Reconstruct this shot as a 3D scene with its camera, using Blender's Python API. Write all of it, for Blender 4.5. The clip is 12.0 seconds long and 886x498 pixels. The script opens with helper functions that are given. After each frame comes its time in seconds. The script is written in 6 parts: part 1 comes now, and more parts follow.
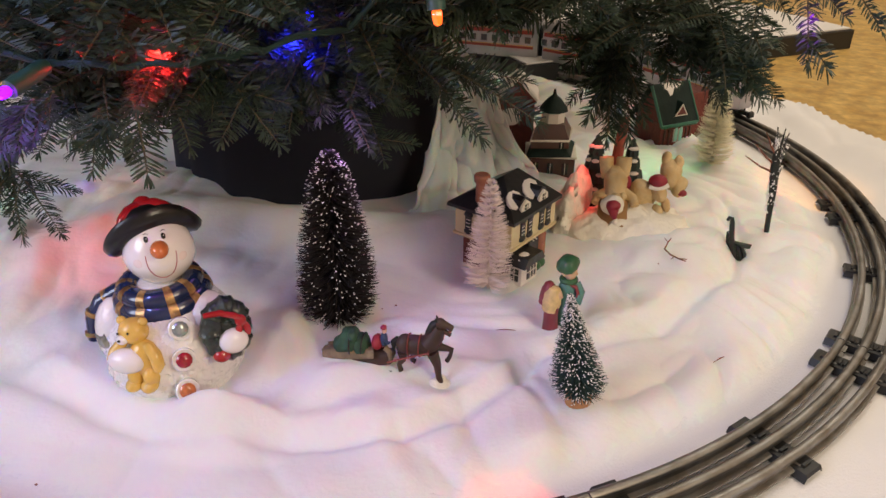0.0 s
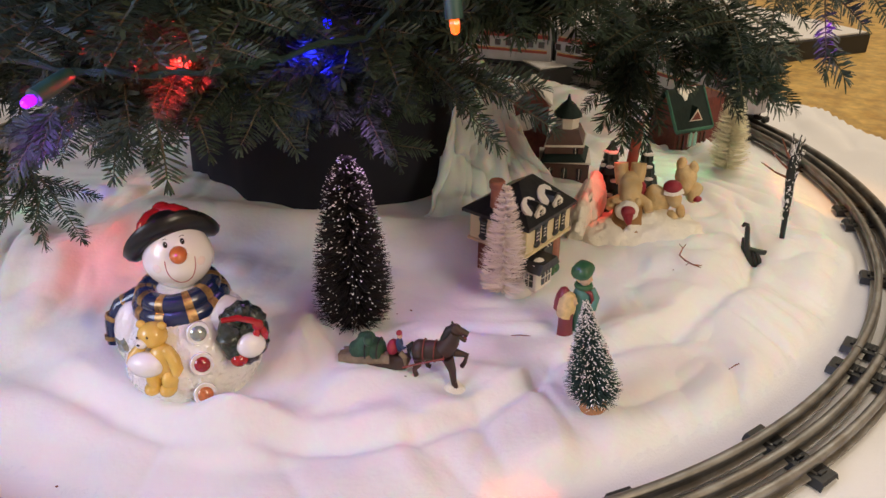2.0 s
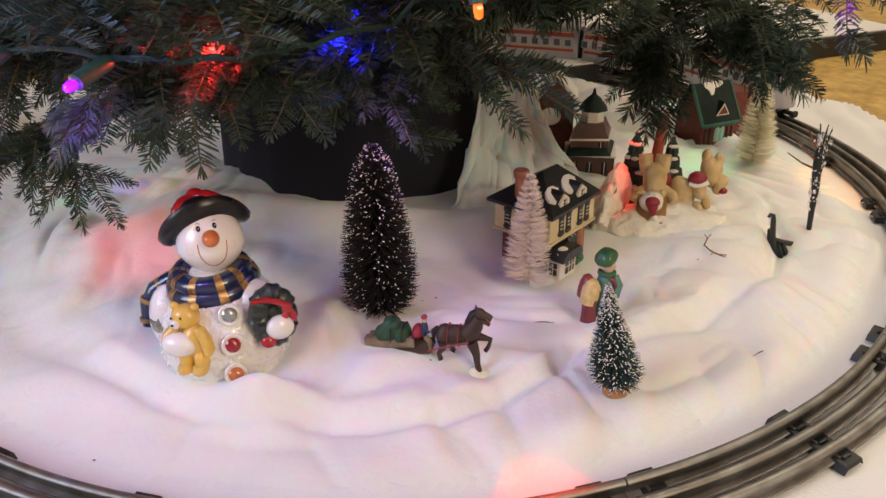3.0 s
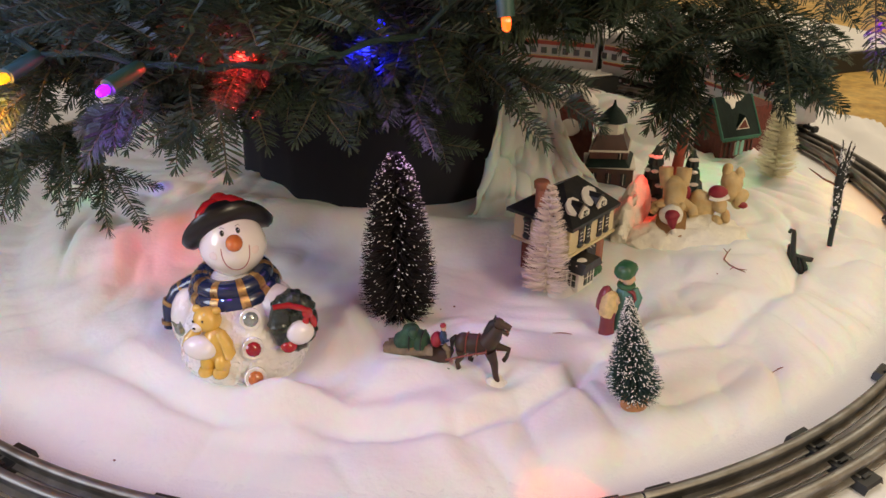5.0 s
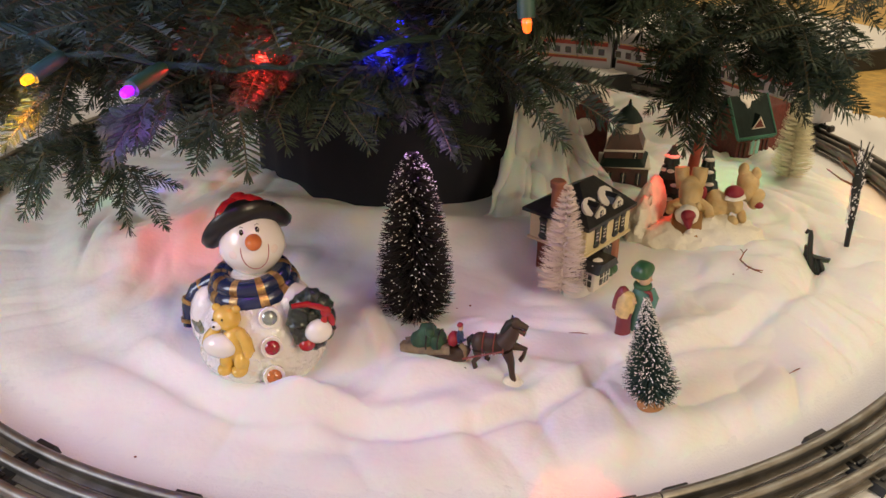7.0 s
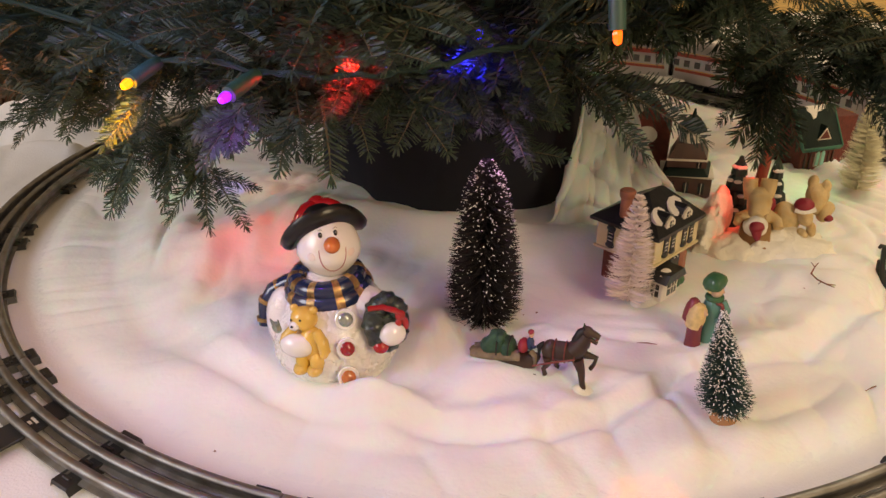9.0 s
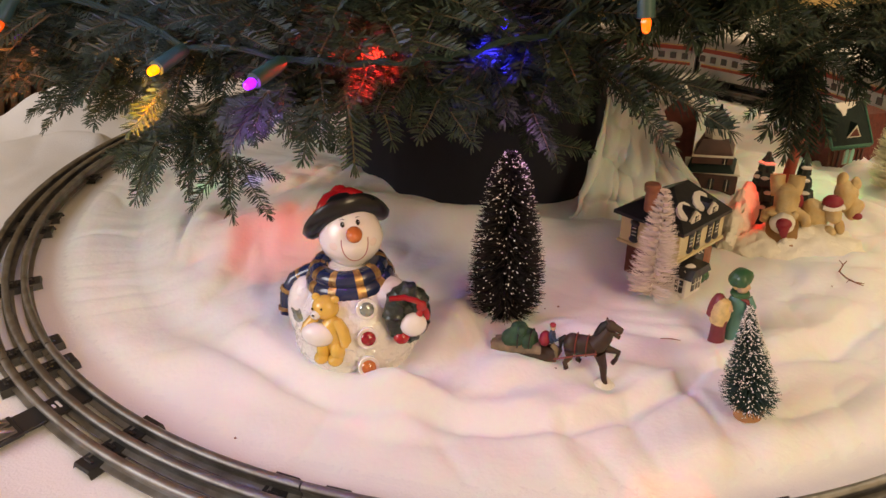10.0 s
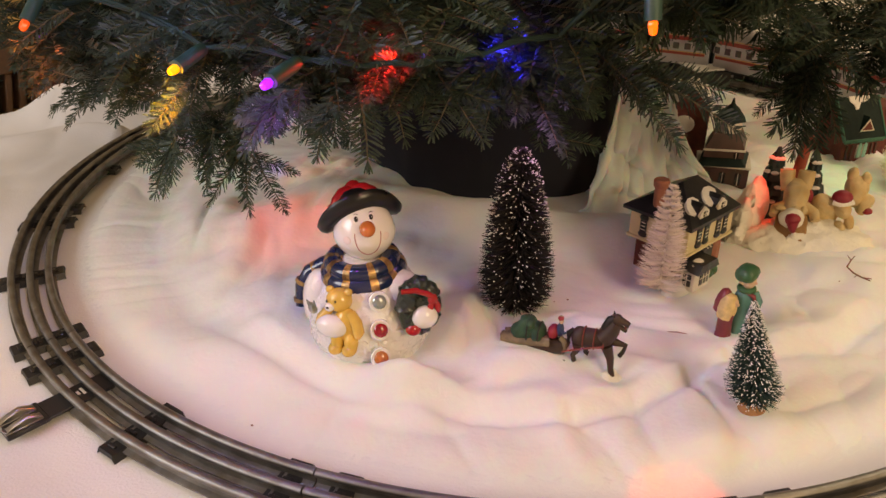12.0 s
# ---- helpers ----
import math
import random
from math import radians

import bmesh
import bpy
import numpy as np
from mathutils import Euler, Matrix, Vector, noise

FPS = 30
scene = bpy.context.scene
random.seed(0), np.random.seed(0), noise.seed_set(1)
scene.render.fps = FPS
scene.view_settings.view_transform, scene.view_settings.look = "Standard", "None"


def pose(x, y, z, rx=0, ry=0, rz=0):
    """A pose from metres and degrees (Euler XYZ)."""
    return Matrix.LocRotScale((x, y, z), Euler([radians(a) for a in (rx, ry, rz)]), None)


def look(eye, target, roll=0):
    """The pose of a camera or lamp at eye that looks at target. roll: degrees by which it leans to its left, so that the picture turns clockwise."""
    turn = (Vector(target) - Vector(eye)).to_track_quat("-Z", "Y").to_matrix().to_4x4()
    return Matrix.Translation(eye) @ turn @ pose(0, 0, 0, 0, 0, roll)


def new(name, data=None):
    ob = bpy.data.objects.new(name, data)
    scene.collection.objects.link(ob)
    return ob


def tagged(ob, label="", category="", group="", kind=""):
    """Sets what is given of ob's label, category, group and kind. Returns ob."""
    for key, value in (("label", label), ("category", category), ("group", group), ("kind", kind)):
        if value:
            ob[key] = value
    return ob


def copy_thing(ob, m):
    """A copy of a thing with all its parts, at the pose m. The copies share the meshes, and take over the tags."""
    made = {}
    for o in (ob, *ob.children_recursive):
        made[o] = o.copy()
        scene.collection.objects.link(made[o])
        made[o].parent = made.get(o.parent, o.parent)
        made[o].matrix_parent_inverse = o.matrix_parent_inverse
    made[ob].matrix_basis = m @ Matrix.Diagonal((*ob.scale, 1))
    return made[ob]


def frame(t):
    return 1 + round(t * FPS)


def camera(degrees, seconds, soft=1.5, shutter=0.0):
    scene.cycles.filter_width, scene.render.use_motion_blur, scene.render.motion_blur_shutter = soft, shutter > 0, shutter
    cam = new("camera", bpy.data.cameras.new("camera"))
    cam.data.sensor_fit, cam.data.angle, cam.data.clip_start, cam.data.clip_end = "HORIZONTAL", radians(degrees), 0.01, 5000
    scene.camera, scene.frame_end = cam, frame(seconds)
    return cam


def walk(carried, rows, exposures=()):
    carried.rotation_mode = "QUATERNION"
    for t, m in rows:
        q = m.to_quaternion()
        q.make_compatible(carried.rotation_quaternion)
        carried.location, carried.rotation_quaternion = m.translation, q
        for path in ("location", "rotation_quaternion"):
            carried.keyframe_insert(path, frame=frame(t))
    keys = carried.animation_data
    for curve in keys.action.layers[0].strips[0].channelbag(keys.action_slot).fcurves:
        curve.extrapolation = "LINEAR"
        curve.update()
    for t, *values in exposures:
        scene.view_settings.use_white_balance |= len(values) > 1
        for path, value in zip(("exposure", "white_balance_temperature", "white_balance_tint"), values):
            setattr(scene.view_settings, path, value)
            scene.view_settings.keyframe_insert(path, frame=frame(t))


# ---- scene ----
cam = camera(62.2, 12.0, soft=1.5)
PATH = [
    (0, (0.004, 0.15, 0.406), (-0.191, 1.898, -0.546), 0.3),
    (0.5, (0.004, 0.15, 0.405), (-0.191, 1.9, -0.544), 0.4),
    (1, (-0.002, 0.149, 0.404), (-0.201, 1.898, -0.546), 0.5),
    (1.5, (0.0, 0.15, 0.404), (-0.207, 1.899, -0.545), 0.3),
    (2, (0.001, 0.148, 0.41), (-0.226, 1.896, -0.536), 0.0),
    (2.5, (-0.001, 0.139, 0.41), (-0.262, 1.884, -0.531), -0.5),
    (3, (0.006, 0.131, 0.401), (-0.296, 1.874, -0.533), -1.0),
    (3.5, (0.009, 0.114, 0.405), (-0.33, 1.854, -0.521), -1.3),
    (5.5, (-0.004, 0.131, 0.403), (-0.338, 1.877, -0.514), -0.1),
    (6, (-0.005, 0.129, 0.402), (-0.342, 1.874, -0.515), -0.0),
    (6.5, (-0.006, 0.129, 0.403), (-0.352, 1.87, -0.519), -0.2),
    (8.5, (-0.025, 0.108, 0.42), (-0.451, 1.832, -0.501), -0.6),
    (9, (-0.038, 0.114, 0.413), (-0.493, 1.832, -0.503), -0.5),
    (9.5, (-0.043, 0.121, 0.404), (-0.523, 1.832, -0.513), -0.4),
    (10, (-0.04, 0.113, 0.406), (-0.546, 1.815, -0.513), -0.5),
    (10.5, (-0.037, 0.108, 0.408), (-0.559, 1.803, -0.516), -0.6),
    (11, (-0.03, 0.059, 0.435), (-0.565, 1.75, -0.489), -0.9),
    (11.5, (-0.015, 0.027, 0.445), (-0.556, 1.718, -0.476), -1.0),
    (11.8, (-0.015, 0.027, 0.445), (-0.554, 1.718, -0.476), -1.0),
    (12, (-0.034, 0.104, 0.418), (-0.574, 1.780, -0.531), -0.8),
]
walk(cam, [(t, look(eye, target, roll)) for t, eye, target, roll in PATH],
     [(0, -0.28, 6500, 10), (3.5, -0.24, 6600, 7), (6, -0.24, 7000, 5), (8.5, -0.25, 7700, 7), (10, -0.22, 8500, 9), (10.5, -0.22, 8400, 8), (11.2, -0.22, 8000, 4), (11.8, -0.22, 8000, 4), (12, -0.32, 8700, 9)])

# ---- light ----
world = bpy.data.worlds.new("room_dark")
world.use_nodes = True
world.node_tree.nodes["Background"].inputs[0].default_value = (0.9, 0.93, 1.0, 1)
world.node_tree.nodes["Background"].inputs[1].default_value = 0.05
scene.world = world


def area_lamp(name, eye, target, sx, sy, watts, colour):
    data = bpy.data.lights.new(name, "AREA")
    data.shape, data.size, data.size_y = "RECTANGLE", sx, sy
    data.energy, data.color = watts, colour
    ob = new(name, data)
    ob.matrix_world = look(eye, target)
    return ob


area_lamp("ceiling_panel_light", (1.0, -0.35, 2.38), (0.9, 0.0, 0), 1.2, 1.2, 13, (1.0, 0.85, 0.72))
# unseen warm fill from the front right, added to light under the boughs
area_lamp("front_right_fill_light", (1.75, -0.85, 1.35), (0.15, 0.9, 0.05), 0.8, 0.8, 30, (1.0, 0.82, 0.60))
# unseen rear fill, added to brighten the back right of the village
area_lamp("rear_fill_light", (1.1, 2.1, 2.38), (0.9, 1.9, 0), 1.2, 1.2, 36, (1.0, 0.89, 0.74))
area_lamp("window_light", (-2.1, -0.95, 1.3), (-0.5, 0.6, 0.1), 1.2, 1.2, 46, (0.72, 0.78, 1.0))


def bulb_beam(name, eye, target, watts, colour, degrees, blend=0.25, radius=0.003):
    """The beam that a faceted LED bulb throws from its tip."""
    data = bpy.data.lights.new(name, "SPOT")
    data.energy, data.color, data.spot_size, data.spot_blend = watts, colour, radians(degrees), blend
    data.shadow_soft_size = radius
    ob = new(name, data)
    ob.matrix_world = look(eye, target)


def bulb_glow(name, eye, watts, colour):
    data = bpy.data.lights.new(name, "POINT")
    data.energy, data.color, data.shadow_soft_size = watts, colour, 0.006
    new(name, data).location = eye


RED, BLUE, PURPLE = (1.0, 0.02, 0.02), (0.01, 0.015, 1.0), (0.36, 0.01, 1.0)
ORANGE, YELLOW, GREEN, PINK = (1.0, 0.17, 0.02), (1.0, 0.5, 0.02), (0.02, 1.0, 0.3), (1.0, 0.13, 0.13)

# ---- mesh helpers ----
class Build:
    """Collects vertices and faces of one mesh, with a material for each face."""

    def __init__(self):
        self.v, self.f, self.m, self.mats = [], [], [], []

    def slot(self, mat):
        if mat not in self.mats:
            self.mats.append(mat)
        return self.mats.index(mat)

    def add(self, verts, faces, mat, at=None):
        base, s = len(self.v), self.slot(mat)
        self.v += [tuple(at @ Vector(p)) for p in verts] if at is not None else [tuple(p) for p in verts]
        self.f += [tuple(base + i for i in face) for face in faces]
        self.m += [s] * len(faces)

    def box(self, mat, size, at=None, bevel=0.0):
        x, y, z = (s / 2 for s in size)
        if bevel <= 0:
            v = [(sx * x, sy * y, sz * z) for sz in (-1, 1) for sy in (-1, 1) for sx in (-1, 1)]
            f = [(0, 2, 3, 1), (4, 5, 7, 6), (0, 1, 5, 4), (2, 6, 7, 3), (0, 4, 6, 2), (1, 3, 7, 5)]
            return self.add(v, f, mat, at)
        b = bevel
        v, ring = [], []
        for zz, inset in ((-z, b), (-z + b, 0), (z - b, 0), (z, b)):
            i = inset
            pts = [(-x + b + i * 0, -y + i), (x - b, -y + i), (x - i, -y + b), (x - i, y - b), (x - b, y - i), (-x + b, y - i), (-x + i, y - b), (-x + i, -y + b)]
            if i:
                pts = [(-x + b, -y + b), (x - b, -y + b), (x - b, -y + b), (x - b, y - b), (x - b, y - b), (-x + b, y - b), (-x + b, y - b), (-x + b, -y + b)]
            v += [(px, py, zz) for px, py in pts]
        f = []
        for r in range(3):
            for k in range(8):
                f.append((r * 8 + k, r * 8 + (k + 1) % 8, r * 8 + 8 + (k + 1) % 8, r * 8 + 8 + k))
        f += [(6, 4, 2, 0), (24, 26, 28, 30)]
        self.add(v, f, mat, at)

    def lathe(self, mat, profile, n=20, at=None, sx=1.0, sy=1.0, wave=None):
        v, f = [], []
        for r, z in profile:
            for k in range(n):
                a = 2 * math.pi * k / n
                q = wave(a, z) if wave else 1.0
                v.append((r * sx * q * math.cos(a), r * sy * q * math.sin(a), z))
        for i in range(len(profile) - 1):
            for k in range(n):
                f.append((i * n + k, i * n + (k + 1) % n, (i + 1) * n + (k + 1) % n, (i + 1) * n + k))
        f.append(tuple(range(n - 1, -1, -1)))
        f.append(tuple((len(profile) - 1) * n + k for k in range(n)))
        self.add(v, f, mat, at)

    def ball(self, mat, rx, ry=None, rz=None, at=None, nu=16, nv=10):
        ry, rz = ry or rx, rz or rx
        prof = [(math.sin(math.pi * i / nv), -math.cos(math.pi * i / nv)) for i in range(1, nv)]
        v = [(rx * r * math.cos(2 * math.pi * k / nu), ry * r * math.sin(2 * math.pi * k / nu), rz * z) for r, z in prof for k in range(nu)]
        f = [(i * nu + k, i * nu + (k + 1) % nu, (i + 1) * nu + (k + 1) % nu, (i + 1) * nu + k) for i in range(nv - 2) for k in range(nu)]
        lo, hi = len(v), len(v) + 1
        v += [(0, 0, -rz), (0, 0, rz)]
        f += [(lo, (k + 1) % nu, k) for k in range(nu)]
        f += [((nv - 2) * nu + k, (nv - 2) * nu + (k + 1) % nu, hi) for k in range(nu)]
        self.add(v, f, mat, at)

    def tube(self, mat, pts, radii, n=8, at=None, flat=1.0):
        pts = [Vector(p) for p in pts]
        if not isinstance(radii, (list, tuple)):
            radii = [radii] * len(pts)
        v, f, side = [], [], None
        for i, p in enumerate(pts):
            d = (pts[min(i + 1, len(pts) - 1)] - pts[max(i - 1, 0)]).normalized()
            if side is None:
                side = d.cross(Vector((0, 0, 1)) if abs(d.z) < 0.9 else Vector((1, 0, 0))).normalized()
            side = (side - d * side.dot(d)).normalized()
            up = side.cross(d)
            for k in range(n):
                a = 2 * math.pi * k / n
                v.append(p + radii[i] * (side * math.cos(a) + up * math.sin(a) * flat))
        for i in range(len(pts) - 1):
            for k in range(n):
                f.append((i * n + k, i * n + (k + 1) % n, (i + 1) * n + (k + 1) % n, (i + 1) * n + k))
        f += [tuple(range(n - 1, -1, -1)), tuple((len(pts) - 1) * n + k for k in range(n))]
        self.add(v, f, mat, at)

    def prism(self, mat, poly, depth, at=None):
        """A polygon in x, z, drawn out along y to either side."""
        n, h = len(poly), depth / 2
        v = [(x, -h, z) for x, z in poly] + [(x, h, z) for x, z in poly]
        f = [tuple(range(n)), tuple(range(2 * n - 1, n - 1, -1))] + [(k, n + k, n + (k + 1) % n, (k + 1) % n) for k in range(n)]
        self.add(v, f, mat, at)

    def mesh(self, name, smooth=40):
        me = bpy.data.meshes.new(name)
        me.from_pydata(self.v, [], self.f)
        for mat in self.mats:
            me.materials.append(mat)
        me.polygons.foreach_set("material_index", self.m)
        if smooth:
            me.polygons.foreach_set("use_smooth", [True] * len(self.f))
            me.set_sharp_from_angle(angle=radians(smooth))
        me.update()
        bm = bmesh.new()
        bm.from_mesh(me)
        bmesh.ops.recalc_face_normals(bm, faces=bm.faces)
        bm.to_mesh(me)
        bm.free()
        return me


def put(name, b, parent=None, at=None, label="", smooth=40):
    """Links a Build (or a mesh) as one object under a thing or a part."""
    ob = new(name, b.mesh(name, smooth) if isinstance(b, Build) else b)
    if parent is not None:
        ob.parent = parent
    if at is not None:
        ob.matrix_basis = at
    if label:
        ob["label"] = label
    return ob


def rough(b, amount, scale, seed, start=0):
    """Pushes the vertices of a Build about a little, so that modelled clay or resin is uneven."""
    for n in range(start, len(b.v)):
        x, y, z = b.v[n]
        dx = float(vnoise(x + 0.7 * z, y - 0.4 * z, scale, seed))
        dy = float(vnoise(y + 0.6 * z, x + 0.5 * z, scale, seed + 1))
        dz = float(vnoise(x - 0.5 * y, z + 0.3 * y, scale, seed + 2))
        b.v[n] = (x + amount * dx, y + amount * dy, z + amount * dz)
    return b


def thing(name, at, label, category, group="", kind=""):
    ob = new(name)
    ob.empty_display_size = 0.02
    ob.matrix_basis = at
    return tagged(ob, label, category, group, kind)


def T(x, y, z):
    return Matrix.Translation((x, y, z))


# ---- materials ----
def material(name, colour, rough=0.6, metal=0.0, vary=0.12, scale=40.0, bump=0.0, bump_scale=200.0, coat=0.0, spec=0.5, sheen=0.0,
             second=None, mix_scale=12.0, low=0.45, high=0.6, emit=None, strength=0.0, translucent=0.0, subsurface=0.0, per_piece=0.0):
    mat = bpy.data.materials.new(name)
    mat.use_nodes = True
    nt = mat.node_tree
    bsdf = nt.nodes["Principled BSDF"]
    co = nt.nodes.new("ShaderNodeTexCoord")
    n1 = nt.nodes.new("ShaderNodeTexNoise")
    n1.inputs["Scale"].default_value, n1.inputs["Detail"].default_value = scale, 4
    nt.links.new(co.outputs["Object"], n1.inputs["Vector"])
    ramp = nt.nodes.new("ShaderNodeMapRange")
    ramp.inputs[1].default_value, ramp.inputs[2].default_value = 0.3, 0.7
    ramp.inputs[3].default_value, ramp.inputs[4].default_value = 1 - vary, 1 + vary
    nt.links.new(n1.outputs["Fac"], ramp.inputs[0])
    hsv = nt.nodes.new("ShaderNodeHueSaturation")
    hsv.inputs["Color"].default_value = (*colour, 1)
    if second:
        n2 = nt.nodes.new("ShaderNodeTexNoise")
        n2.inputs["Scale"].default_value, n2.inputs["Detail"].default_value = mix_scale, 5
        nt.links.new(co.outputs["Object"], n2.inputs["Vector"])
        edge = nt.nodes.new("ShaderNodeMapRange")
        edge.inputs[1].default_value, edge.inputs[2].default_value = low, high
        nt.links.new(n2.outputs["Fac"], edge.inputs[0])
        mx = nt.nodes.new("ShaderNodeMix")
        mx.data_type = "RGBA"
        mx.inputs[6].default_value, mx.inputs[7].default_value = (*colour, 1), (*second, 1)
        nt.links.new(edge.outputs[0], mx.inputs[0])
        nt.links.new(mx.outputs[2], hsv.inputs["Color"])
    value = ramp.outputs[0]
    if per_piece:
        info = nt.nodes.new("ShaderNodeObjectInfo")
        pr = nt.nodes.new("ShaderNodeMapRange")
        pr.inputs[3].default_value, pr.inputs[4].default_value = 1 - per_piece, 1 + per_piece
        nt.links.new(info.outputs["Random"], pr.inputs[0])
        mul = nt.nodes.new("ShaderNodeMath")
        mul.operation = "MULTIPLY"
        nt.links.new(value, mul.inputs[0]), nt.links.new(pr.outputs[0], mul.inputs[1])
        value = mul.outputs[0]
    nt.links.new(value, hsv.inputs["Value"])
    nt.links.new(hsv.outputs["Color"], bsdf.inputs["Base Color"])
    rr = nt.nodes.new("ShaderNodeMapRange")
    rr.inputs[3].default_value, rr.inputs[4].default_value = max(rough - 0.08, 0.02), min(rough + 0.1, 1)
    nt.links.new(n1.outputs["Fac"], rr.inputs[0])
    nt.links.new(rr.outputs[0], bsdf.inputs["Roughness"])
    bsdf.inputs["Metallic"].default_value = metal
    bsdf.inputs["Coat Weight"].default_value = coat
    bsdf.inputs["Coat Roughness"].default_value = 0.06
    bsdf.inputs["Specular IOR Level"].default_value = spec
    bsdf.inputs["Sheen Weight"].default_value = sheen
    if subsurface:
        bsdf.inputs["Subsurface Weight"].default_value = subsurface
        bsdf.inputs["Subsurface Scale"].default_value = 0.01
    if bump:
        nb = nt.nodes.new("ShaderNodeTexNoise")
        nb.inputs["Scale"].default_value, nb.inputs["Detail"].default_value = bump_scale, 5
        nt.links.new(co.outputs["Object"], nb.inputs["Vector"])
        bp = nt.nodes.new("ShaderNodeBump")
        bp.inputs["Strength"].default_value, bp.inputs["Distance"].default_value = bump, 0.002
        nt.links.new(nb.outputs["Fac"], bp.inputs["Height"])
        nt.links.new(bp.outputs["Normal"], bsdf.inputs["Normal"])
    if emit:
        bsdf.inputs["Emission Color"].default_value = (*emit, 1)
        bsdf.inputs["Emission Strength"].default_value = strength
    if translucent:
        out = nt.nodes["Material Output"]
        tr = nt.nodes.new("ShaderNodeBsdfTranslucent")
        tr.inputs["Color"].default_value = (*colour, 1)
        mix = nt.nodes.new("ShaderNodeMixShader")
        mix.inputs[0].default_value = translucent
        nt.links.new(bsdf.outputs[0], mix.inputs[1]), nt.links.new(tr.outputs[0], mix.inputs[2])
        nt.links.new(mix.outputs[0], out.inputs["Surface"])
    return mat


M_COTTON = material("cotton", (0.84, 0.83, 0.82), 0.95, vary=0.05, scale=9, bump=0.3, bump_scale=200, sheen=0.25, spec=0.05, subsurface=0.6)
M_SHEET = material("cotton_sheet", (0.82, 0.81, 0.81), 0.9, vary=0.04, scale=9, bump=0.35, bump_scale=420, sheen=0.1, spec=0.1)
M_FLOOR = material("golden_floor", (0.42, 0.25, 0.06), 0.5, vary=0.25, scale=60, second=(0.6, 0.4, 0.12), mix_scale=25, low=0.35, high=0.65, bump=0.1)
M_WALL = material("wall_paint", (0.72, 0.68, 0.6), 0.8, vary=0.04, scale=8, bump=0.05)
M_RAIL = material("rail_steel", (0.31, 0.305, 0.295), 0.48, metal=1.0, vary=0.22, scale=30, second=(0.20, 0.175, 0.15), mix_scale=45, low=0.40, high=0.72, bump=0.08)
M_TIE = material("tie_black_steel", (0.012, 0.012, 0.013), 0.42, vary=0.3, scale=60, bump=0.05, per_piece=0.25)
M_WHITE_GLAZE = material("white_glazed_ceramic", (0.87, 0.85, 0.81), 0.2, vary=0.05, scale=30, bump=1.0, bump_scale=190, coat=0.8, subsurface=0.05)
M_FACE_GLAZE = material("face_glaze", (0.84, 0.81, 0.79), 0.14, vary=0.03, scale=20, coat=0.7, bump=0.25, bump_scale=120)
M_BLACK_GLAZE = material("black_glaze", (0.009, 0.009, 0.011), 0.3, vary=0.3, scale=40, coat=0.15, spec=0.35, bump=0.2, bump_scale=90)
M_NAVY_GLAZE = material("navy_glaze", (0.012, 0.022, 0.075), 0.18, vary=0.25, scale=40, coat=0.6)
M_GOLD = material("gold_lustre", (0.50, 0.32, 0.13), 0.3, metal=0.7, vary=0.35, scale=110, second=(0.28, 0.16, 0.07), mix_scale=160)
M_YELLOW_GLAZE = material("honey_glaze", (0.74, 0.47, 0.10), 0.2, vary=0.15, scale=60, coat=0.5)
M_RED_GLAZE = material("red_glaze", (0.38, 0.012, 0.02), 0.2, vary=0.2, scale=50, coat=0.5)
M_NOSE = material("carrot_glaze", (0.62, 0.17, 0.05), 0.2, vary=0.1, scale=50, coat=0.5)
M_INK = material("face_ink", (0.012, 0.008, 0.008), 0.25, vary=0.1)
M_SMILE = material("smile_line", (0.40, 0.10, 0.13), 0.4, vary=0.1)
M_BLUSH = material("blush", (0.84, 0.73, 0.70), 0.2, vary=0.05, coat=0.5)
M_GEM_CLEAR = material("clear_gem", (0.38, 0.43, 0.41), 0.05, metal=0.6, vary=0.3, scale=300)
M_GEM_RED = material("red_gem", (0.3, 0.005, 0.02), 0.06, vary=0.3, scale=250, coat=1.0)
M_GEM_AMBER = material("amber_gem", (0.55, 0.16, 0.05), 0.06, vary=0.3, scale=250, coat=1.0)
M_WREATH = material("wreath_green_black", (0.012, 0.022, 0.018), 0.22, vary=0.4, scale=120, bump=0.9, bump_scale=350, coat=0.4)
M_BRISTLE_DARK = material("dark_bristle", (0.022, 0.018, 0.02), 0.7, vary=0.3, scale=90)
M_BRISTLE_WHITE = material("white_bristle", (0.88, 0.76, 0.68), 0.8, vary=0.1, scale=90)
M_BRISTLE_CREAM = material("cream_bristle", (0.86, 0.82, 0.64), 0.8, vary=0.1, scale=90)
M_BRISTLE_GREEN = material("green_bristle", (0.040, 0.080, 0.074), 0.7, vary=0.35, scale=90)
M_FLAKE = material("flock_snow", (0.85, 0.84, 0.84), 0.8, vary=0.05)
M_WOOD = material("raw_wood", (0.42, 0.2, 0.08), 0.6, vary=0.2, scale=70)
M_BARK = material("fir_bark", (0.1, 0.07, 0.045), 0.9, vary=0.4, scale=120, bump=0.5)
M_TWIG = material("fir_twig", (0.11, 0.095, 0.05), 0.85, vary=0.35, scale=150)
M_NEEDLE = material("fir_needle", (0.027, 0.048, 0.031), 0.52, vary=0.4, scale=35, second=(0.056, 0.080, 0.049), mix_scale=18, low=0.42, high=0.7, spec=0.3, per_piece=0.3)
M_NAVY_CLOTH = material("navy_cloth", (0.012, 0.013, 0.022), 0.9, vary=0.2, scale=30, bump=0.2)
M_SOCKET = material("green_socket_plastic", (0.02, 0.065, 0.052), 0.45, vary=0.15, scale=80)

# ---- ground ----
CX, CY, RC = -0.219, 1.081, 0.645
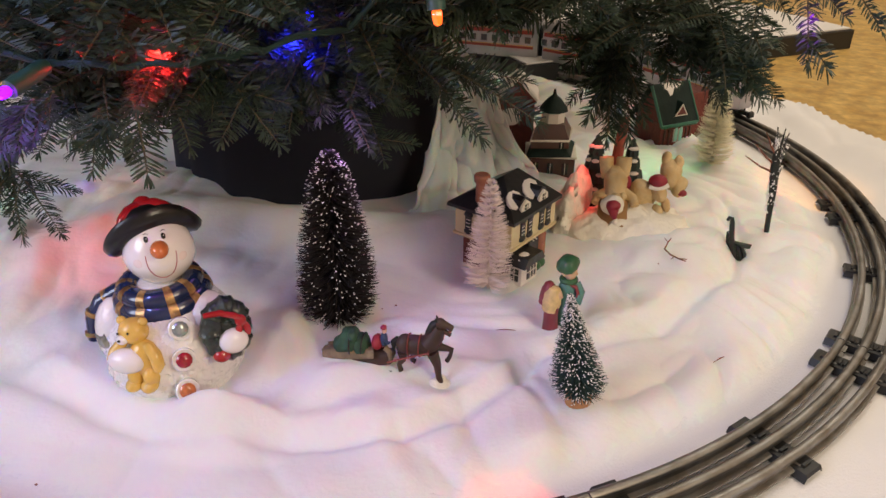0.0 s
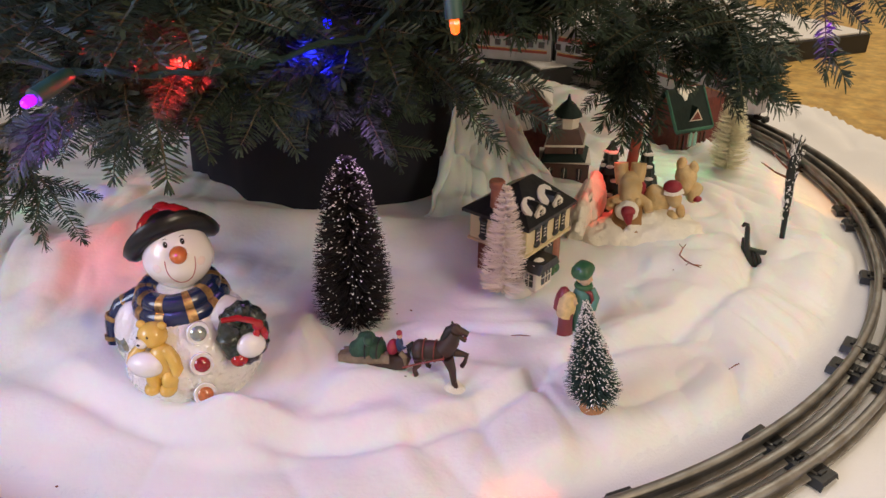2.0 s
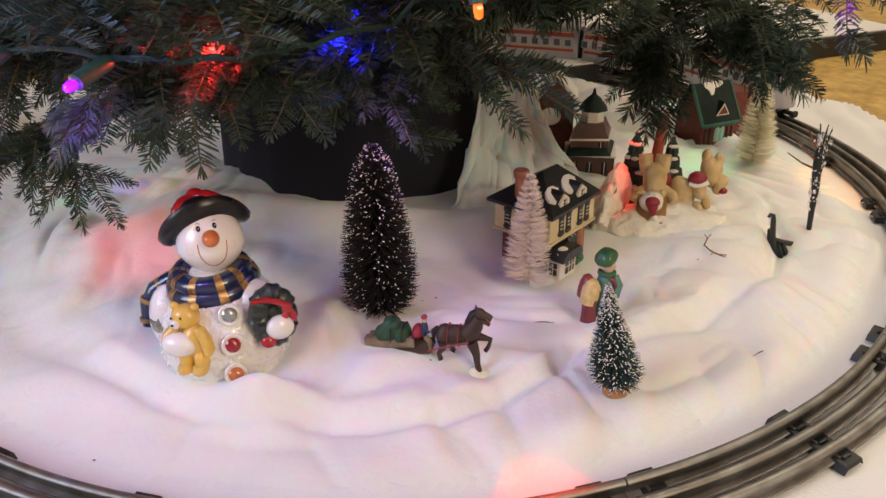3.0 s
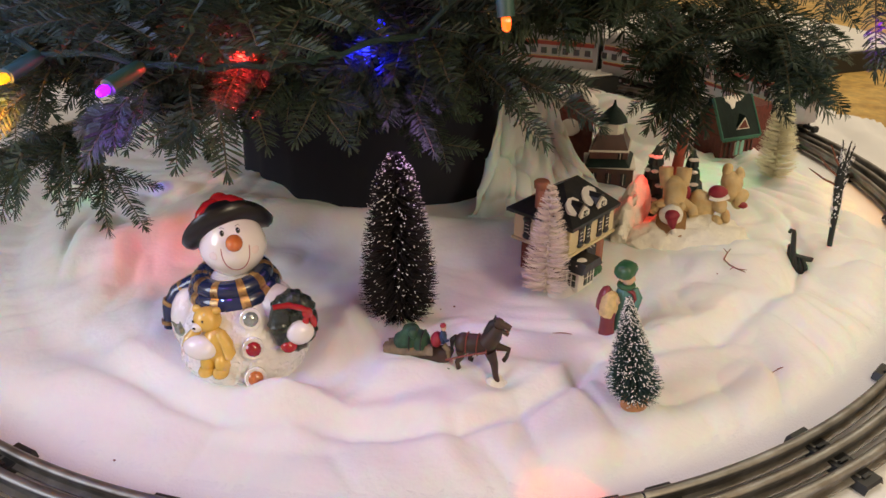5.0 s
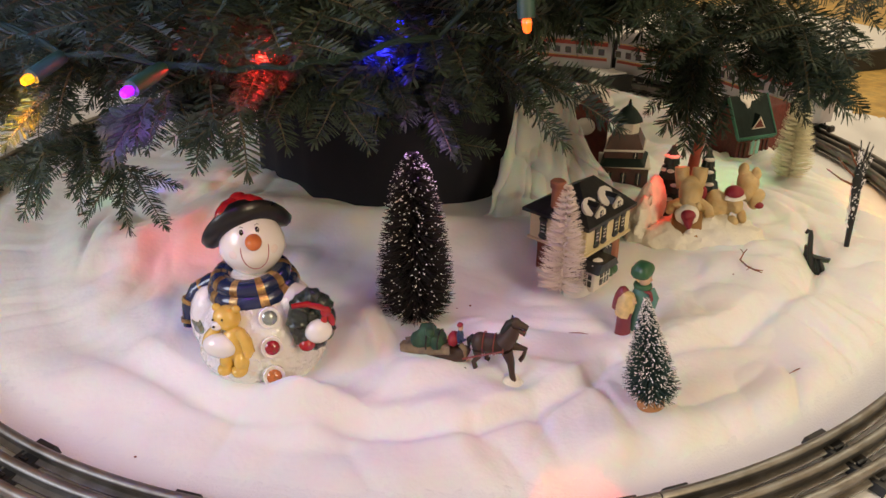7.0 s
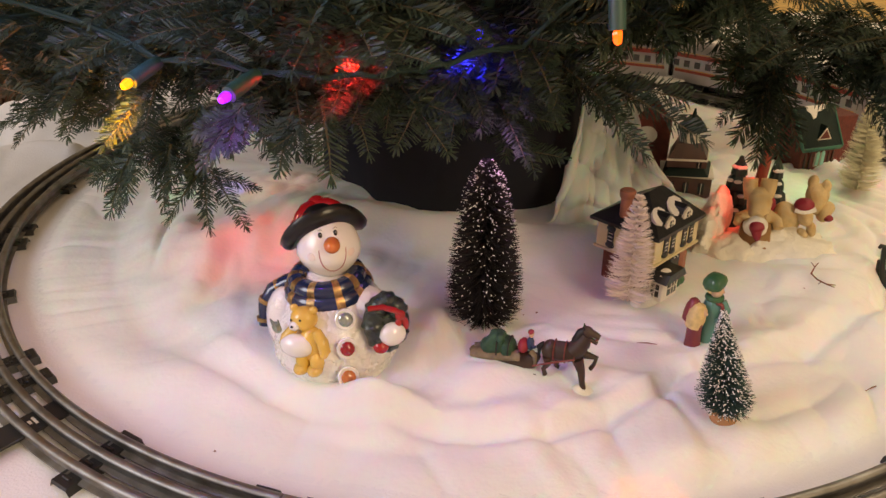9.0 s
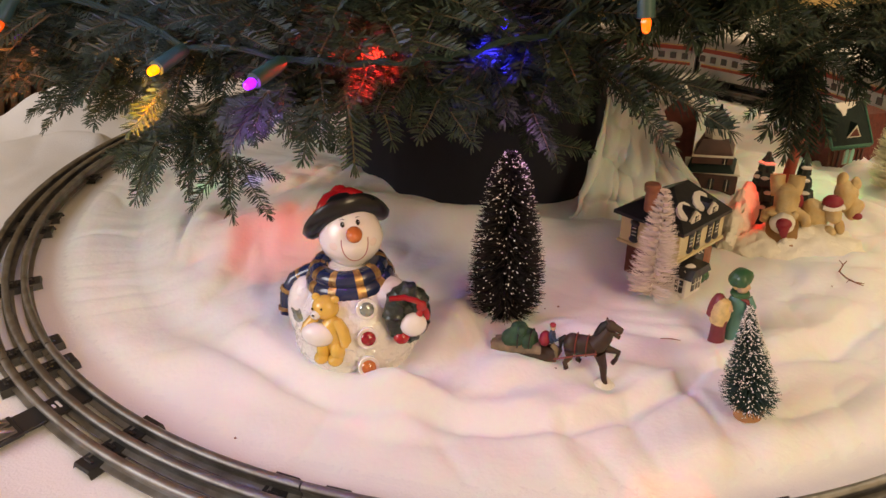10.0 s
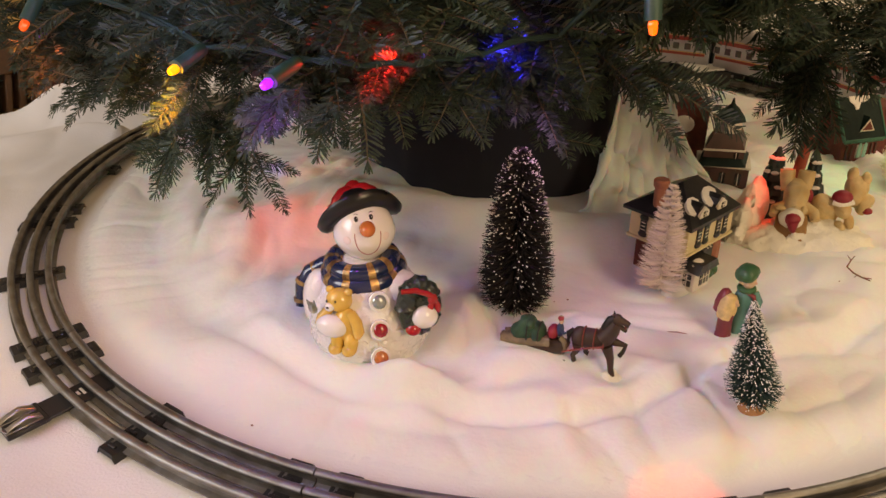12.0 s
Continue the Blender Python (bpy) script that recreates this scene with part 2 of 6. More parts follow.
GRID = np.random.RandomState(7).rand(64, 64)


def vnoise(x, y, scale, seed=0.0):
    """Smooth noise from -1 to 1 over the plan."""
    u, v = np.asarray(x) * scale + 13.7 + seed * 7.3, np.asarray(y) * scale + 5.1 + seed * 3.9
    i, j = np.floor(u).astype(int), np.floor(v).astype(int)
    a, b = u - i, v - j
    a, b = a * a * a * (a * (a * 6 - 15) + 10), b * b * b * (b * (b * 6 - 15) + 10)
    g = lambda p, q: GRID[p % 64, q % 64]
    return 2 * ((g(i, j) * (1 - a) + g(i + 1, j) * a) * (1 - b) + (g(i, j + 1) * (1 - a) + g(i + 1, j + 1) * a) * b) - 1


def ease(v, lo, hi):
    w = np.clip((np.asarray(v) - lo) / (hi - lo), 0, 1)
    return w * w * (3 - 2 * w)


def hump(x, y, cx, cy, rx, ry, h, turn=0.0):
    c, s = math.cos(radians(turn)), math.sin(radians(turn))
    dx, dy = np.asarray(x) - cx, np.asarray(y) - cy
    return h * np.exp(-((dx * c + dy * s) / rx) ** 2 - ((dy * c - dx * s) / ry) ** 2)


def ground(x, y):
    x, y = np.asarray(x, float), np.asarray(y, float)
    dx, dy = x - CX, y - CY
    r, a = np.hypot(dx, dy), np.arctan2(dy, dx)
    deg = np.degrees(a)
    inside = ease(0.612 - r, 0.0, 0.05)
    # the front edge of the batting, and the sheet that shows before it
    edge = np.interp(deg, [-180, -130, -101, -91, -80, -74, -66, -58, -45, -32, -20, 10, 180], [0.50, 0.515, 0.52, 0.526, 0.531, 0.524, 0.494, 0.468, 0.487, 0.50, 0.50, 0.46, 0.46])
    edge = edge + 0.006 * vnoise(x, y, 17, 5)
    near = ease(1.12 - y, 0.0, 0.10)
    batting = ease(edge - r, 0.0, 0.020 + 0.030 * ease(-x, 0.30, 0.52)) * (0.25 + 0.75 * near)
    soft = lambda v: np.sqrt(v * v + 0.03) - 0.13
    wx, wy = x + 0.035 * vnoise(x, y, 7, 33) + 0.010 * vnoise(x, y, 19, 34), y + 0.035 * vnoise(x, y, 7, 35) + 0.010 * vnoise(x, y, 19, 36)
    puff = 0.80 * soft(vnoise(wx, wy, 9, 2)) + 0.55 * soft(vnoise(wx, wy, 19, 3)) + 0.20 * soft(vnoise(wx, wy, 37, 6)) + 0.045 * vnoise(wx, wy, 60, 12)
    z = inside * (0.004 + 0.002 * vnoise(x, y, 16, 1))
    z = z - 0.006 * (0.15 + 0.85 * ease(x, -0.48, -0.25)) * np.exp(-((edge - r + 0.005) / 0.007) ** 2) * near * inside
    z = z + batting * (0.0108 + 0.0138 * puff)
    # folds of the sheet, running outwards and round
    bare = inside * (1 - batting) * ease(0.61 - r, 0, 0.03) * (0.28 + 0.72 * ease(x, -0.40, 0.05))
    warp = a + 0.10 * vnoise(x, y, 7, 13)
    radial = np.abs(vnoise(warp * 2.0 + 1.2 * r, r * 0.6, 9, 4)) ** 0.75
    z = z + bare * (0.010 * (radial - 0.25) + 0.014 * np.abs(vnoise(warp * 0.5, r * 2.2, 9, 14)) ** 0.8 + 0.0025 * soft(vnoise(warp * 4.1 + r * 3, r * 1.3, 9, 24)))
    out = ease(r - 0.70, 0.0, 0.08)
    z = z + out * (0.011 * np.abs(vnoise(x * 0.6 + y * 0.5, y - x * 0.4, 8, 6)) + 0.009 * np.abs(vnoise(x * 1.3, y * 0.5, 14, 16)) ** 0.8 + 0.0015 * vnoise(x, y, 22, 9))
    z = z + hump(x, y, -0.47, 0.79, 0.11, 0.07, 0.030) * (0.7 + 0.9 * np.abs(vnoise(x * 1.5 + y * 0.6, y * 0.5 - x * 0.3, 18, 31)) ** 0.8) + hump(x, y, -0.222, 0.562, 0.040, 0.022, 0.024) + hump(x, y, -0.050, 0.638, 0.024, 0.020, -0.012) + hump(x, y, -0.33, 0.555, 0.05, 0.02, 0.008) + hump(x, y, -0.195, 0.675, 0.022, 0.05, 0.016) + hump(x, y, -0.37, 0.66, 0.035, 0.045, 0.016) + hump(x, y, -0.40, 0.58, 0.06, 0.03, 0.012)
    z = z + hump(x, y, 0.17, 0.86, 0.09, 0.06, 0.014) + hump(x, y, 0.35, 0.93, 0.05, 0.035, 0.014) + hump(x, y, -0.06, 0.88, 0.07, 0.04, 0.016) + hump(x, y, -0.26, 0.885, 0.20, 0.03, 0.026)
    z = z + hump(x, y, -0.45, 0.96, 0.12, 0.09, 0.03) + hump(x, y, -1.03, 1.12, 0.10, 0.035, 0.07, 30) + hump(x, y, -0.98, 1.17, 0.05, 0.02, 0.045, 75) + hump(x, y, -0.92, 1.06, 0.09, 0.018, 0.02, 20) + hump(x, y, -1.00, 1.0, 0.10, 0.03, 0.02, 40)
    return z * (1 - ease(0.044 - np.abs(r - RC), 0, 0.010) * 0.96)


def gz(x, y):
    return float(ground(x, y))


def plan_sheet(name, x0, x1, y0, y1, step, height, keep, mat, drop=0.004):
    xs, ys = np.arange(x0, x1 + step / 2, step), np.arange(y0, y1 + step / 2, step)
    X, Y = np.meshgrid(xs, ys)
    Z = height(X, Y)
    ok = keep(X, Y)
    nx = len(xs)
    idx = np.arange(X.size).reshape(X.shape)
    q = ok[:-1, :-1] & ok[1:, :-1] & ok[:-1, 1:] & ok[1:, 1:]
    faces = np.stack([idx[:-1, :-1][q], idx[:-1, 1:][q], idx[1:, 1:][q], idx[1:, :-1][q]], 1)
    used = np.unique(faces)
    remap = np.zeros(X.size, int)
    remap[used] = np.arange(len(used))
    me = bpy.data.meshes.new(name)
    me.from_pydata(np.stack([X.ravel(), Y.ravel(), Z.ravel()], 1)[used].tolist(), [], remap[faces].tolist())
    me.materials.append(mat)
    me.polygons.foreach_set("use_smooth", [True] * len(me.polygons))
    me.update()
    return new(name, me)


def on_sheet(x, y):
    r, a = np.hypot(x - CX, y - CY), np.arctan2(y - CY, x - CX)
    edge = 0.80 + 0.05 * np.sin(2 * a + 0.6) + 0.03 * vnoise(x, y, 5, 11)
    return (r < edge) | ((y < 0.75) & (x < 0.5 + 0.07 * vnoise(x, y, 4, 21) + 0.02 * vnoise(x, y, 13, 22)) & (x > -1.42 + 0.06 * vnoise(x, y, 4, 23) + 0.02 * vnoise(x, y, 13, 24)) & (y > -0.26 + 0.06 * vnoise(x, y, 4, 25) + 0.02 * vnoise(x, y, 13, 26))) | ((x < -0.6) & (x > -1.15 + 0.05 * vnoise(x, y, 6, 2)) & (y < 1.5))


def under(x, y):
    return ground(x, y) - 0.012 * ease(0.585 - np.hypot(x - CX, y - CY), 0, 0.02)


snow = plan_sheet("snow_sheet", -1.53, 0.75, -0.36, 2.05, 0.007, under, on_sheet, M_SHEET)
tagged(snow, "white crumpled bed sheet laid out as snow under the track", "bed sheet", kind="structure")
batting = plan_sheet("cotton_batting", -0.83, 0.39, 0.47, 1.69, 0.0030, ground, lambda x, y: np.hypot(x - CX, y - CY) < 0.598, M_COTTON)
tagged(batting, "fluffy white cotton batting spread as snow inside the track", "cotton batting", kind="structure")

b = Build()
b.box(M_FLOOR, (6, 6, 0.05), T(0, 1.0, -0.034))
tagged(put("floor", b), "golden brown speckled floor round the white sheet", "floor", kind="structure")
# unseen walls and ceiling, added to close the room round the lamps
for nm, size, at in (("wall_north", (6, 0.1, 2.5), (0, 4.05, 1.2)), ("wall_south", (6, 0.1, 2.5), (0, -2.05, 1.2)), ("wall_east", (0.1, 6.2, 2.5), (3.05, 1, 1.2)), ("wall_west", (0.1, 6.2, 2.5), (-3.05, 1, 1.2))):
    b = Build()
    b.box(M_WALL, size, T(*at))
    tagged(put(nm, b), "plain cream painted wall, unseen, closing the room", "wall", kind="structure")
b = Build()
b.box(M_WALL, (6.2, 6.2, 0.1), T(0, 1, 2.5))
tagged(put("ceiling", b), "plain white painted ceiling, unseen, closing the room", "ceiling", kind="structure")


# ---- track ----
def arc_sweep(mat, radius, degrees_, profile, n):
    b = Build()
    v, k = [], len(profile)
    for i in range(n + 1):
        a = radians(degrees_ * i / n)
        v += [((radius + o) * math.cos(a), (radius + o) * math.sin(a), z) for o, z in profile]
    f = [(i * k + j, i * k + (j + 1) % k, (i + 1) * k + (j + 1) % k, (i + 1) * k + j) for i in range(n) for j in range(k)]
    f += [tuple(range(k)), tuple(n * k + j for j in range(k - 1, -1, -1))]
    b.add(v, f, mat)
    return b


RAIL = [(-0.0058, 0.004), (0.0058, 0.004), (0.0058, 0.0052), (0.0014, 0.0062), (0.0010, 0.0112), (0.0028, 0.0124), (0.0038, 0.0145), (0.0034, 0.0166), (0.0016, 0.0181),
        (-0.0016, 0.0181), (-0.0034, 0.0166), (-0.0038, 0.0145), (-0.0028, 0.0124), (-0.0010, 0.0112), (-0.0014, 0.0062), (-0.0058, 0.0052)]
TIE = [(-0.0118, 0.0), (-0.0114, 0.0), (-0.0088, 0.0058), (0.0088, 0.0058), (0.0114, 0.0), (0.0118, 0.0), (0.0094, 0.0068), (-0.0094, 0.0068)]


def tie_mesh():
    b = Build()
    at = pose(0, 0, 0, 0, 0, 90)
    n = len(TIE)
    ends = [(-0.0335, 0.7), (-0.0322, 1.0), (0.0322, 1.0), (0.0335, 0.7)]
    v = [(x, y, z * s) for y, s in ends for x, z in TIE]
    f = [(i * n + j, i * n + (j + 1) % n, (i + 1) * n + (j + 1) % n, (i + 1) * n + j) for i in range(3) for j in range(n)]
    f += [tuple(range(n)), tuple(3 * n + j for j in range(n - 1, -1, -1))]
    b.add(v, f, M_TIE, at)
    for s in (-0.0185, 0.0185, 0.0):
        for e in (-0.0072, 0.0072):
            b.box(M_TIE, (0.0032, 0.0085, 0.0022), T(s + e, 0, 0.0076), 0.0005)
        b.box(M_RAIL, (0.0125, 0.0022, 0.0006), T(s, -0.0045, 0.0071))
    return b.mesh("tie", 30)


TIE_MESH = tie_mesh()


def track_section(step, shift=0.0):
    base = thing("track_section", T(CX, CY, 0), "curved three-rail tubular steel toy train track on black metal ties", "train track", "sections of the track circle")
    for off in (-0.0185, 0.0, 0.0185):
        put("rail", arc_sweep(M_RAIL, RC + off, step - 0.12, RAIL, 22), base)
    for a in (1.95, step / 2 + shift, step - 1.95):
        m = pose(0, 0, 0, 0, 0, a) @ T(RC, 0, 0)
        put("tie", TIE_MESH, base, m)
    return base


first = track_section(29.5)
first.matrix_basis = T(CX, CY, 0.0015) @ pose(0, 0, 0, 0, 0, -33.6 - 29.5)
for k in range(2, 6):
    copy_thing(first, T(CX, CY, 0.0015) @ pose(0, 0, 0, 0, 0, -33.6 - 29.5 * k))
STEP = (360 - 29.5 * 5) / 7
second = track_section(STEP, 0.6)
second.matrix_basis = T(CX, CY, 0.0015) @ pose(0, 0, 0, 0, 0, -33.6)
for k in range(1, 7):
    copy_thing(second, T(CX, CY, 0.0015) @ pose(0, 0, 0, 0, 0, -33.6 + STEP * k))

# ---- the fir tree ----
def needle_at(v, f, p, along, side, up, length, width, rng):
    d = (along + side).normalized()
    w = d.cross(up).normalized() * width / 2
    tip = p + d * length + up * rng.uniform(-0.12, 0.05) * length
    mid = p + d * length * 0.55 + up * rng.uniform(0.0, 0.08) * length
    i = len(v)
    v += [p - w * 0.45, p + w * 0.45, mid + w, tip + w * 0.5, tip - w * 0.5, mid - w]
    f += [(i, i + 1, i + 2, i + 5), (i + 5, i + 2, i + 3, i + 4)]


def spray_meshes(seed, side_twigs, size, bushy=False):
    """A flat fir spray of unit length, drawn for a bough of the given size: stem along +x, needles combed to both sides. Returns stem and needles."""
    rng = random.Random(seed)
    wood, v, f = Build(), [], []
    up0 = Vector((0, 0, 1))
    long, wide, gap = (0.0205 if bushy else 0.0160) / size, 0.0015 / size, (0.0024 if bushy else 0.0021) / size

    def twig(start, ang, length, droop, r0):
        pts, p, a = [], Vector(start), ang
        steps = 12
        for i in range(steps + 1):
            pts.append(p.copy())
            a += rng.uniform(-0.06, 0.06)
            p = p + Vector((math.cos(a), math.sin(a), -droop * (i / steps))) * (length / steps)
        wood.tube(M_TWIG, pts, [r0 * (1 - 0.7 * i / steps) for i in range(steps + 1)], 5)
        count = max(6, int(length / gap))
        for k in range(count):
            u = (k + 0.5 + rng.uniform(-0.4, 0.4)) / count
            i = min(int(u * steps), steps - 1)
            q = pts[i].lerp(pts[i + 1], u * steps - i)
            d = (pts[i + 1] - pts[i]).normalized()
            lat = d.cross(up0).normalized()
            ln = long * (1 - 0.42 * u ** 4) * min(1.0, 0.65 + 3 * u)
            if bushy:
                for a in (0.2, 1.5, 2.9, 4.2):
                    a += rng.uniform(-0.6, 0.6)
                    out = lat * math.cos(a) + d.cross(lat) * -math.sin(a)
                    needle_at(v, f, q + d * rng.uniform(-0.3, 0.3) * gap, d * rng.uniform(0.6, 1.0), out, d.cross(out), ln * rng.uniform(0.8, 1.1), wide, rng)
                continue
            for s in (-1, 1):
                needle_at(v, f, q + d * rng.uniform(-0.3, 0.3) * gap, d * rng.uniform(0.5, 0.8), lat * s + up0 * rng.uniform(-0.08, 0.30), up0, ln * rng.uniform(0.8, 1.1), wide, rng)
            if rng.random() < 0.75:
                needle_at(v, f, q, d * rng.uniform(0.7, 1.0), lat * rng.uniform(-0.8, 0.8) + up0 * rng.uniform(0.4, 0.8), lat, ln * rng.uniform(0.65, 0.85), wide, rng)
        for s in range(6):
            needle_at(v, f, pts[-1], (pts[-1] - pts[-2]).normalized(), Vector((rng.uniform(-0.5, 0.5), rng.uniform(-0.5, 0.5), rng.uniform(-0.2, 0.3))), up0, long * 0.6, wide, rng)
        return pts

    main = twig((0, 0, 0), 0.0, 1.0, 0.25, 0.0013 / size)
    for k in range(side_twigs):
        u = 0.12 + 0.66 * (k // 2 + 0.3 * rng.random()) / max(1, side_twigs // 2)
        s = -1 if k % 2 else 1
        twig(main[int(u * 12)], s * rng.uniform(0.6, 0.9), rng.uniform(0.8, 1.05) * (0.72 - 0.5 * u), rng.uniform(0.1, 0.4), 0.0009 / size)
    me = bpy.data.meshes.new("needles")
    me.from_pydata([tuple(p) for p in v], [], f)
    me.materials.append(M_NEEDLE)
    me.update()
    return wood.mesh("branch"), me


# sprays for short, middling and long boughs, so that needles keep their true length
SPRAYS = {0.05: [spray_meshes(s, n, 0.05) for s, n in ((1, 0), (2, 2), (3, 1))],
          0.085: [spray_meshes(s, n, 0.085) for s, n in ((4, 2), (5, 4), (6, 3))],
          0.14: [spray_meshes(s, n, 0.14) for s, n in ((7, 5), (8, 6), (9, 4))]}
BUSHY = {0.06: [spray_meshes(s, n, 0.06, True) for s, n in ((11, 0), (12, 1), (13, 2))],
         0.12: [spray_meshes(s, n, 0.12, True) for s, n in ((14, 2), (15, 3), (16, 4))]}
tree = thing("christmas_tree", T(CX, CY, 0), "freshly cut green fir tree with low hanging boughs over the village", "christmas tree")


def bough(base, tip, kind=None, roll=0.0, widen=1.0, sprays=SPRAYS):
    base, tip = Vector(base), Vector(tip)
    kind = random.randrange(3) if kind is None else kind % 3
    d = tip - base
    family = sprays[min(sprays, key=lambda s: abs(math.log(s / d.length)))]
    x = d.normalized()
    up = Vector((0, 0, 1))
    if abs(x.z) > 0.8:
        up = Vector((base.x - CX, base.y - CY, 0.2)).normalized()
    y = up.cross(x).normalized()
    m = Matrix((x, y, x.cross(y))).transposed().to_4x4()
    m = T(*(base - Vector((CX, CY, 0)))) @ m @ pose(0, 0, 0, roll, 0, 0) @ Matrix.Diagonal((d.length, d.length * widen, d.length, 1))
    wood = put("branch", family[kind][0], tree, m)
    put("needles", family[kind][1], wood)
    return wood


b = Build()
b.tube(M_BARK, [(0, 0, 0.02), (0.005, 0, 0.3), (0, 0.004, 0.9), (0, 0, 1.7)], [0.045, 0.042, 0.034, 0.012], 14)
put("trunk", b, tree)

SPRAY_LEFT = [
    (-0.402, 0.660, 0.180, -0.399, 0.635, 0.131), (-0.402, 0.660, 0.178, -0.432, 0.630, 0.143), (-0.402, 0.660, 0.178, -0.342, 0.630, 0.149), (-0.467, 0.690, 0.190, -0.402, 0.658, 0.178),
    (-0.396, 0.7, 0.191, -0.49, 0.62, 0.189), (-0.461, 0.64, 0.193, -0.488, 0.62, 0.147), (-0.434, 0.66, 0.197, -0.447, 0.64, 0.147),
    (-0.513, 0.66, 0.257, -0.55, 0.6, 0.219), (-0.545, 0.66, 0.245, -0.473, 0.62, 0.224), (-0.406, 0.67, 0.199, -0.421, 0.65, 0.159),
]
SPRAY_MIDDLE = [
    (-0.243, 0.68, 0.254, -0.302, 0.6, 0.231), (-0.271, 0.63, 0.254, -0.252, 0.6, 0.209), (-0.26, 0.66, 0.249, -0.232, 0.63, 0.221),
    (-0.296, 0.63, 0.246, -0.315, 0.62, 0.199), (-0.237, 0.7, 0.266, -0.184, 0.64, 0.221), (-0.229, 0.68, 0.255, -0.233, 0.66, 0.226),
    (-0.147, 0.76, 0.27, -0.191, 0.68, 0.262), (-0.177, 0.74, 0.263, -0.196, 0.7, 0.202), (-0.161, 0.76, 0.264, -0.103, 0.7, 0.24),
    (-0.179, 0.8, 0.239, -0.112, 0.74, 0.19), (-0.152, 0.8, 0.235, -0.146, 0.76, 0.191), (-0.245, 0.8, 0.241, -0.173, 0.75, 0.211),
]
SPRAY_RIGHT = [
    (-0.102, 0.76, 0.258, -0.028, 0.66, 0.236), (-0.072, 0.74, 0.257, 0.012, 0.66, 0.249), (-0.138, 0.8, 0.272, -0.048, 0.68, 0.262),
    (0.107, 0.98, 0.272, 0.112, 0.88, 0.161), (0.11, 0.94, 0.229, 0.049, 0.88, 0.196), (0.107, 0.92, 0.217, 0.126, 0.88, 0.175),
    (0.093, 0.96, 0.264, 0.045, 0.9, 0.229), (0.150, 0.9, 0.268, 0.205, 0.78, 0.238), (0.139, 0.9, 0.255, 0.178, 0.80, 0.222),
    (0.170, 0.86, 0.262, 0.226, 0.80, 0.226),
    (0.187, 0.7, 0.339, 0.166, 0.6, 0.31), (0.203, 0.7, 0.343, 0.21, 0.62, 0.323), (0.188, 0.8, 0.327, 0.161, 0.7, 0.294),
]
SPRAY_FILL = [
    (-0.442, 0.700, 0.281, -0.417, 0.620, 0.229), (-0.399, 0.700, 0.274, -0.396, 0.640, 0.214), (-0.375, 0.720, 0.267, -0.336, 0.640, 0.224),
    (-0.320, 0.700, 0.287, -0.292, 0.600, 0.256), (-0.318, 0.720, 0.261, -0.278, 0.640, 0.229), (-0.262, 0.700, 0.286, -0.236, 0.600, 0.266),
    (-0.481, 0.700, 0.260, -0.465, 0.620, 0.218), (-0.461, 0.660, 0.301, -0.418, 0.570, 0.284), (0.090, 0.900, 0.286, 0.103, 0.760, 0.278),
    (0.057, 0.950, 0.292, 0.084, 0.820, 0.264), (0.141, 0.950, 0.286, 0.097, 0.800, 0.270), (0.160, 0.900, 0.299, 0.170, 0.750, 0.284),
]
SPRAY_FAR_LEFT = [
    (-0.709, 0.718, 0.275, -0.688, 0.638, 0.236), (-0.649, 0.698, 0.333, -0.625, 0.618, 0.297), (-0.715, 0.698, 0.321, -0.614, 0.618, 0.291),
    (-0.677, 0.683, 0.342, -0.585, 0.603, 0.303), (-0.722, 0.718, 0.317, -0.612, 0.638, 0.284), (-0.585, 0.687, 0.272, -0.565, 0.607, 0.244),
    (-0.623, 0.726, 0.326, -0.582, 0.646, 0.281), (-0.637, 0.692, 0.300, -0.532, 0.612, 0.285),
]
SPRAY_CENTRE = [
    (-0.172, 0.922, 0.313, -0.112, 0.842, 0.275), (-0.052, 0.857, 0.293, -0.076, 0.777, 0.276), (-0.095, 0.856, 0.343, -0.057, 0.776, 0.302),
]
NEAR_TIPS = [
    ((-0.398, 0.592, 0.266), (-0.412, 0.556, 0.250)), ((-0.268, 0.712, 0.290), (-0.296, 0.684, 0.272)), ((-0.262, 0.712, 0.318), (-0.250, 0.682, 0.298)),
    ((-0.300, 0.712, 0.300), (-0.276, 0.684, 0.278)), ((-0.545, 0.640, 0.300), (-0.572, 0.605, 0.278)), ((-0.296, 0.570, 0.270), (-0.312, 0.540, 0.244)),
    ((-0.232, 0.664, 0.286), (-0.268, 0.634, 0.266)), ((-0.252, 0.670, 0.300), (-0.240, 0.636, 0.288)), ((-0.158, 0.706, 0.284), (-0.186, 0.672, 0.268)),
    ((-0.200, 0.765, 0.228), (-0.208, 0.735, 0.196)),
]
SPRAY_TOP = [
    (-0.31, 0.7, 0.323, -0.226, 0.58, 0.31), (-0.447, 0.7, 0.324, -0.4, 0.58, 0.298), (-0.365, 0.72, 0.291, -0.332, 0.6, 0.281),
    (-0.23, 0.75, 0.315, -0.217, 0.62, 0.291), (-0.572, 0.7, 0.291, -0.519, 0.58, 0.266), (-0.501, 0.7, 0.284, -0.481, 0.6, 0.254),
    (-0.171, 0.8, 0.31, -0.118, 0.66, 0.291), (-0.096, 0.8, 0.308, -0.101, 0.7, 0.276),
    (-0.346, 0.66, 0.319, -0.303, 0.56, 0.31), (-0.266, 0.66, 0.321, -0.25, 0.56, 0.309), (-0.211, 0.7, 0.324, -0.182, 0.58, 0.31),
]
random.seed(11)
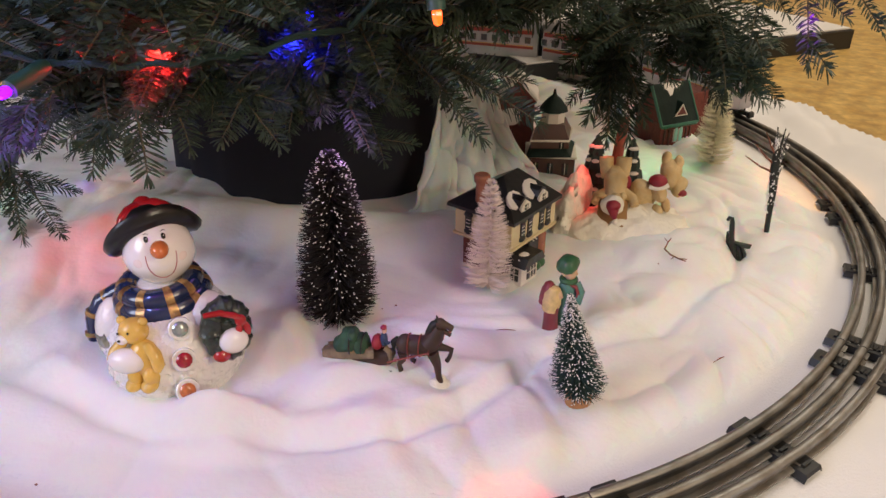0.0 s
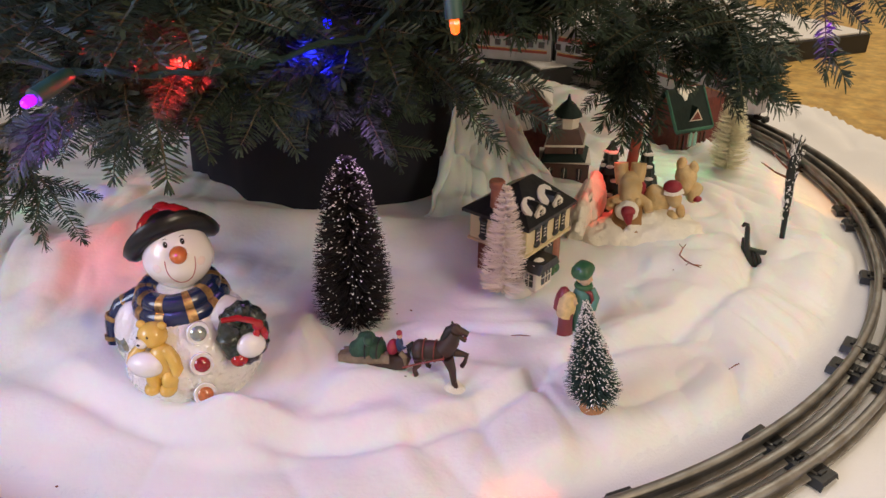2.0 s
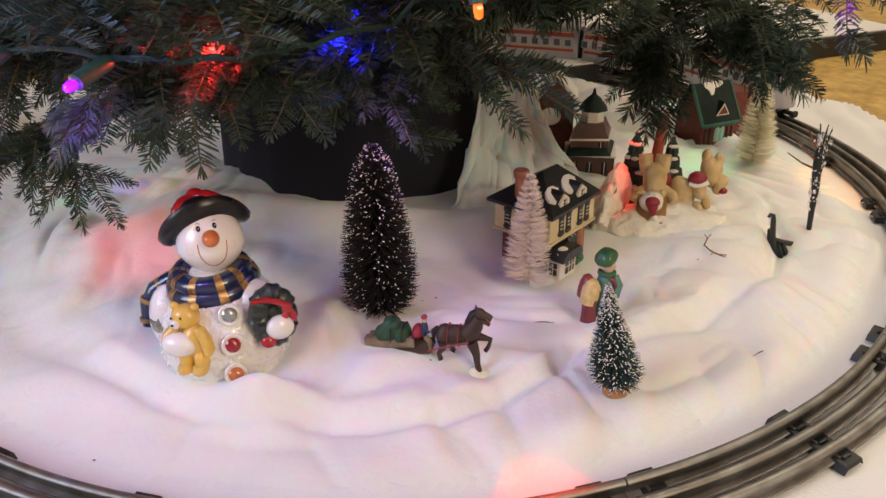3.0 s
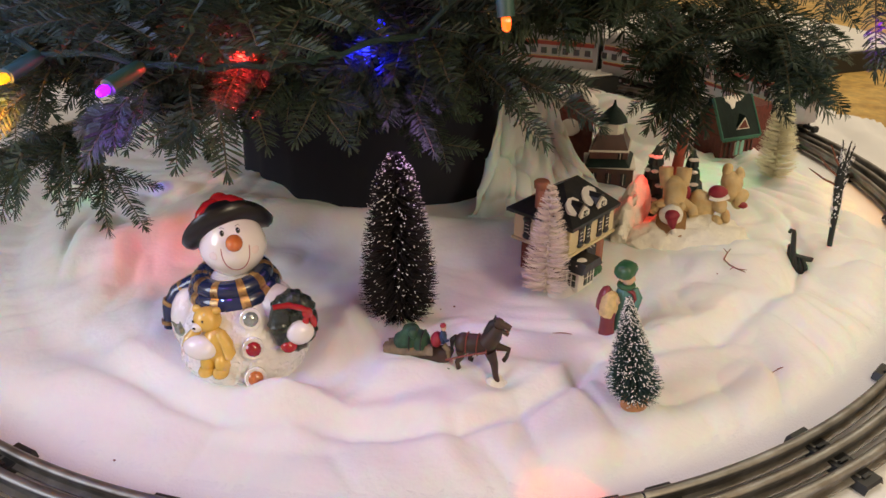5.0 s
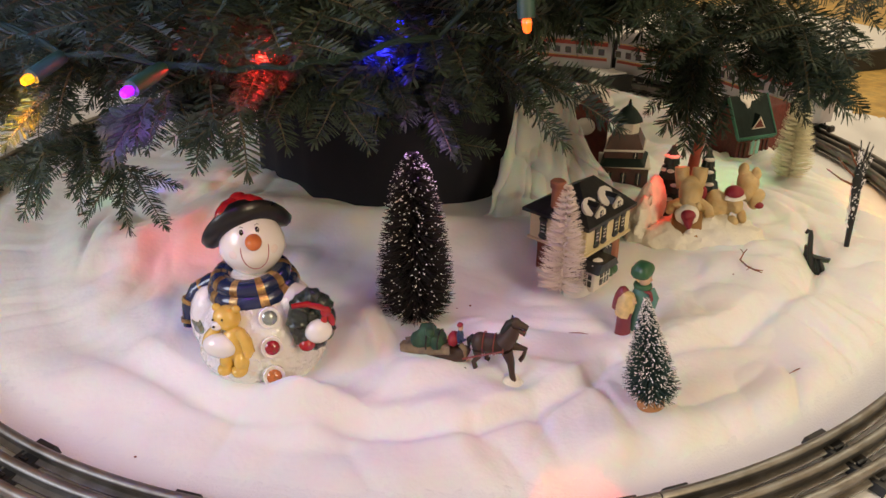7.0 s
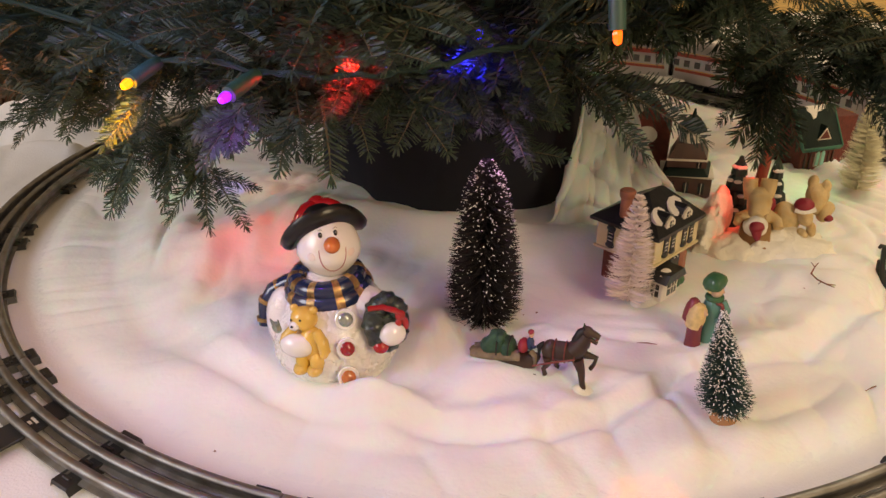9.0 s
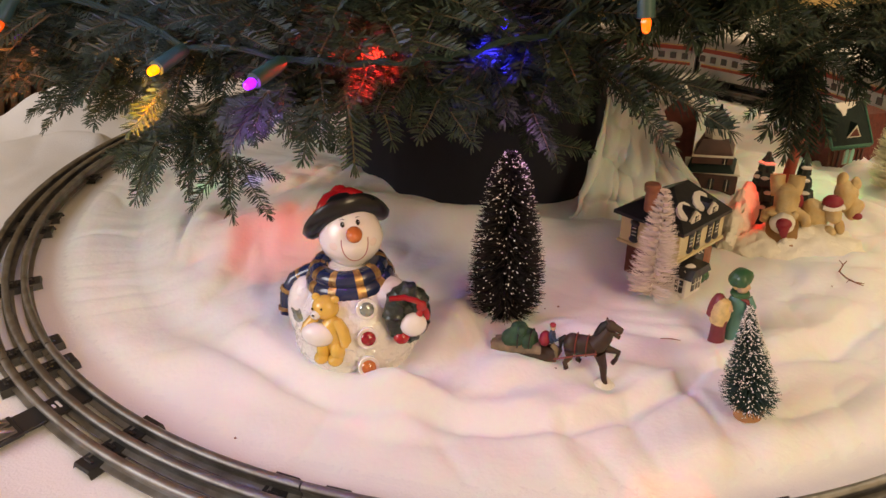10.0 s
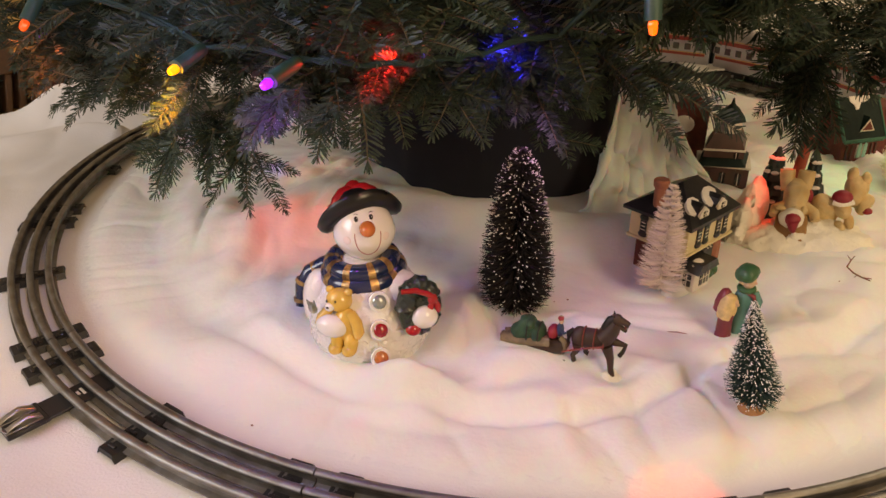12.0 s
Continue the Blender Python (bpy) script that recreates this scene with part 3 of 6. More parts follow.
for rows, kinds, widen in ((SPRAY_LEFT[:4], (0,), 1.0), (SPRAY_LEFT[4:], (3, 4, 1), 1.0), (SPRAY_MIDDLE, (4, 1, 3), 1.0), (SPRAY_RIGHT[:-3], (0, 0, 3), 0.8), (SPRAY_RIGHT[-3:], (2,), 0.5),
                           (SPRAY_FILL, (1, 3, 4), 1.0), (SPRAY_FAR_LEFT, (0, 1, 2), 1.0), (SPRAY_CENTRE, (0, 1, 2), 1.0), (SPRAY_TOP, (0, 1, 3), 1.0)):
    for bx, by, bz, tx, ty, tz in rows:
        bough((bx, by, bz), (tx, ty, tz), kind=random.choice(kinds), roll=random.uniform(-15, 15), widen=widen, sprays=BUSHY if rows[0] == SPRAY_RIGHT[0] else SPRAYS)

# second and third layers of sprays behind the first, scaled back from the camera's eye to thicken what it sees
VIEW_EYE = Vector((0.0, 0.13, 0.405))
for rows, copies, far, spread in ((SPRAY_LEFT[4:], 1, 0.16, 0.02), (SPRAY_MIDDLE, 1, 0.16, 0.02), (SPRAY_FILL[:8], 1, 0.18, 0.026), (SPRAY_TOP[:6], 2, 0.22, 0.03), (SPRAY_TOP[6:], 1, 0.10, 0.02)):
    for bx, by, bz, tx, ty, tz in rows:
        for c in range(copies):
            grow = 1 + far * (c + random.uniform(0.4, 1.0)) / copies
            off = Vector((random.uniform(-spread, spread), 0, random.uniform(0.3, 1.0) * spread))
            p, q = VIEW_EYE + (Vector((bx, by, bz)) - VIEW_EYE) * grow + off, VIEW_EYE + (Vector((tx, ty, tz)) - VIEW_EYE) * grow + off
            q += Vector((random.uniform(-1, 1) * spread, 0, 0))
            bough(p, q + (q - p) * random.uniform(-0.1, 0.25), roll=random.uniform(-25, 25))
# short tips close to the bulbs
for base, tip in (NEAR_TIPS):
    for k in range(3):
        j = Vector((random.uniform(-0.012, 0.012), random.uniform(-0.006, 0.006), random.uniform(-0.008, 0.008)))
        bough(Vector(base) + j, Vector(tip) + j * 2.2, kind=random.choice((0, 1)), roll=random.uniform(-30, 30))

# dense dark growth over the village, above the train
for k in range(40):
    x, y = -0.12 + 0.19 * (k + random.random()) / 40, random.uniform(0.74, 1.04)
    z = 0.330 - 0.16 * (y - 0.70) + random.uniform(0.0, 0.045)
    p = Vector((x, y, z + 0.018))
    bough(p, p + Vector((random.uniform(-0.06, 0.06), random.uniform(-0.10, -0.05), random.uniform(-0.024, -0.006))), roll=random.uniform(-25, 25), sprays=BUSHY)
for k in range(12):
    x, y = -0.07 + 0.11 * (k + random.random()) / 12, random.uniform(0.76, 0.98)
    p = Vector((x, y, 0.322 - 0.17 * (y - 0.70) + random.uniform(-0.004, 0.016)))
    bough(p, p + Vector((random.uniform(-0.05, 0.05), random.uniform(-0.09, -0.05), random.uniform(-0.020, -0.008))), roll=random.uniform(-25, 25), sprays=BUSHY)
# the bough that hangs down over the post
for k in range(9):
    u = k / 8
    p = Vector((0.084 + 0.012 * u + random.uniform(-0.010, 0.010), 0.955 - 0.05 * u, 0.276 - 0.064 * u))
    bough(p, p + Vector((random.uniform(-0.028, 0.024), -0.030, -0.050 - 0.010 * u)), kind=0, roll=random.uniform(-40, 40), sprays=BUSHY)
# the heavy bough that reaches out towards the board
for k in range(13):
    u = (k + random.random()) / 13
    p = Vector((0.132 + 0.038 * u, 0.92 - 0.08 * u, 0.290 - 0.026 * u + random.uniform(-0.012, 0.012)))
    bough(p, p + Vector((random.uniform(-0.03, 0.045), random.uniform(-0.08, -0.03), random.uniform(-0.050, -0.018))), roll=random.uniform(-30, 30), sprays=BUSHY)

# boughs over the village, above the view, added to shade the train and back houses
for k in range(28):
    p = Vector((-0.12 + 0.40 * (k + random.random()) / 28, random.uniform(0.80, 1.20), random.uniform(0.38, 0.56)))
    bough(p, p + Vector((random.uniform(-0.05, 0.10), random.uniform(-0.15, -0.08), random.uniform(-0.02, 0.01))), roll=random.uniform(-25, 25))
# boughs at the back, out of view, added to shade the train
for k in range(26):
    a, r0 = radians(28 + 96 * (k + random.random()) / 26), random.uniform(0.40, 0.58)
    p = Vector((CX + r0 * math.cos(a), CY + r0 * math.sin(a), random.uniform(0.25, 0.36)))
    bough(p, p + Vector((0.16 * math.cos(a + random.uniform(-0.4, 0.4)), 0.16 * math.sin(a), random.uniform(-0.03, 0.0))), roll=random.uniform(-25, 25))

# limbs from the trunk and the thick growth above and behind
limb_ends = []
for k in range(34):
    a = radians(360 * k * 0.381966)
    z0 = 0.30 + 0.012 * k
    reach = random.uniform(0.28, 0.42)
    end = Vector((reach * math.cos(a), reach * math.sin(a), z0 + random.uniform(-0.06, 0.0)))
    b = Build()
    b.tube(M_BARK, [(0.03 * math.cos(a), 0.03 * math.sin(a), z0), tuple(end * 0.5 + Vector((0, 0, z0 * 0.5 + 0.01))), tuple(end)], [0.009, 0.006, 0.003], 6)
    put("limb", b, tree)
    limb_ends.append((a, end))
for a, end in limb_ends:
    for s in range(9):
        u = random.uniform(0.3, 1.05)
        p = Vector((CX, CY, 0)) + Vector((end.x * u, end.y * u, end.z + 0.01))
        da = a + random.uniform(-0.7, 0.7)
        ln = random.uniform(0.10, 0.17)
        q = p + Vector((math.cos(da) * ln, math.sin(da) * ln, random.uniform(-0.045, 0.01)))
        lift = 0.435 - (0.16 if q.x > -0.14 else 0.24) * (q.y - 0.13) + random.uniform(0.0, 0.05) - min(q.z, p.z)
        if lift > 0:
            q.z, p.z = q.z + lift, p.z + lift
        bough(p, q, roll=random.uniform(-25, 25))
# heavier growth on the shaded side
for k in range(64):
    a = radians(random.uniform(150, 262))
    r0 = random.uniform(0.22, 0.40)
    p = Vector((CX + r0 * math.cos(a), CY + r0 * math.sin(a), random.uniform(0.25, 0.36)))
    ln, da = random.uniform(0.11, 0.17), a + random.uniform(-0.5, 0.5)
    q = p + Vector((math.cos(da) * ln, math.sin(da) * ln, random.uniform(-0.05, -0.01)))
    lift = 0.40 - 0.27 * (q.y - 0.13) - q.z
    if lift > 0:
        q.z, p.z = q.z + lift, p.z + lift
    bough(p, q, roll=random.uniform(-25, 25))

# higher boughs on the left, above the view, added to shade the snow below
for k in range(70):
    a = radians(random.uniform(172, 268))
    r0 = random.uniform(0.25, 0.52)
    p = Vector((CX + r0 * math.cos(a), CY + r0 * math.sin(a), random.uniform(0.45, 0.66) - 0.2 * (r0 - 0.25)))
    ln, da = random.uniform(0.13, 0.19), a + random.uniform(-0.6, 0.6)
    bough(p, p + Vector((math.cos(da) * ln, math.sin(da) * ln, random.uniform(-0.03, 0.0))), roll=random.uniform(-25, 25))

# more boughs above the view at the front, added to block the ceiling light
for k in range(14):
    a = radians(random.uniform(252, 285))
    r0 = random.uniform(0.30, 0.56)
    p = Vector((CX + r0 * math.cos(a), CY + r0 * math.sin(a), random.uniform(0.48, 0.68) - 0.15 * (r0 - 0.25)))
    ln, da = random.uniform(0.13, 0.19), a + random.uniform(-0.6, 0.6)
    bough(p, p + Vector((math.cos(da) * ln, math.sin(da) * ln, random.uniform(-0.02, 0.01))), roll=random.uniform(-25, 25))

# the rest of the tree, narrowing to its top
for k in range(110):
    u = (k + random.random()) / 110
    a = radians(137.5 * k)
    z = 0.62 + 1.08 * u
    reach = (1 - u) ** 0.9 * 0.46 + 0.04
    r0 = reach * random.uniform(0.25, 0.75)
    p = Vector((CX + r0 * math.cos(a), CY + r0 * math.sin(a), z))
    ln, da = random.uniform(0.14, 0.22) * (1 - 0.35 * u), a + random.uniform(-0.5, 0.5)
    bough(p, p + Vector((math.cos(da) * ln, math.sin(da) * ln, random.uniform(-0.05, 0.02) + 0.08 * u)), roll=random.uniform(-30, 30))

# dark cloth round the foot of the tree
b = Build()
b.lathe(M_NAVY_CLOTH, [(0.155, 0.0), (0.15, 0.1), (0.142, 0.2), (0.120, 0.25), (0.04, 0.26)], 60, wave=lambda a, z: 1 + 0.025 * math.sin(13 * a + 2 * math.sin(3 * a)), sx=1.2)
stand = put("tree_stand_cover", b, at=T(-0.283, 1.085, 0))
tagged(stand, "dark navy cloth wrapped in folds round the tree stand", "tree stand")

# ---- ceramic snowman ----
def snowman():
    s = thing("snowman_figurine", T(-0.277, 0.633, 0.0), "glazed white ceramic snowman with black hat, blue scarf, bear and wreath", "snowman ornament")
    b = Build()
    zs, rs = [0.004, 0.012, 0.03, 0.048, 0.063, 0.080, 0.092, 0.100], [0.047, 0.052, 0.056, 0.055, 0.050, 0.039, 0.028, 0.020]
    stucco = lambda a, z: 1 + 0.035 * float(vnoise(a * 0.9, z * 18, 18, 40)) * float(vnoise(a * 1.7, z * 30, 20, 41)) + 0.010 * float(vnoise(a * 2.2, z * 45, 22, 42))
    b.lathe(M_WHITE_GLAZE, [(float(np.interp(z, zs, rs)), float(z)) for z in np.linspace(0.004, 0.100, 64)], 220, wave=stucco)
    b.ball(M_WHITE_GLAZE, 0.020, 0.020, 0.034, T(-0.040, -0.012, 0.054))
    b.ball(M_WHITE_GLAZE, 0.018, 0.019, 0.019, T(0.034, -0.005, 0.074))
    put("body", b, s)
    # the head is turned and tipped back, so that the face looks up and outwards
    hr = 0.0268
    H = T(-0.0035, 0.0085, 0.1252) @ pose(0, 0, 0, 0, 0, 28) @ pose(0, 0, 0, -26, 0, 0)
    F = T(-0.0035, 0.0075, 0.1240) @ pose(0, 0, 0, 0, 0, 24) @ pose(0, 0, 0, -5, 0, 0)
    cheek = lambda z: 1 + 0.05 * math.exp(-((z + 0.006) / 0.010) ** 2) - 0.05 * max(0.0, z / hr) ** 2
    face = lambda x, z: -math.sqrt(max(0.0, hr * hr * (1 - (z / (hr * 1.06)) ** 2) * cheek(z) ** 2 - x * x))
    b = Build()
    b.lathe(M_FACE_GLAZE, [(hr * math.sqrt(1 - (u / 1.06) ** 2) * cheek(u * hr), u * hr) for u in [-1.055 + 2.11 * k / 40 for k in range(41)]], 44, F)
    head = put("head", b, s, smooth=60)
    b = Build()
    b.ball(M_NOSE, 0.0070, 0.0095, 0.0068, F @ T(0.0030, face(0.0030, 0.0105) - 0.004, 0.0105))
    put("nose", b, head, label="shiny orange carrot nose")
    for ex, ez in ((-0.0062, 0.0168), (0.0066, 0.0178)):
        b = Build()
        b.ball(M_INK, 0.0018, 0.0013, 0.0026, F @ T(ex, face(ex, ez), ez) @ pose(0, 0, 0, -35, -12, 0))
        # small white dot modelled on the eye as a highlight
        b.ball(M_FLAKE, 0.0004, 0.0003, 0.0004, F @ T(ex + 0.0006, face(ex, ez) - 0.0012, ez + 0.0010), 6, 4)
        put("eye", b, head)
        b = Build()
        b.tube(M_INK, [F @ Vector((ex + dx, face(ex + dx, ez + 0.0034 + dz) - 0.0001, ez + 0.0034 + dz)) for dx, dz in ((-0.0018, -0.0004), (0, 0.0004), (0.0018, -0.0003))], 0.00028, 5)
        put("eyebrow", b, head)
    b = Build()
    pts = []
    for k in range(25):
        a = math.pi * (0.96 + 1.08 * k / 24)
        x, z = 0.0030 + 0.0112 * math.cos(a), 0.0030 + 0.0185 * math.sin(a)
        pts.append(F @ Vector((x, face(x, z), z)))
    b.tube(M_SMILE, pts, 0.00042, 6)
    put("mouth", b, head, label="thin red smile line")
    for ex, ez in ((-0.0150, -0.001), (0.0185, 0.000)):
        b = Build()
        b.ball(M_BLUSH, 0.0040, 0.0005, 0.0036, F @ T(ex, face(ex, ez), ez) @ pose(0, 0, 0, 0, 0, 41 if ex > 0 else -33), 14, 8)
        put("blush", b, head, label="soft pink cheek")
    # soft hat: the brim is turned up before the crown and droops at the sides
    hat = H @ T(-0.0035, 0.0065, 0.0128) @ pose(0, 0, 0, -8, -11, 0)
    b = Build()
    prof = [(0.0215, -0.0030), (0.0270, -0.0035), (0.0325, -0.0010), (0.0365, 0.0050), (0.0385, 0.0115), (0.0376, 0.0130), (0.0350, 0.0095), (0.0310, 0.0055), (0.0265, 0.0045), (0.0235, 0.0060)]
    n = 64
    v = []
    for r, z in prof:
        for k in range(n):
            a = 2 * math.pi * k / n
            q = (r / 0.0385) ** 3
            side = math.cos(a) ** 2
            v.append((r * (0.98 + 0.04 * side * q) * math.cos(a), r * 0.92 * math.sin(a), z - q * (0.0150 * side ** 1.5 + 0.0012 * math.sin(3 * a + 1))))
    b.add(v, [(i * n + k, i * n + (k + 1) % n, (i + 1) * n + (k + 1) % n, (i + 1) * n + k) for i in range(len(prof) - 1) for k in range(n)], M_BLACK_GLAZE, hat)
    b.lathe(M_BLACK_GLAZE, [(0.0245, -0.001), (0.0252, 0.007), (0.0245, 0.013), (0.0205, 0.0185), (0.012, 0.0215), (0.003, 0.0222)], 36, hat, wave=lambda a, z: 1 + 0.03 * math.sin(3 * a + 0.7))
    h = put("hat", b, s, label="black glazed hat with upturned brim", smooth=60)
    b = Build()
    b.tube(M_RED_GLAZE, [hat @ Vector((0.0235 * math.cos(a), 0.0235 * math.sin(a), 0.0115)) for a in [2 * math.pi * k / 28 for k in range(29)]], 0.0026, 8)
    b.ball(M_RED_GLAZE, 0.0082, 0.0080, 0.0075, hat @ T(0.0010, -0.0085, 0.0215))
    for side in (-1, 1):
        b.tube(M_RED_GLAZE, [hat @ Vector(p) for p in ((side * 0.001, -0.0120, 0.0225), (side * 0.010, -0.0150, 0.0195), (side * 0.0175, -0.0165, 0.0140), (side * 0.0215, -0.0160, 0.0100))], [0.0050, 0.0058, 0.0046, 0.0020], 10, flat=0.6)
    put("hat_band", b, h, label="red glazed hat band and bow")
    # scarf, in striped pieces
    ring = Matrix(pose(-0.004, 0.0005, 0.0895, 4, -3, 0))
    b = Build()
    n = 48
    for rad, zz, rr in ((0.0275, -0.003, 0.0108), (0.0245, 0.0075, 0.0090)):
        pts = [ring @ Vector((rad * 1.06 * math.cos(2 * math.pi * k / n), rad * math.sin(2 * math.pi * k / n), zz)) for k in range(n + 1)]
        b.tube(M_NAVY_GLAZE, pts, rr, 10, flat=0.9)
    scarf = put("scarf", b, s, label="navy blue glazed scarf with gold stripes")
    for a0 in (196, 226, 262, 302, 334, 20, 110, 160):
        b = Build()
        for rad, zz, rr in ((0.0275, -0.003, 0.0111), (0.0245, 0.0075, 0.0093)):
            b.tube(M_GOLD, [ring @ Vector((rad * 1.06 * math.cos(radians(a0 + d)), rad * math.sin(radians(a0 + d)), zz)) for d in (0, 4, 8, 12)], rr, 10, flat=0.9)
        put("scarf_stripe", b, scarf)
    b = Build()
    b.tube(M_NAVY_GLAZE, [(-0.026, 0.0, 0.093), (-0.041, -0.003, 0.0865), (-0.054, -0.008, 0.080), (-0.0605, -0.013, 0.067), (-0.0610, -0.017, 0.048)], [0.008, 0.0085, 0.0075, 0.007, 0.006], 10)
    tail = put("scarf_tail", b, s, label="navy blue scarf end with gold bands")
    for p, q in (((-0.046, -0.0047, 0.084), (-0.0505, -0.0067, 0.0818)), ((-0.0585, -0.0115, 0.0722), (-0.0598, -0.0125, 0.0690)), ((-0.0609, -0.0155, 0.0555), (-0.0610, -0.016, 0.0525))):
        b = Build()
        b.tube(M_GOLD, [p, q], 0.0080, 10)
        put("scarf_stripe", b, tail)
    # buttons
    for (x, z, y), gem in (((0.027, 0.080, -0.0385), M_GEM_CLEAR), ((0.031, 0.058, -0.0485), M_GEM_RED), ((0.033, 0.034, -0.0555), M_GEM_AMBER)):
        tilt = pose(x, y, z, 90 - 22, 0, 30)
        b = Build()
        b.lathe(M_WHITE_GLAZE, [(0.0090, -0.006), (0.0092, 0.0002), (0.0082, 0.0010), (0.0072, 0.0002)], 24, tilt)
        button = put("button", b, s)
        b = Build()
        b.lathe(gem, [(0.0064, -0.001), (0.0062, 0.0012), (0.0042, 0.0030), (0.0015, 0.0036)], 12, tilt)
        put("gem", b, button, label="faceted coloured glass gem")
    # bear held in the arm
    b = Build()
    b.ball(M_YELLOW_GLAZE, 0.0116, 0.0105, 0.0108, T(-0.0070, -0.046, 0.0808), 24, 16)
    for ex in (-0.0082, 0.0088):
        b.ball(M_YELLOW_GLAZE, 0.0038, 0.0032, 0.0036, T(-0.0070 + ex, -0.0455, 0.0896))
    b.ball(M_YELLOW_GLAZE, 0.0120, 0.0105, 0.0175, T(0.000, -0.050, 0.058), 24, 16)
    for lx in (-0.0048, 0.0078):
        b.ball(M_YELLOW_GLAZE, 0.0062, 0.0082, 0.0105, T(lx - 0.002, -0.0555, 0.046))
        b.ball(M_YELLOW_GLAZE, 0.0066, 0.0080, 0.0054, T(lx - 0.003, -0.0590, 0.0392))
    b.tube(M_YELLOW_GLAZE, [(0.005, -0.051, 0.072), (0.0118, -0.055, 0.066), (0.0142, -0.057, 0.0575), (0.0128, -0.058, 0.053)], [0.0046, 0.0052, 0.0050, 0.0030], 12)
    b.tube(M_YELLOW_GLAZE, [(-0.015, -0.050, 0.073), (-0.0205, -0.055, 0.066), (-0.0225, -0.058, 0.060)], [0.0042, 0.0048, 0.0040], 12)
    b.ball(M_FACE_GLAZE, 0.0046, 0.0036, 0.0040, T(-0.0120, -0.0555, 0.0782))
    for ex, ez in ((-0.0142, 0.0838), (-0.0060, 0.0845)):
        b.ball(M_INK, 0.0010, 0.0009, 0.0012, T(ex, -0.0556, ez), 8, 6)
    b.ball(M_INK, 0.0014, 0.001, 0.0010, T(-0.0123, -0.0592, 0.0795), 8, 6)
    put("bear", b, s, label="honey yellow glazed toy bear with white muzzle")
    b = Build()
    b.ball(M_FACE_GLAZE, 0.0150, 0.0095, 0.0106, T(-0.0105, -0.0575, 0.0605), 24, 16)
    put("mitten", b, s, label="round white glazed mitten")
    b = Build()
    b.ball(M_GEM_CLEAR, 0.0045, 0.003, 0.006, T(-0.0325, -0.048, 0.069) @ pose(0, 0, 0, 0, -15, 0), 5, 5)
    b.tube(M_GEM_CLEAR, [(-0.0345, -0.049, 0.073), (-0.0365, -0.050, 0.078)], [0.002, 0.0006], 5)
    b.tube(M_GEM_CLEAR, [(-0.0305, -0.049, 0.073), (-0.0295, -0.050, 0.078)], [0.002, 0.0006], 5)
    put("silver_charm", b, s, label="small silver cat shaped charm")
    # wreath
    w = Matrix(pose(0.0575, -0.024, 0.0735, 84, 0, 34))
    b = Build()
    n = 40
    b.tube(M_WREATH, [w @ Vector((0.0112 * math.cos(2 * math.pi * k / n), 0.0185 * math.sin(2 * math.pi * k / n), 0)) for k in range(n + 1)], [0.0092 + 0.0009 * math.sin(2.6 * k) + 0.0007 * math.sin(5.1 * k) for k in range(n + 1)], 12)
    b.ball(M_WREATH, 0.0110, 0.0170, 0.0060, w, 20, 12)
    wr = put("wreath", b, s, label="black green bumpy glazed wreath")
    b = Build()
    b.tube(M_RED_GLAZE, [w @ Vector(p) for p in ((-0.016, 0.018, 0.006), (-0.004, 0.0185, 0.0085), (0.006, 0.014, 0.0095), (0.013, 0.008, 0.0085))], [0.0022, 0.0026, 0.0026, 0.0022], 8)
    b.ball(M_RED_GLAZE, 0.0046, 0.005, 0.0030, w @ T(0.0105, 0.008, 0.0085))
    b.ball(M_RED_GLAZE, 0.0030, 0.0068, 0.0022, w @ T(0.0145, 0.000, 0.0080) @ pose(0, 0, 0, 0, 0, 12))
    b.ball(M_RED_GLAZE, 0.0030, 0.0062, 0.0022, w @ T(0.0080, 0.000, 0.0090) @ pose(0, 0, 0, 0, 0, -14))
    put("bow", b, wr, label="red glazed ribbon bow")
    b = Build()
    b.ball(M_FACE_GLAZE, 0.0118, 0.0108, 0.008, w @ T(0.003, -0.0085, 0.0075))
    put("mitten", b, wr, label="round white glazed mitten")
    b = Build()
    b.ball(M_RED_GLAZE, 0.0072, 0.0065, 0.007, w @ T(-0.0075, -0.0185, 0.006))
    put("cuff", b, wr, label="red glazed cuff")
    return s


snowman()


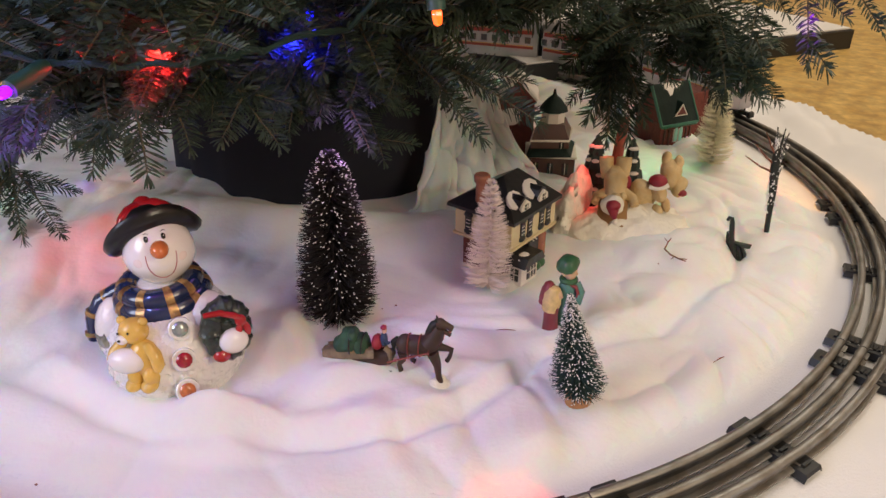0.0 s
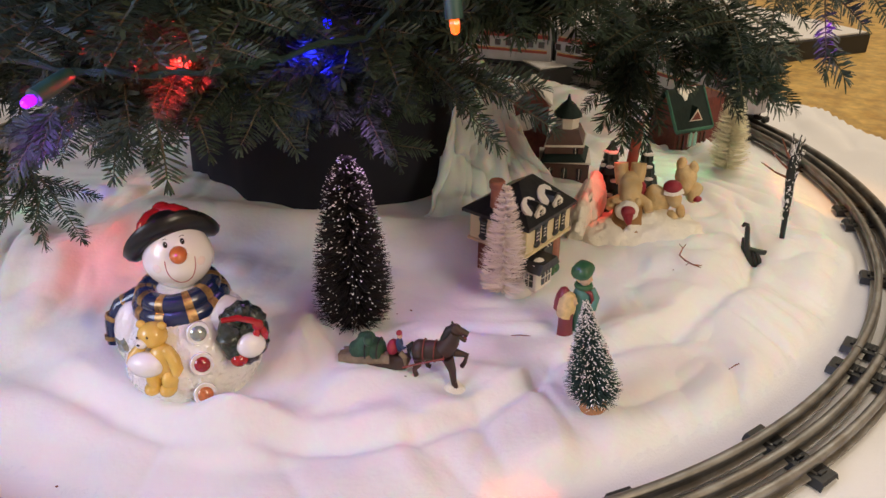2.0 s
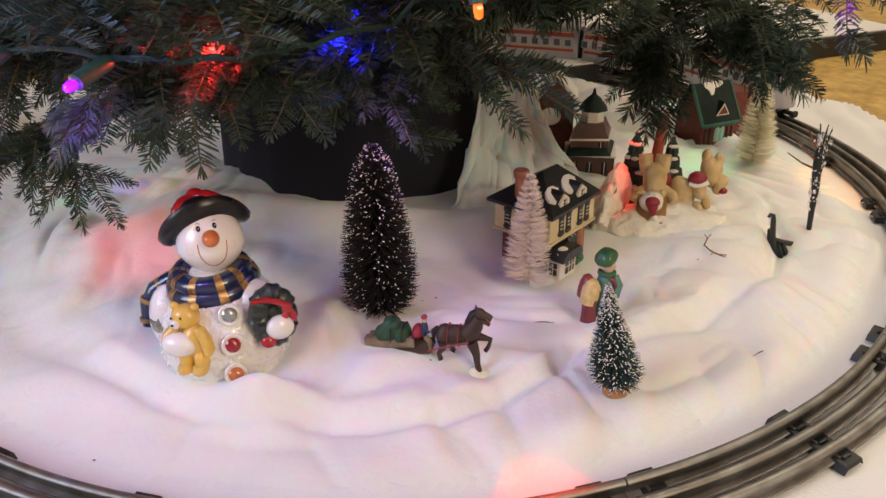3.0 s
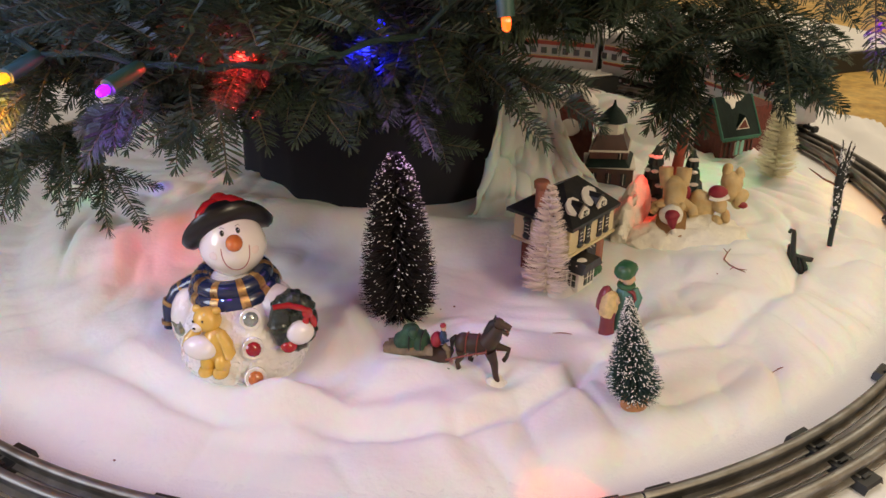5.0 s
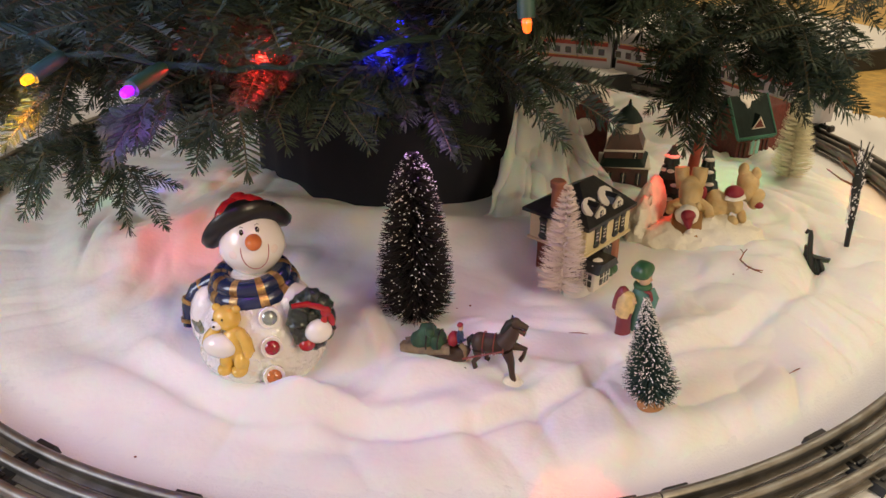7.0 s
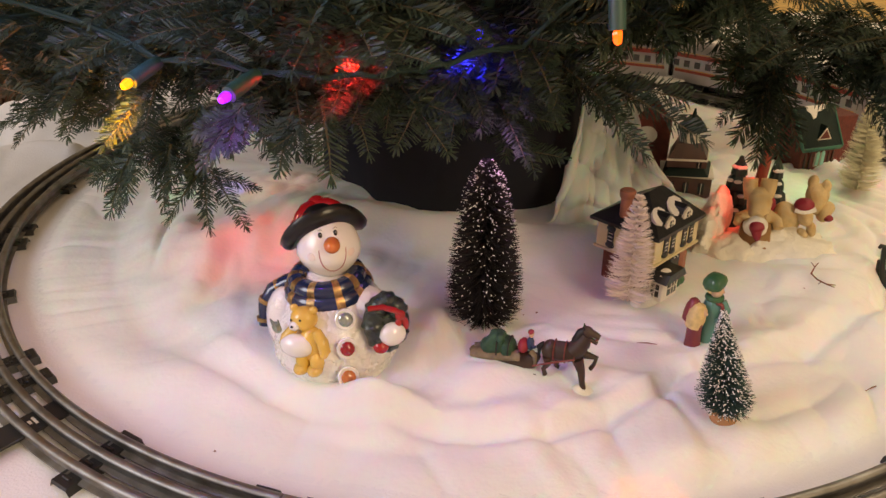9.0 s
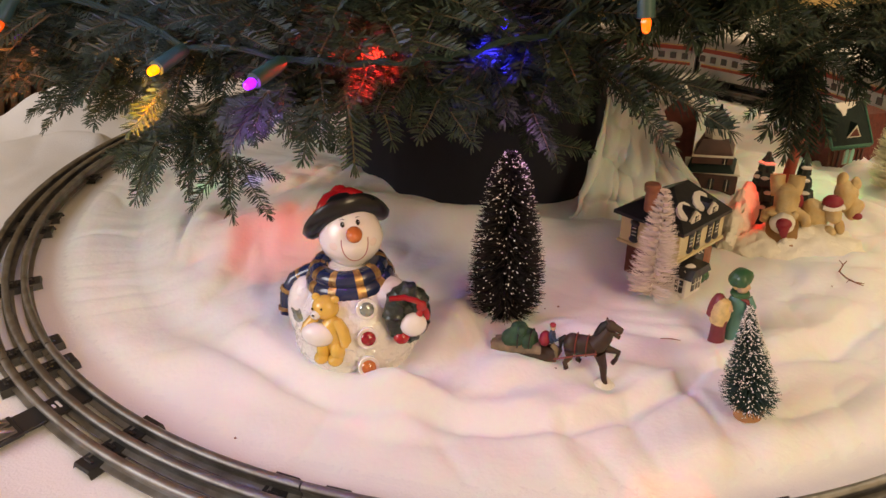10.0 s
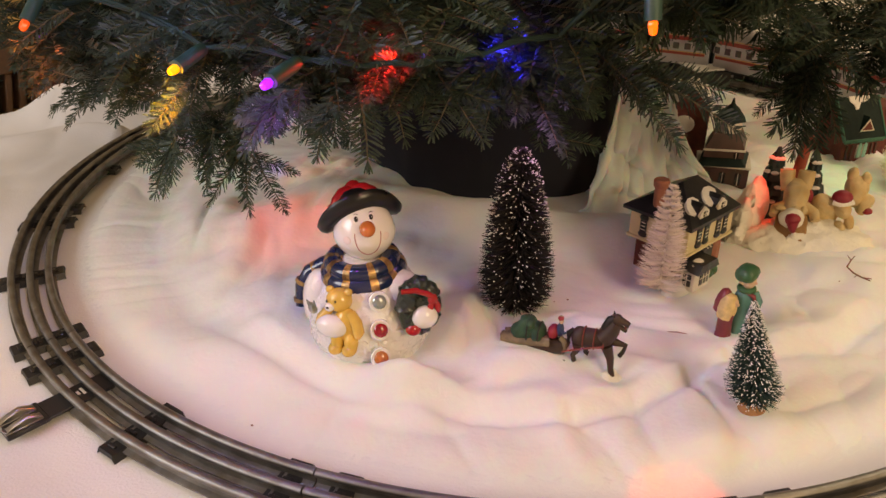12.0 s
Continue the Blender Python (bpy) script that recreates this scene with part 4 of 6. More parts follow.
# ---- bottle-brush trees ----
def brush(name, at, height, profile, count, mats, label, tilt=0.35, width=0.0011, flecks=0, seed=1, lean=(0, 0), fleck_mat=None, droop=0.0, clump=0.0, tiers=0, fine=1.0):
    t = thing(name, at, label, "miniature tree")
    rng = random.Random(seed)
    b = Build()
    axis = lambda u: Vector((lean[0] * u, lean[1] * u, height * u))
    b.tube(mats[0], [axis(0), axis(0.5), axis(0.97)], [0.0014, 0.0012, 0.0008], 6)
    put("wire_stem", b, t)
    v, f, tips = [], [], []
    for k in range(count):
        u = rng.random() ** 0.85
        if tiers:
            u = min((math.floor(u * tiers) + 0.5 + rng.uniform(-0.22, 0.22)) / tiers, 0.999)
        i = min(int(u * (len(profile) - 1)), len(profile) - 2)
        w = u * (len(profile) - 1) - i
        r = (profile[i] * (1 - w) + profile[i + 1] * w) * rng.uniform(0.82, 1.06)
        a = rng.random() * 6.2832
        if clump:
            a = round(a / clump) * clump + rng.uniform(-0.16, 0.16)
        d = Vector((math.cos(a), math.sin(a), tilt + rng.uniform(-0.15, 0.15))).normalized()
        p = axis(u)
        p.z = max(p.z - tilt * r * 0.6, 0.003)
        mid = p + d * r * 0.6
        q = p + d * r - Vector((0, 0, droop * r))
        side = d.cross(Vector((rng.uniform(-1, 1), rng.uniform(-1, 1), rng.uniform(-1, 1)))).normalized() * width / 2
        n = len(v)
        v += [p - side, p + side, mid + side, q + side * 0.4, q - side * 0.4, mid - side]
        f += [(n, n + 1, n + 2, n + 5), (n + 5, n + 2, n + 3, n + 4)]
        tips.append((q, d))
    me = bpy.data.meshes.new("bristles")
    me.from_pydata([tuple(p) for p in v], [], f)
    me.materials.append(mats[1])
    me.update()
    put("bristles", me, t)
    if flecks:
        b = Build()
        for q, d in rng.sample(tips, flecks):
            s = rng.uniform(0.0004, 0.0009) * fine
            b.ball(fleck_mat or M_FLAKE, s, s * rng.uniform(0.6, 1.2), s * rng.uniform(1.5, 3.4), Matrix.Translation(q - d * s) @ (d + Vector((rng.uniform(-0.5, 0.5), rng.uniform(-0.5, 0.5), rng.uniform(-0.5, 0.5)))).to_track_quat("Z", "Y").to_matrix().to_4x4(), 5, 4)
        put("snow_dusting", b, t, label="white snow flecks on the bristle tips")
    return t


brush("brush_tree", T(-0.155, 0.71, gz(-0.155, 0.71) - 0.004), 0.168, [0.024, 0.036, 0.0375, 0.036, 0.0345, 0.032, 0.029, 0.0255, 0.0215, 0.0165, 0.006], 7000, (M_BRISTLE_DARK, M_BRISTLE_DARK),
      "dark brown bottle-brush tree tipped with white snow flecks", flecks=950, seed=3, tilt=0.15, fine=0.72)
brush("brush_tree", T(-0.0210, 0.779, gz(-0.02, 0.777) + 0.004), 0.117, [0.0235, 0.0265, 0.0262, 0.0245, 0.0225, 0.0205, 0.018, 0.0155, 0.0125, 0.0085, 0.004], 1600, (M_BRISTLE_WHITE, M_BRISTLE_WHITE),
      "pinkish white bottle-brush tree in front of the village house", seed=4, tilt=0.30, width=0.0010, tiers=19, droop=-0.04)
brush("brush_tree", T(0.277, 1.172, gz(0.277, 1.172) - 0.002), 0.142, [0.020, 0.029, 0.0295, 0.028, 0.0255, 0.0225, 0.019, 0.0155, 0.012, 0.008, 0.003], 2300, (M_BRISTLE_CREAM, M_BRISTLE_CREAM),
      "cream white bottle-brush tree beside the brick station", seed=5, tilt=0.26, width=0.0011, tiers=22, droop=-0.05, lean=(-0.008, 0))
small = brush("potted_brush_tree", T(0.062, 0.627, gz(0.062, 0.627) + 0.009), 0.089, [0.0175, 0.0235, 0.0225, 0.0200, 0.0175, 0.0150, 0.0125, 0.0098, 0.0072, 0.0048, 0.002], 5200, (M_BRISTLE_GREEN, M_BRISTLE_GREEN),
              "small dark green snow-dusted tree in a wooden pot", flecks=1500, seed=6, tilt=0.1, fine=0.62, lean=(-0.014, 0.006), width=0.0007)
b = Build()
b.lathe(M_WOOD, [(0.0085, -0.013), (0.0105, -0.012), (0.0112, 0.001), (0.0112, 0.003), (0.009, 0.003)], 22)
put("pot", b, small, label="turned brown wooden pot")

# ---- village materials ----
M_CREAM = material("cream_porcelain", (0.66, 0.55, 0.32), 0.35, vary=0.08, scale=50, coat=0.3)
M_OLDWHITE = material("white_porcelain", (0.7, 0.65, 0.56), 0.35, vary=0.08, scale=50, coat=0.3)
M_ROOF = material("slate_black_glaze", (0.016, 0.017, 0.02), 0.4, vary=0.35, scale=60, bump=0.3, bump_scale=140, coat=0.15)
M_GREEN_ROOF = material("dark_green_glaze", (0.010, 0.022, 0.019), 0.6, vary=0.3, scale=60, bump=0.3, spec=0.25)
M_GREEN_TRIM = material("green_trim", (0.04, 0.16, 0.11), 0.45, vary=0.15, scale=60)
M_BRICK = material("painted_brick", (0.14, 0.03, 0.022), 0.6, vary=0.25, scale=120, bump=0.6, bump_scale=260)
M_BROWN = material("brown_glaze", (0.075, 0.032, 0.024), 0.45, vary=0.25, scale=60, coat=0.2)
M_CLAY = material("clay_chimney", (0.34, 0.13, 0.08), 0.5, vary=0.2, scale=90)
M_GLASS_DARK = material("dark_window", (0.02, 0.02, 0.022), 0.15, vary=0.2, coat=0.5)
# green-white light put into the pane colour; the pane itself emits nothing
M_LIT = material("lit_window", (0.3, 0.62, 0.52), 0.3, vary=0.1)
M_SNOWCAP = material("moulded_snow", (0.8, 0.76, 0.72), 0.5, vary=0.05, scale=60, bump=0.3)
M_TAN = material("tan_resin_fur", (0.64, 0.48, 0.25), 0.6, vary=0.2, scale=120, second=(0.44, 0.28, 0.11), mix_scale=60, low=0.45, high=0.68, bump=0.5, bump_scale=400)
M_SANTA = material("santa_red", (0.26, 0.015, 0.03), 0.5, vary=0.2, scale=90)
M_CARD = material("tan_sled_wood", (0.36, 0.2, 0.08), 0.6, vary=0.2, scale=90)
M_CREAMSNOW = material("cream_resin_snow", (0.84, 0.80, 0.69), 0.85, vary=0.08, scale=60, bump=1.0, bump_scale=220)
M_HORSE = material("brown_horse", (0.042, 0.022, 0.015), 0.5, vary=0.3, scale=80)
M_HARNESS = material("harness_red", (0.2, 0.04, 0.03), 0.5, vary=0.1)
M_MANE = material("black_mane", (0.012, 0.01, 0.01), 0.5, vary=0.2)
M_SACK = material("green_load", (0.025, 0.075, 0.04), 0.6, vary=0.3, scale=120, bump=0.6)
M_LOG = material("log_bundle", (0.20, 0.15, 0.09), 0.7, vary=0.3, scale=150, bump=0.5)
M_SKIN = material("painted_skin", (0.62, 0.42, 0.28), 0.5, vary=0.08)
M_BLUECOAT = material("blue_coat", (0.02, 0.04, 0.1), 0.5, vary=0.2)
M_GREENCAP = material("green_cap", (0.03, 0.11, 0.045), 0.4, vary=0.25, scale=90, coat=0.3)
M_MAROON = material("maroon_coat", (0.2, 0.03, 0.04), 0.4, vary=0.2, coat=0.2)
M_TEAL = material("teal_coat", (0.08, 0.22, 0.19), 0.4, vary=0.15, coat=0.2)
M_PINE = material("dark_resin_pine", (0.012, 0.026, 0.026), 0.5, vary=0.4, scale=120, bump=0.6)
M_REDPOST = material("red_brown_post", (0.28, 0.06, 0.035), 0.5, vary=0.25, scale=90)
M_IRON = material("black_cast_plastic", (0.012, 0.016, 0.016), 0.4, vary=0.2)
M_STICK = material("dry_twig", (0.20, 0.07, 0.04), 0.7, vary=0.3, scale=200)


# ---- cream village house ----
def village_house():
    h = thing("village_house", T(0.0, 0.79, 0.020) @ pose(0, 0, 0, 0, 0, 58), "cream porcelain village house with black snow-patched hip roof and dormers", "village house")
    b = Build()
    b.box(M_BRICK, (0.071, 0.058, 0.038), T(0.042, 0.035, 0.019), 0.0008)
    put("lower_wall", b, h, label="dark brick red lower storey")
    b = Build()
    b.box(M_CREAM, (0.083, 0.070, 0.033), T(0.0415, 0.035, 0.0545), 0.001)
    b.box(M_CREAM, (0.087, 0.074, 0.0035), T(0.0415, 0.035, 0.039), 0.001)
    upper = put("upper_wall", b, h, label="cream upper storey")
    b = Build()
    o = 0.006
    z0, z1, z2 = 0.0695, 0.073, 0.100
    v = [(-o, -o, z0), (0.083 + 0.001, -o, z0), (0.083 + 0.001, 0.07 + o, z0), (-o, 0.07 + o, z0), (-o, -o, z1), (0.083 + 0.001, -o, z1), (0.083 + 0.001, 0.07 + o, z1), (-o, 0.07 + o, z1), (0.034, 0.035, z2), (0.060, 0.035, z2)]
    b.add(v, [(3, 2, 1, 0), (0, 1, 5, 4), (1, 2, 6, 5), (2, 3, 7, 6), (3, 0, 4, 7), (4, 5, 9, 8), (6, 7, 8, 9), (5, 6, 9), (7, 4, 8)], M_ROOF)
    roof = put("roof", b, h, label="black glazed hip roof", smooth=25)
    b = Build()
    b.lathe(M_CLAY, [(0.0062, 0.075), (0.0060, 0.098), (0.0078, 0.100), (0.0082, 0.106), (0.0068, 0.1075), (0.005, 0.107)], 18, T(0.008, 0.043, 0))
    put("chimney", b, roof, label="round clay chimney")

    def shutter_window(at):
        w = Build()
        w.box(M_GLASS_DARK, (0.0056, 0.0016, 0.016), at, 0.0003)
        for dz in (-0.009, 0.009):
            w.ball(M_ROOF, 0.0056, 0.0020, 0.0034, at @ T(0, -0.0004, dz * 1.05), 14, 8)
        for dx in (-0.0032, 0.0032):
            w.box(M_ROOF, (0.0008, 0.0022, 0.017), at @ T(dx, 0, 0))
        for dz in (-0.004, 0, 0.004):
            w.box(M_OLDWHITE, (0.0054, 0.0022, 0.0007), at @ T(0, 0, dz))
        put("window", w, upper, label="dark paned window with black lintels")

    for x in (0.0155, 0.0285, 0.0505, 0.0635):
        shutter_window(T(x + 0.003, -0.0006, 0.0555))
    for y in (0.017, 0.052):
        shutter_window(T(-0.0006, y, 0.0545) @ pose(0, 0, 0, 0, 0, -90))
    slope = T(0, -0.006, 0.0733) @ pose(0, 0, 0, -56.6, 0, 0)
    for x, big in ((0.0225, 0.9), (0.055, 1.0)):
        d = Build()
        d.prism(M_OLDWHITE, [(-0.0082, 0.0), (0.0082, 0.0), (0.0078, 0.0062), (0, 0.0120), (-0.0078, 0.0062)], 0.003, T(x, 0.0005, 0.0755))
        dm = put("dormer", d, roof, label="small white dormer")
        d = Build()
        d.box(M_GLASS_DARK, (0.0056, 0.0012, 0.0058), T(x, -0.0012, 0.0800), 0.0004)
        d.box(M_OLDWHITE, (0.0007, 0.0020, 0.0058), T(x, -0.0012, 0.0800))
        d.box(M_OLDWHITE, (0.0056, 0.0020, 0.0007), T(x, -0.0012, 0.0803))
        put("window", d, dm)
        d = Build()
        d.prism(M_ROOF, [(-0.0088, 0.0052), (-0.0060, 0.0118), (0, 0.0142), (0.0060, 0.0118), (0.0088, 0.0052), (0, 0.004)], 0.020, T(x, 0.0112, 0.0755))
        put("dormer_roof", d, dm)
        d = Build()
        outline = [(-0.0185, 0.0165), (-0.0170, 0.0235), (-0.0110, 0.0300), (-0.0030, 0.0335), (0.0050, 0.0325), (0.0095, 0.0270), (0.0070, 0.0225), (0.0000, 0.0215), (-0.0060, 0.0195), (-0.0085, 0.0140), (-0.0130, 0.0120)]
        d.prism(M_SNOWCAP, [(p * big, q * big) for p, q in outline], 0.0030, slope @ T(x, 0, 0))
        put("snow_patch", d, roof, label="white moulded snow patch")
    # shop bay
    d = Build()
    d.box(M_OLDWHITE, (0.030, 0.016, 0.024), T(0.018, -0.004, 0.012), 0.001)
    bay = put("shop_bay", d, h, label="white shop bay with dark windows")
    d = Build()
    d.box(M_GLASS_DARK, (0.016, 0.0014, 0.015), T(0.021, -0.0122, 0.0125), 0.0004)
    for dx in (-0.0027, 0.0027):
        d.box(M_OLDWHITE, (0.0009, 0.0022, 0.015), T(0.021 + dx, -0.0122, 0.0125))
    d.box(M_OLDWHITE, (0.016, 0.0022, 0.0009), T(0.021, -0.0122, 0.0135))
    put("window", d, bay)
    d = Build()
    d.box(M_GLASS_DARK, (0.0014, 0.009, 0.014), T(0.0028, -0.004, 0.0125), 0.0004)
    d.box(M_OLDWHITE, (0.0022, 0.0009, 0.014), T(0.0028, -0.004, 0.0125))
    d.box(M_OLDWHITE, (0.0022, 0.009, 0.0009), T(0.0028, -0.004, 0.0135))
    put("window", d, bay)
    d = Build()
    d.prism(M_ROOF, [(-0.019, 0.0), (0.019, 0.0), (0.013, 0.0095), (-0.013, 0.0095)], 0.024, T(0.018, -0.006, 0.024))
    aw = put("awning", d, bay, label="black shop awning")
    d = Build()
    d.ball(M_SNOWCAP, 0.0075, 0.006, 0.0022, T(0.009, -0.010, 0.0315) @ pose(0, 0, 0, 20, -25, 0), 12, 6)
    put("snow_patch", d, aw)
    d = Build()
    d.box(M_ROOF, (0.018, 0.006, 0.034), T(0.046, 0.004, 0.017), 0.001)
    d.box(M_CLAY, (0.012, 0.008, 0.036), T(0.064, 0.004, 0.018), 0.003)
    put("door", d, h, label="dark door beside an orange brown post")
    d = Build()
    d.ball(M_GREENCAP, 0.006, 0.005, 0.006, T(0.052, -0.004, 0.006), 12, 8)
    d.ball(M_GREENCAP, 0.0045, 0.004, 0.005, T(0.044, -0.005, 0.005), 12, 8)
    put("shrub", d, h, label="dark green moulded shrub")
    for k, (x, z) in enumerate(((0.040, 0.036), (0.043, 0.0335), (0.046, 0.0355), (0.049, 0.033))):
        d = Build()
        d.ball(M_SNOWCAP, 0.0009, 0.0009, 0.0009, T(x, 0.0005, z), 6, 4)
        put("fairy_light", d, h)
    d = Build()
    d.ball(M_SNOWCAP, 0.026, 0.012, 0.012, T(0.004, 0.005, -0.004), 20, 8)
    put("snow_base", d, h)


village_house()


# ---- sleigh ----
def horse_sleigh():
    s = thing("horse_sleigh", T(-0.102, 0.650, 0.021) @ pose(0, 0, 0, 0, 0, -4) @ Matrix.Diagonal((0.86, 0.95, 0.98, 1)), "small painted sleigh loaded with trees, drawn by a brown horse", "sleigh ornament")
    b = Build()
    b.tube(M_HORSE, [(-0.040, 0, 0.008), (-0.028, 0, 0.003), (-0.010, 0, 0.003), (0.004, 0, 0.006), (0.010, 0, 0.012)], [0.006, 0.009, 0.009, 0.008, 0.003], 12)
    b.box(M_HORSE, (0.052, 0.002, 0.002), T(-0.016, -0.009, -0.004), 0.0006)
    b.box(M_HORSE, (0.052, 0.002, 0.002), T(-0.016, 0.009, -0.004), 0.0006)
    put("sleigh_body", b, s, label="dark brown sleigh on runners")
    b = Build()
    for y in (-0.006, 0.0, 0.006):
        b.tube(M_LOG, [(-0.060, y, 0.006), (-0.048, y, 0.0075), (-0.020, y, 0.010), (-0.008, y, 0.011)], [0.004, 0.005, 0.005, 0.004], 16)
    rough(b, 0.0022, 130, 81)
    put("log_bundle", b, s, label="bundle of pale logs")
    b = Build()
    b.ball(M_SACK, 0.013, 0.011, 0.014, T(-0.036, 0, 0.017), 30, 20)
    b.ball(M_SACK, 0.010, 0.010, 0.009, T(-0.024, 0, 0.015), 26, 16)
    b.ball(M_SACK, 0.009, 0.009, 0.011, T(-0.042, 0.001, 0.013))
    b.ball(M_SACK, 0.006, 0.008, 0.006, T(-0.030, -0.004, 0.026))
    rough(b, 0.0030, 95, 73)
    load = put("green_load", b, s, label="green bundled tree load")
    for x in (-0.033, -0.021):
        b = Build()
        b.tube(M_MANE, [(x + 0.001, 0.0115 * math.cos(a), 0.0160 + (0.0142 if x < -0.03 else 0.0095) * math.sin(a)) for a in [math.pi * k / 10 * 1.2 - 0.3 for k in range(11)]], 0.0008, 6)
        put("strap", b, load)
    b = Build()
    b.ball(M_BLUECOAT, 0.0038, 0.0042, 0.0075, T(0.001, -0.001, 0.024))
    b.ball(M_SKIN, 0.0027, 0.0028, 0.003, T(0.0015, -0.001, 0.0335))
    b.ball(M_SANTA, 0.0032, 0.0032, 0.0022, T(0.001, -0.001, 0.0362))
    b.tube(M_BLUECOAT, [(0.002, -0.004, 0.027), (0.006, -0.005, 0.023), (0.008, -0.004, 0.024)], [0.0018, 0.0016, 0.0013], 8)
    b.tube(M_LOG, [(0.002, -0.003, 0.017), (0.007, -0.004, 0.013), (0.007, -0.004, 0.004)], [0.0028, 0.0026, 0.0022], 8)
    put("driver", b, s, label="tiny figure with red cap and blue coat")
    b = Build()
    b.ball(M_SANTA, 0.006, 0.008, 0.007, T(-0.006, 0, 0.02))
    put("seat", b, s, label="dark red padded seat")
    b = Build()
    b.ball(M_HORSE, 0.0205, 0.0085, 0.0095, T(0.034, 0, 0.021))
    b.ball(M_HORSE, 0.0095, 0.0085, 0.0105, T(0.022, 0, 0.020))
    b.tube(M_HORSE, [(0.046, 0, 0.024), (0.053, 0, 0.034), (0.0565, 0, 0.043)], [0.0098, 0.0080, 0.0056], 12)
    b.ball(M_HORSE, 0.0066, 0.0042, 0.0058, T(0.0570, 0, 0.0452) @ pose(0, 0, 0, 0, 30, 0))
    b.tube(M_HORSE, [(0.0585, 0, 0.0455), (0.0640, 0, 0.0440), (0.0690, 0, 0.0418)], [0.0040, 0.0032, 0.0027], 10)
    b.tube(M_HORSE, [(0.0570, 0, 0.0405), (0.0620, 0, 0.0378), (0.0670, 0, 0.0352)], [0.0030, 0.0022, 0.0020], 9)
    b.tube(M_HARNESS, [(0.0676, 0, 0.0400), (0.0655, 0, 0.0385), (0.0662, 0, 0.0364)], 0.0012, 6)
    for y in (-0.0022, 0.0022):
        b.tube(M_MANE, [(0.0535, y, 0.0485), (0.0525, y * 1.2, 0.0520)], [0.0016, 0.0005], 6)
    b.tube(M_HORSE, [(0.050, -0.004, 0.018), (0.0550, -0.005, 0.006), (0.0565, -0.006, -0.004), (0.0590, -0.007, -0.0140)], [0.006, 0.0040, 0.0030, 0.0036], 9)
    b.tube(M_HORSE, [(0.050, 0.004, 0.020), (0.060, 0.004, 0.0185), (0.0675, 0.004, 0.0175), (0.0655, 0.004, 0.010), (0.0625, 0.004, 0.005)], [0.005, 0.0032, 0.0025, 0.0021, 0.0024], 9)
    b.tube(M_HORSE, [(0.020, -0.005, 0.016), (0.0205, -0.005, 0.008), (0.0165, -0.005, 0.002), (0.0185, -0.005, -0.004)], [0.0052, 0.0034, 0.0024, 0.0026], 9)
    b.tube(M_HORSE, [(0.022, 0.005, 0.016), (0.0285, 0.005, 0.009), (0.0275, 0.005, 0.001), (0.031, 0.005, 0.000)], [0.005, 0.0032, 0.0023, 0.0024], 9)
    b.tube(M_MANE, [(0.056, 0, 0.0485), (0.0505, 0, 0.044), (0.046, 0, 0.034), (0.043, 0, 0.029)], [0.0026, 0.0044, 0.0046, 0.0022], 9)
    b.tube(M_MANE, [(0.0145, 0, 0.026), (0.010, 0, 0.022), (0.010, 0, 0.012)], [0.0025, 0.003, 0.001], 8)
    horse = put("horse", b, s, label="glossy brown horse with one raised foreleg")
    for x, r in ((0.026, 0.0100), (0.037, 0.0100), (0.047, 0.0096)):
        b = Build()
        b.tube(M_HARNESS, [(x, 0.0092 * math.cos(a), 0.021 + r * math.sin(a)) for a in [2 * math.pi * k / 16 for k in range(17)]], 0.0007, 5)
        put("harness_strap", b, horse)
    b = Build()
    b.tube(M_HARNESS, [(0.006, -0.0095, 0.006), (0.026, -0.0102, 0.014), (0.048, -0.0100, 0.021)], 0.0009, 6)
    put("shaft", b, s)
    b = Build()
    b.ball(M_CREAMSNOW, 0.013, 0.010, 0.006, T(0.058, -0.007, -0.0140), 24, 14)
    b.ball(M_CREAMSNOW, 0.008, 0.007, 0.004, T(0.066, -0.003, -0.0130), 20, 12)
    rough(b, 0.0022, 90, 79)
    put("snow_base", b, s, label="cream moulded snow under the hoof")


horse_sleigh()

# ---- carol figurine, seen from behind ----
M_HAIR = material("blond_hair", (0.66, 0.48, 0.22), 0.5, vary=0.2, scale=140, bump=0.4)


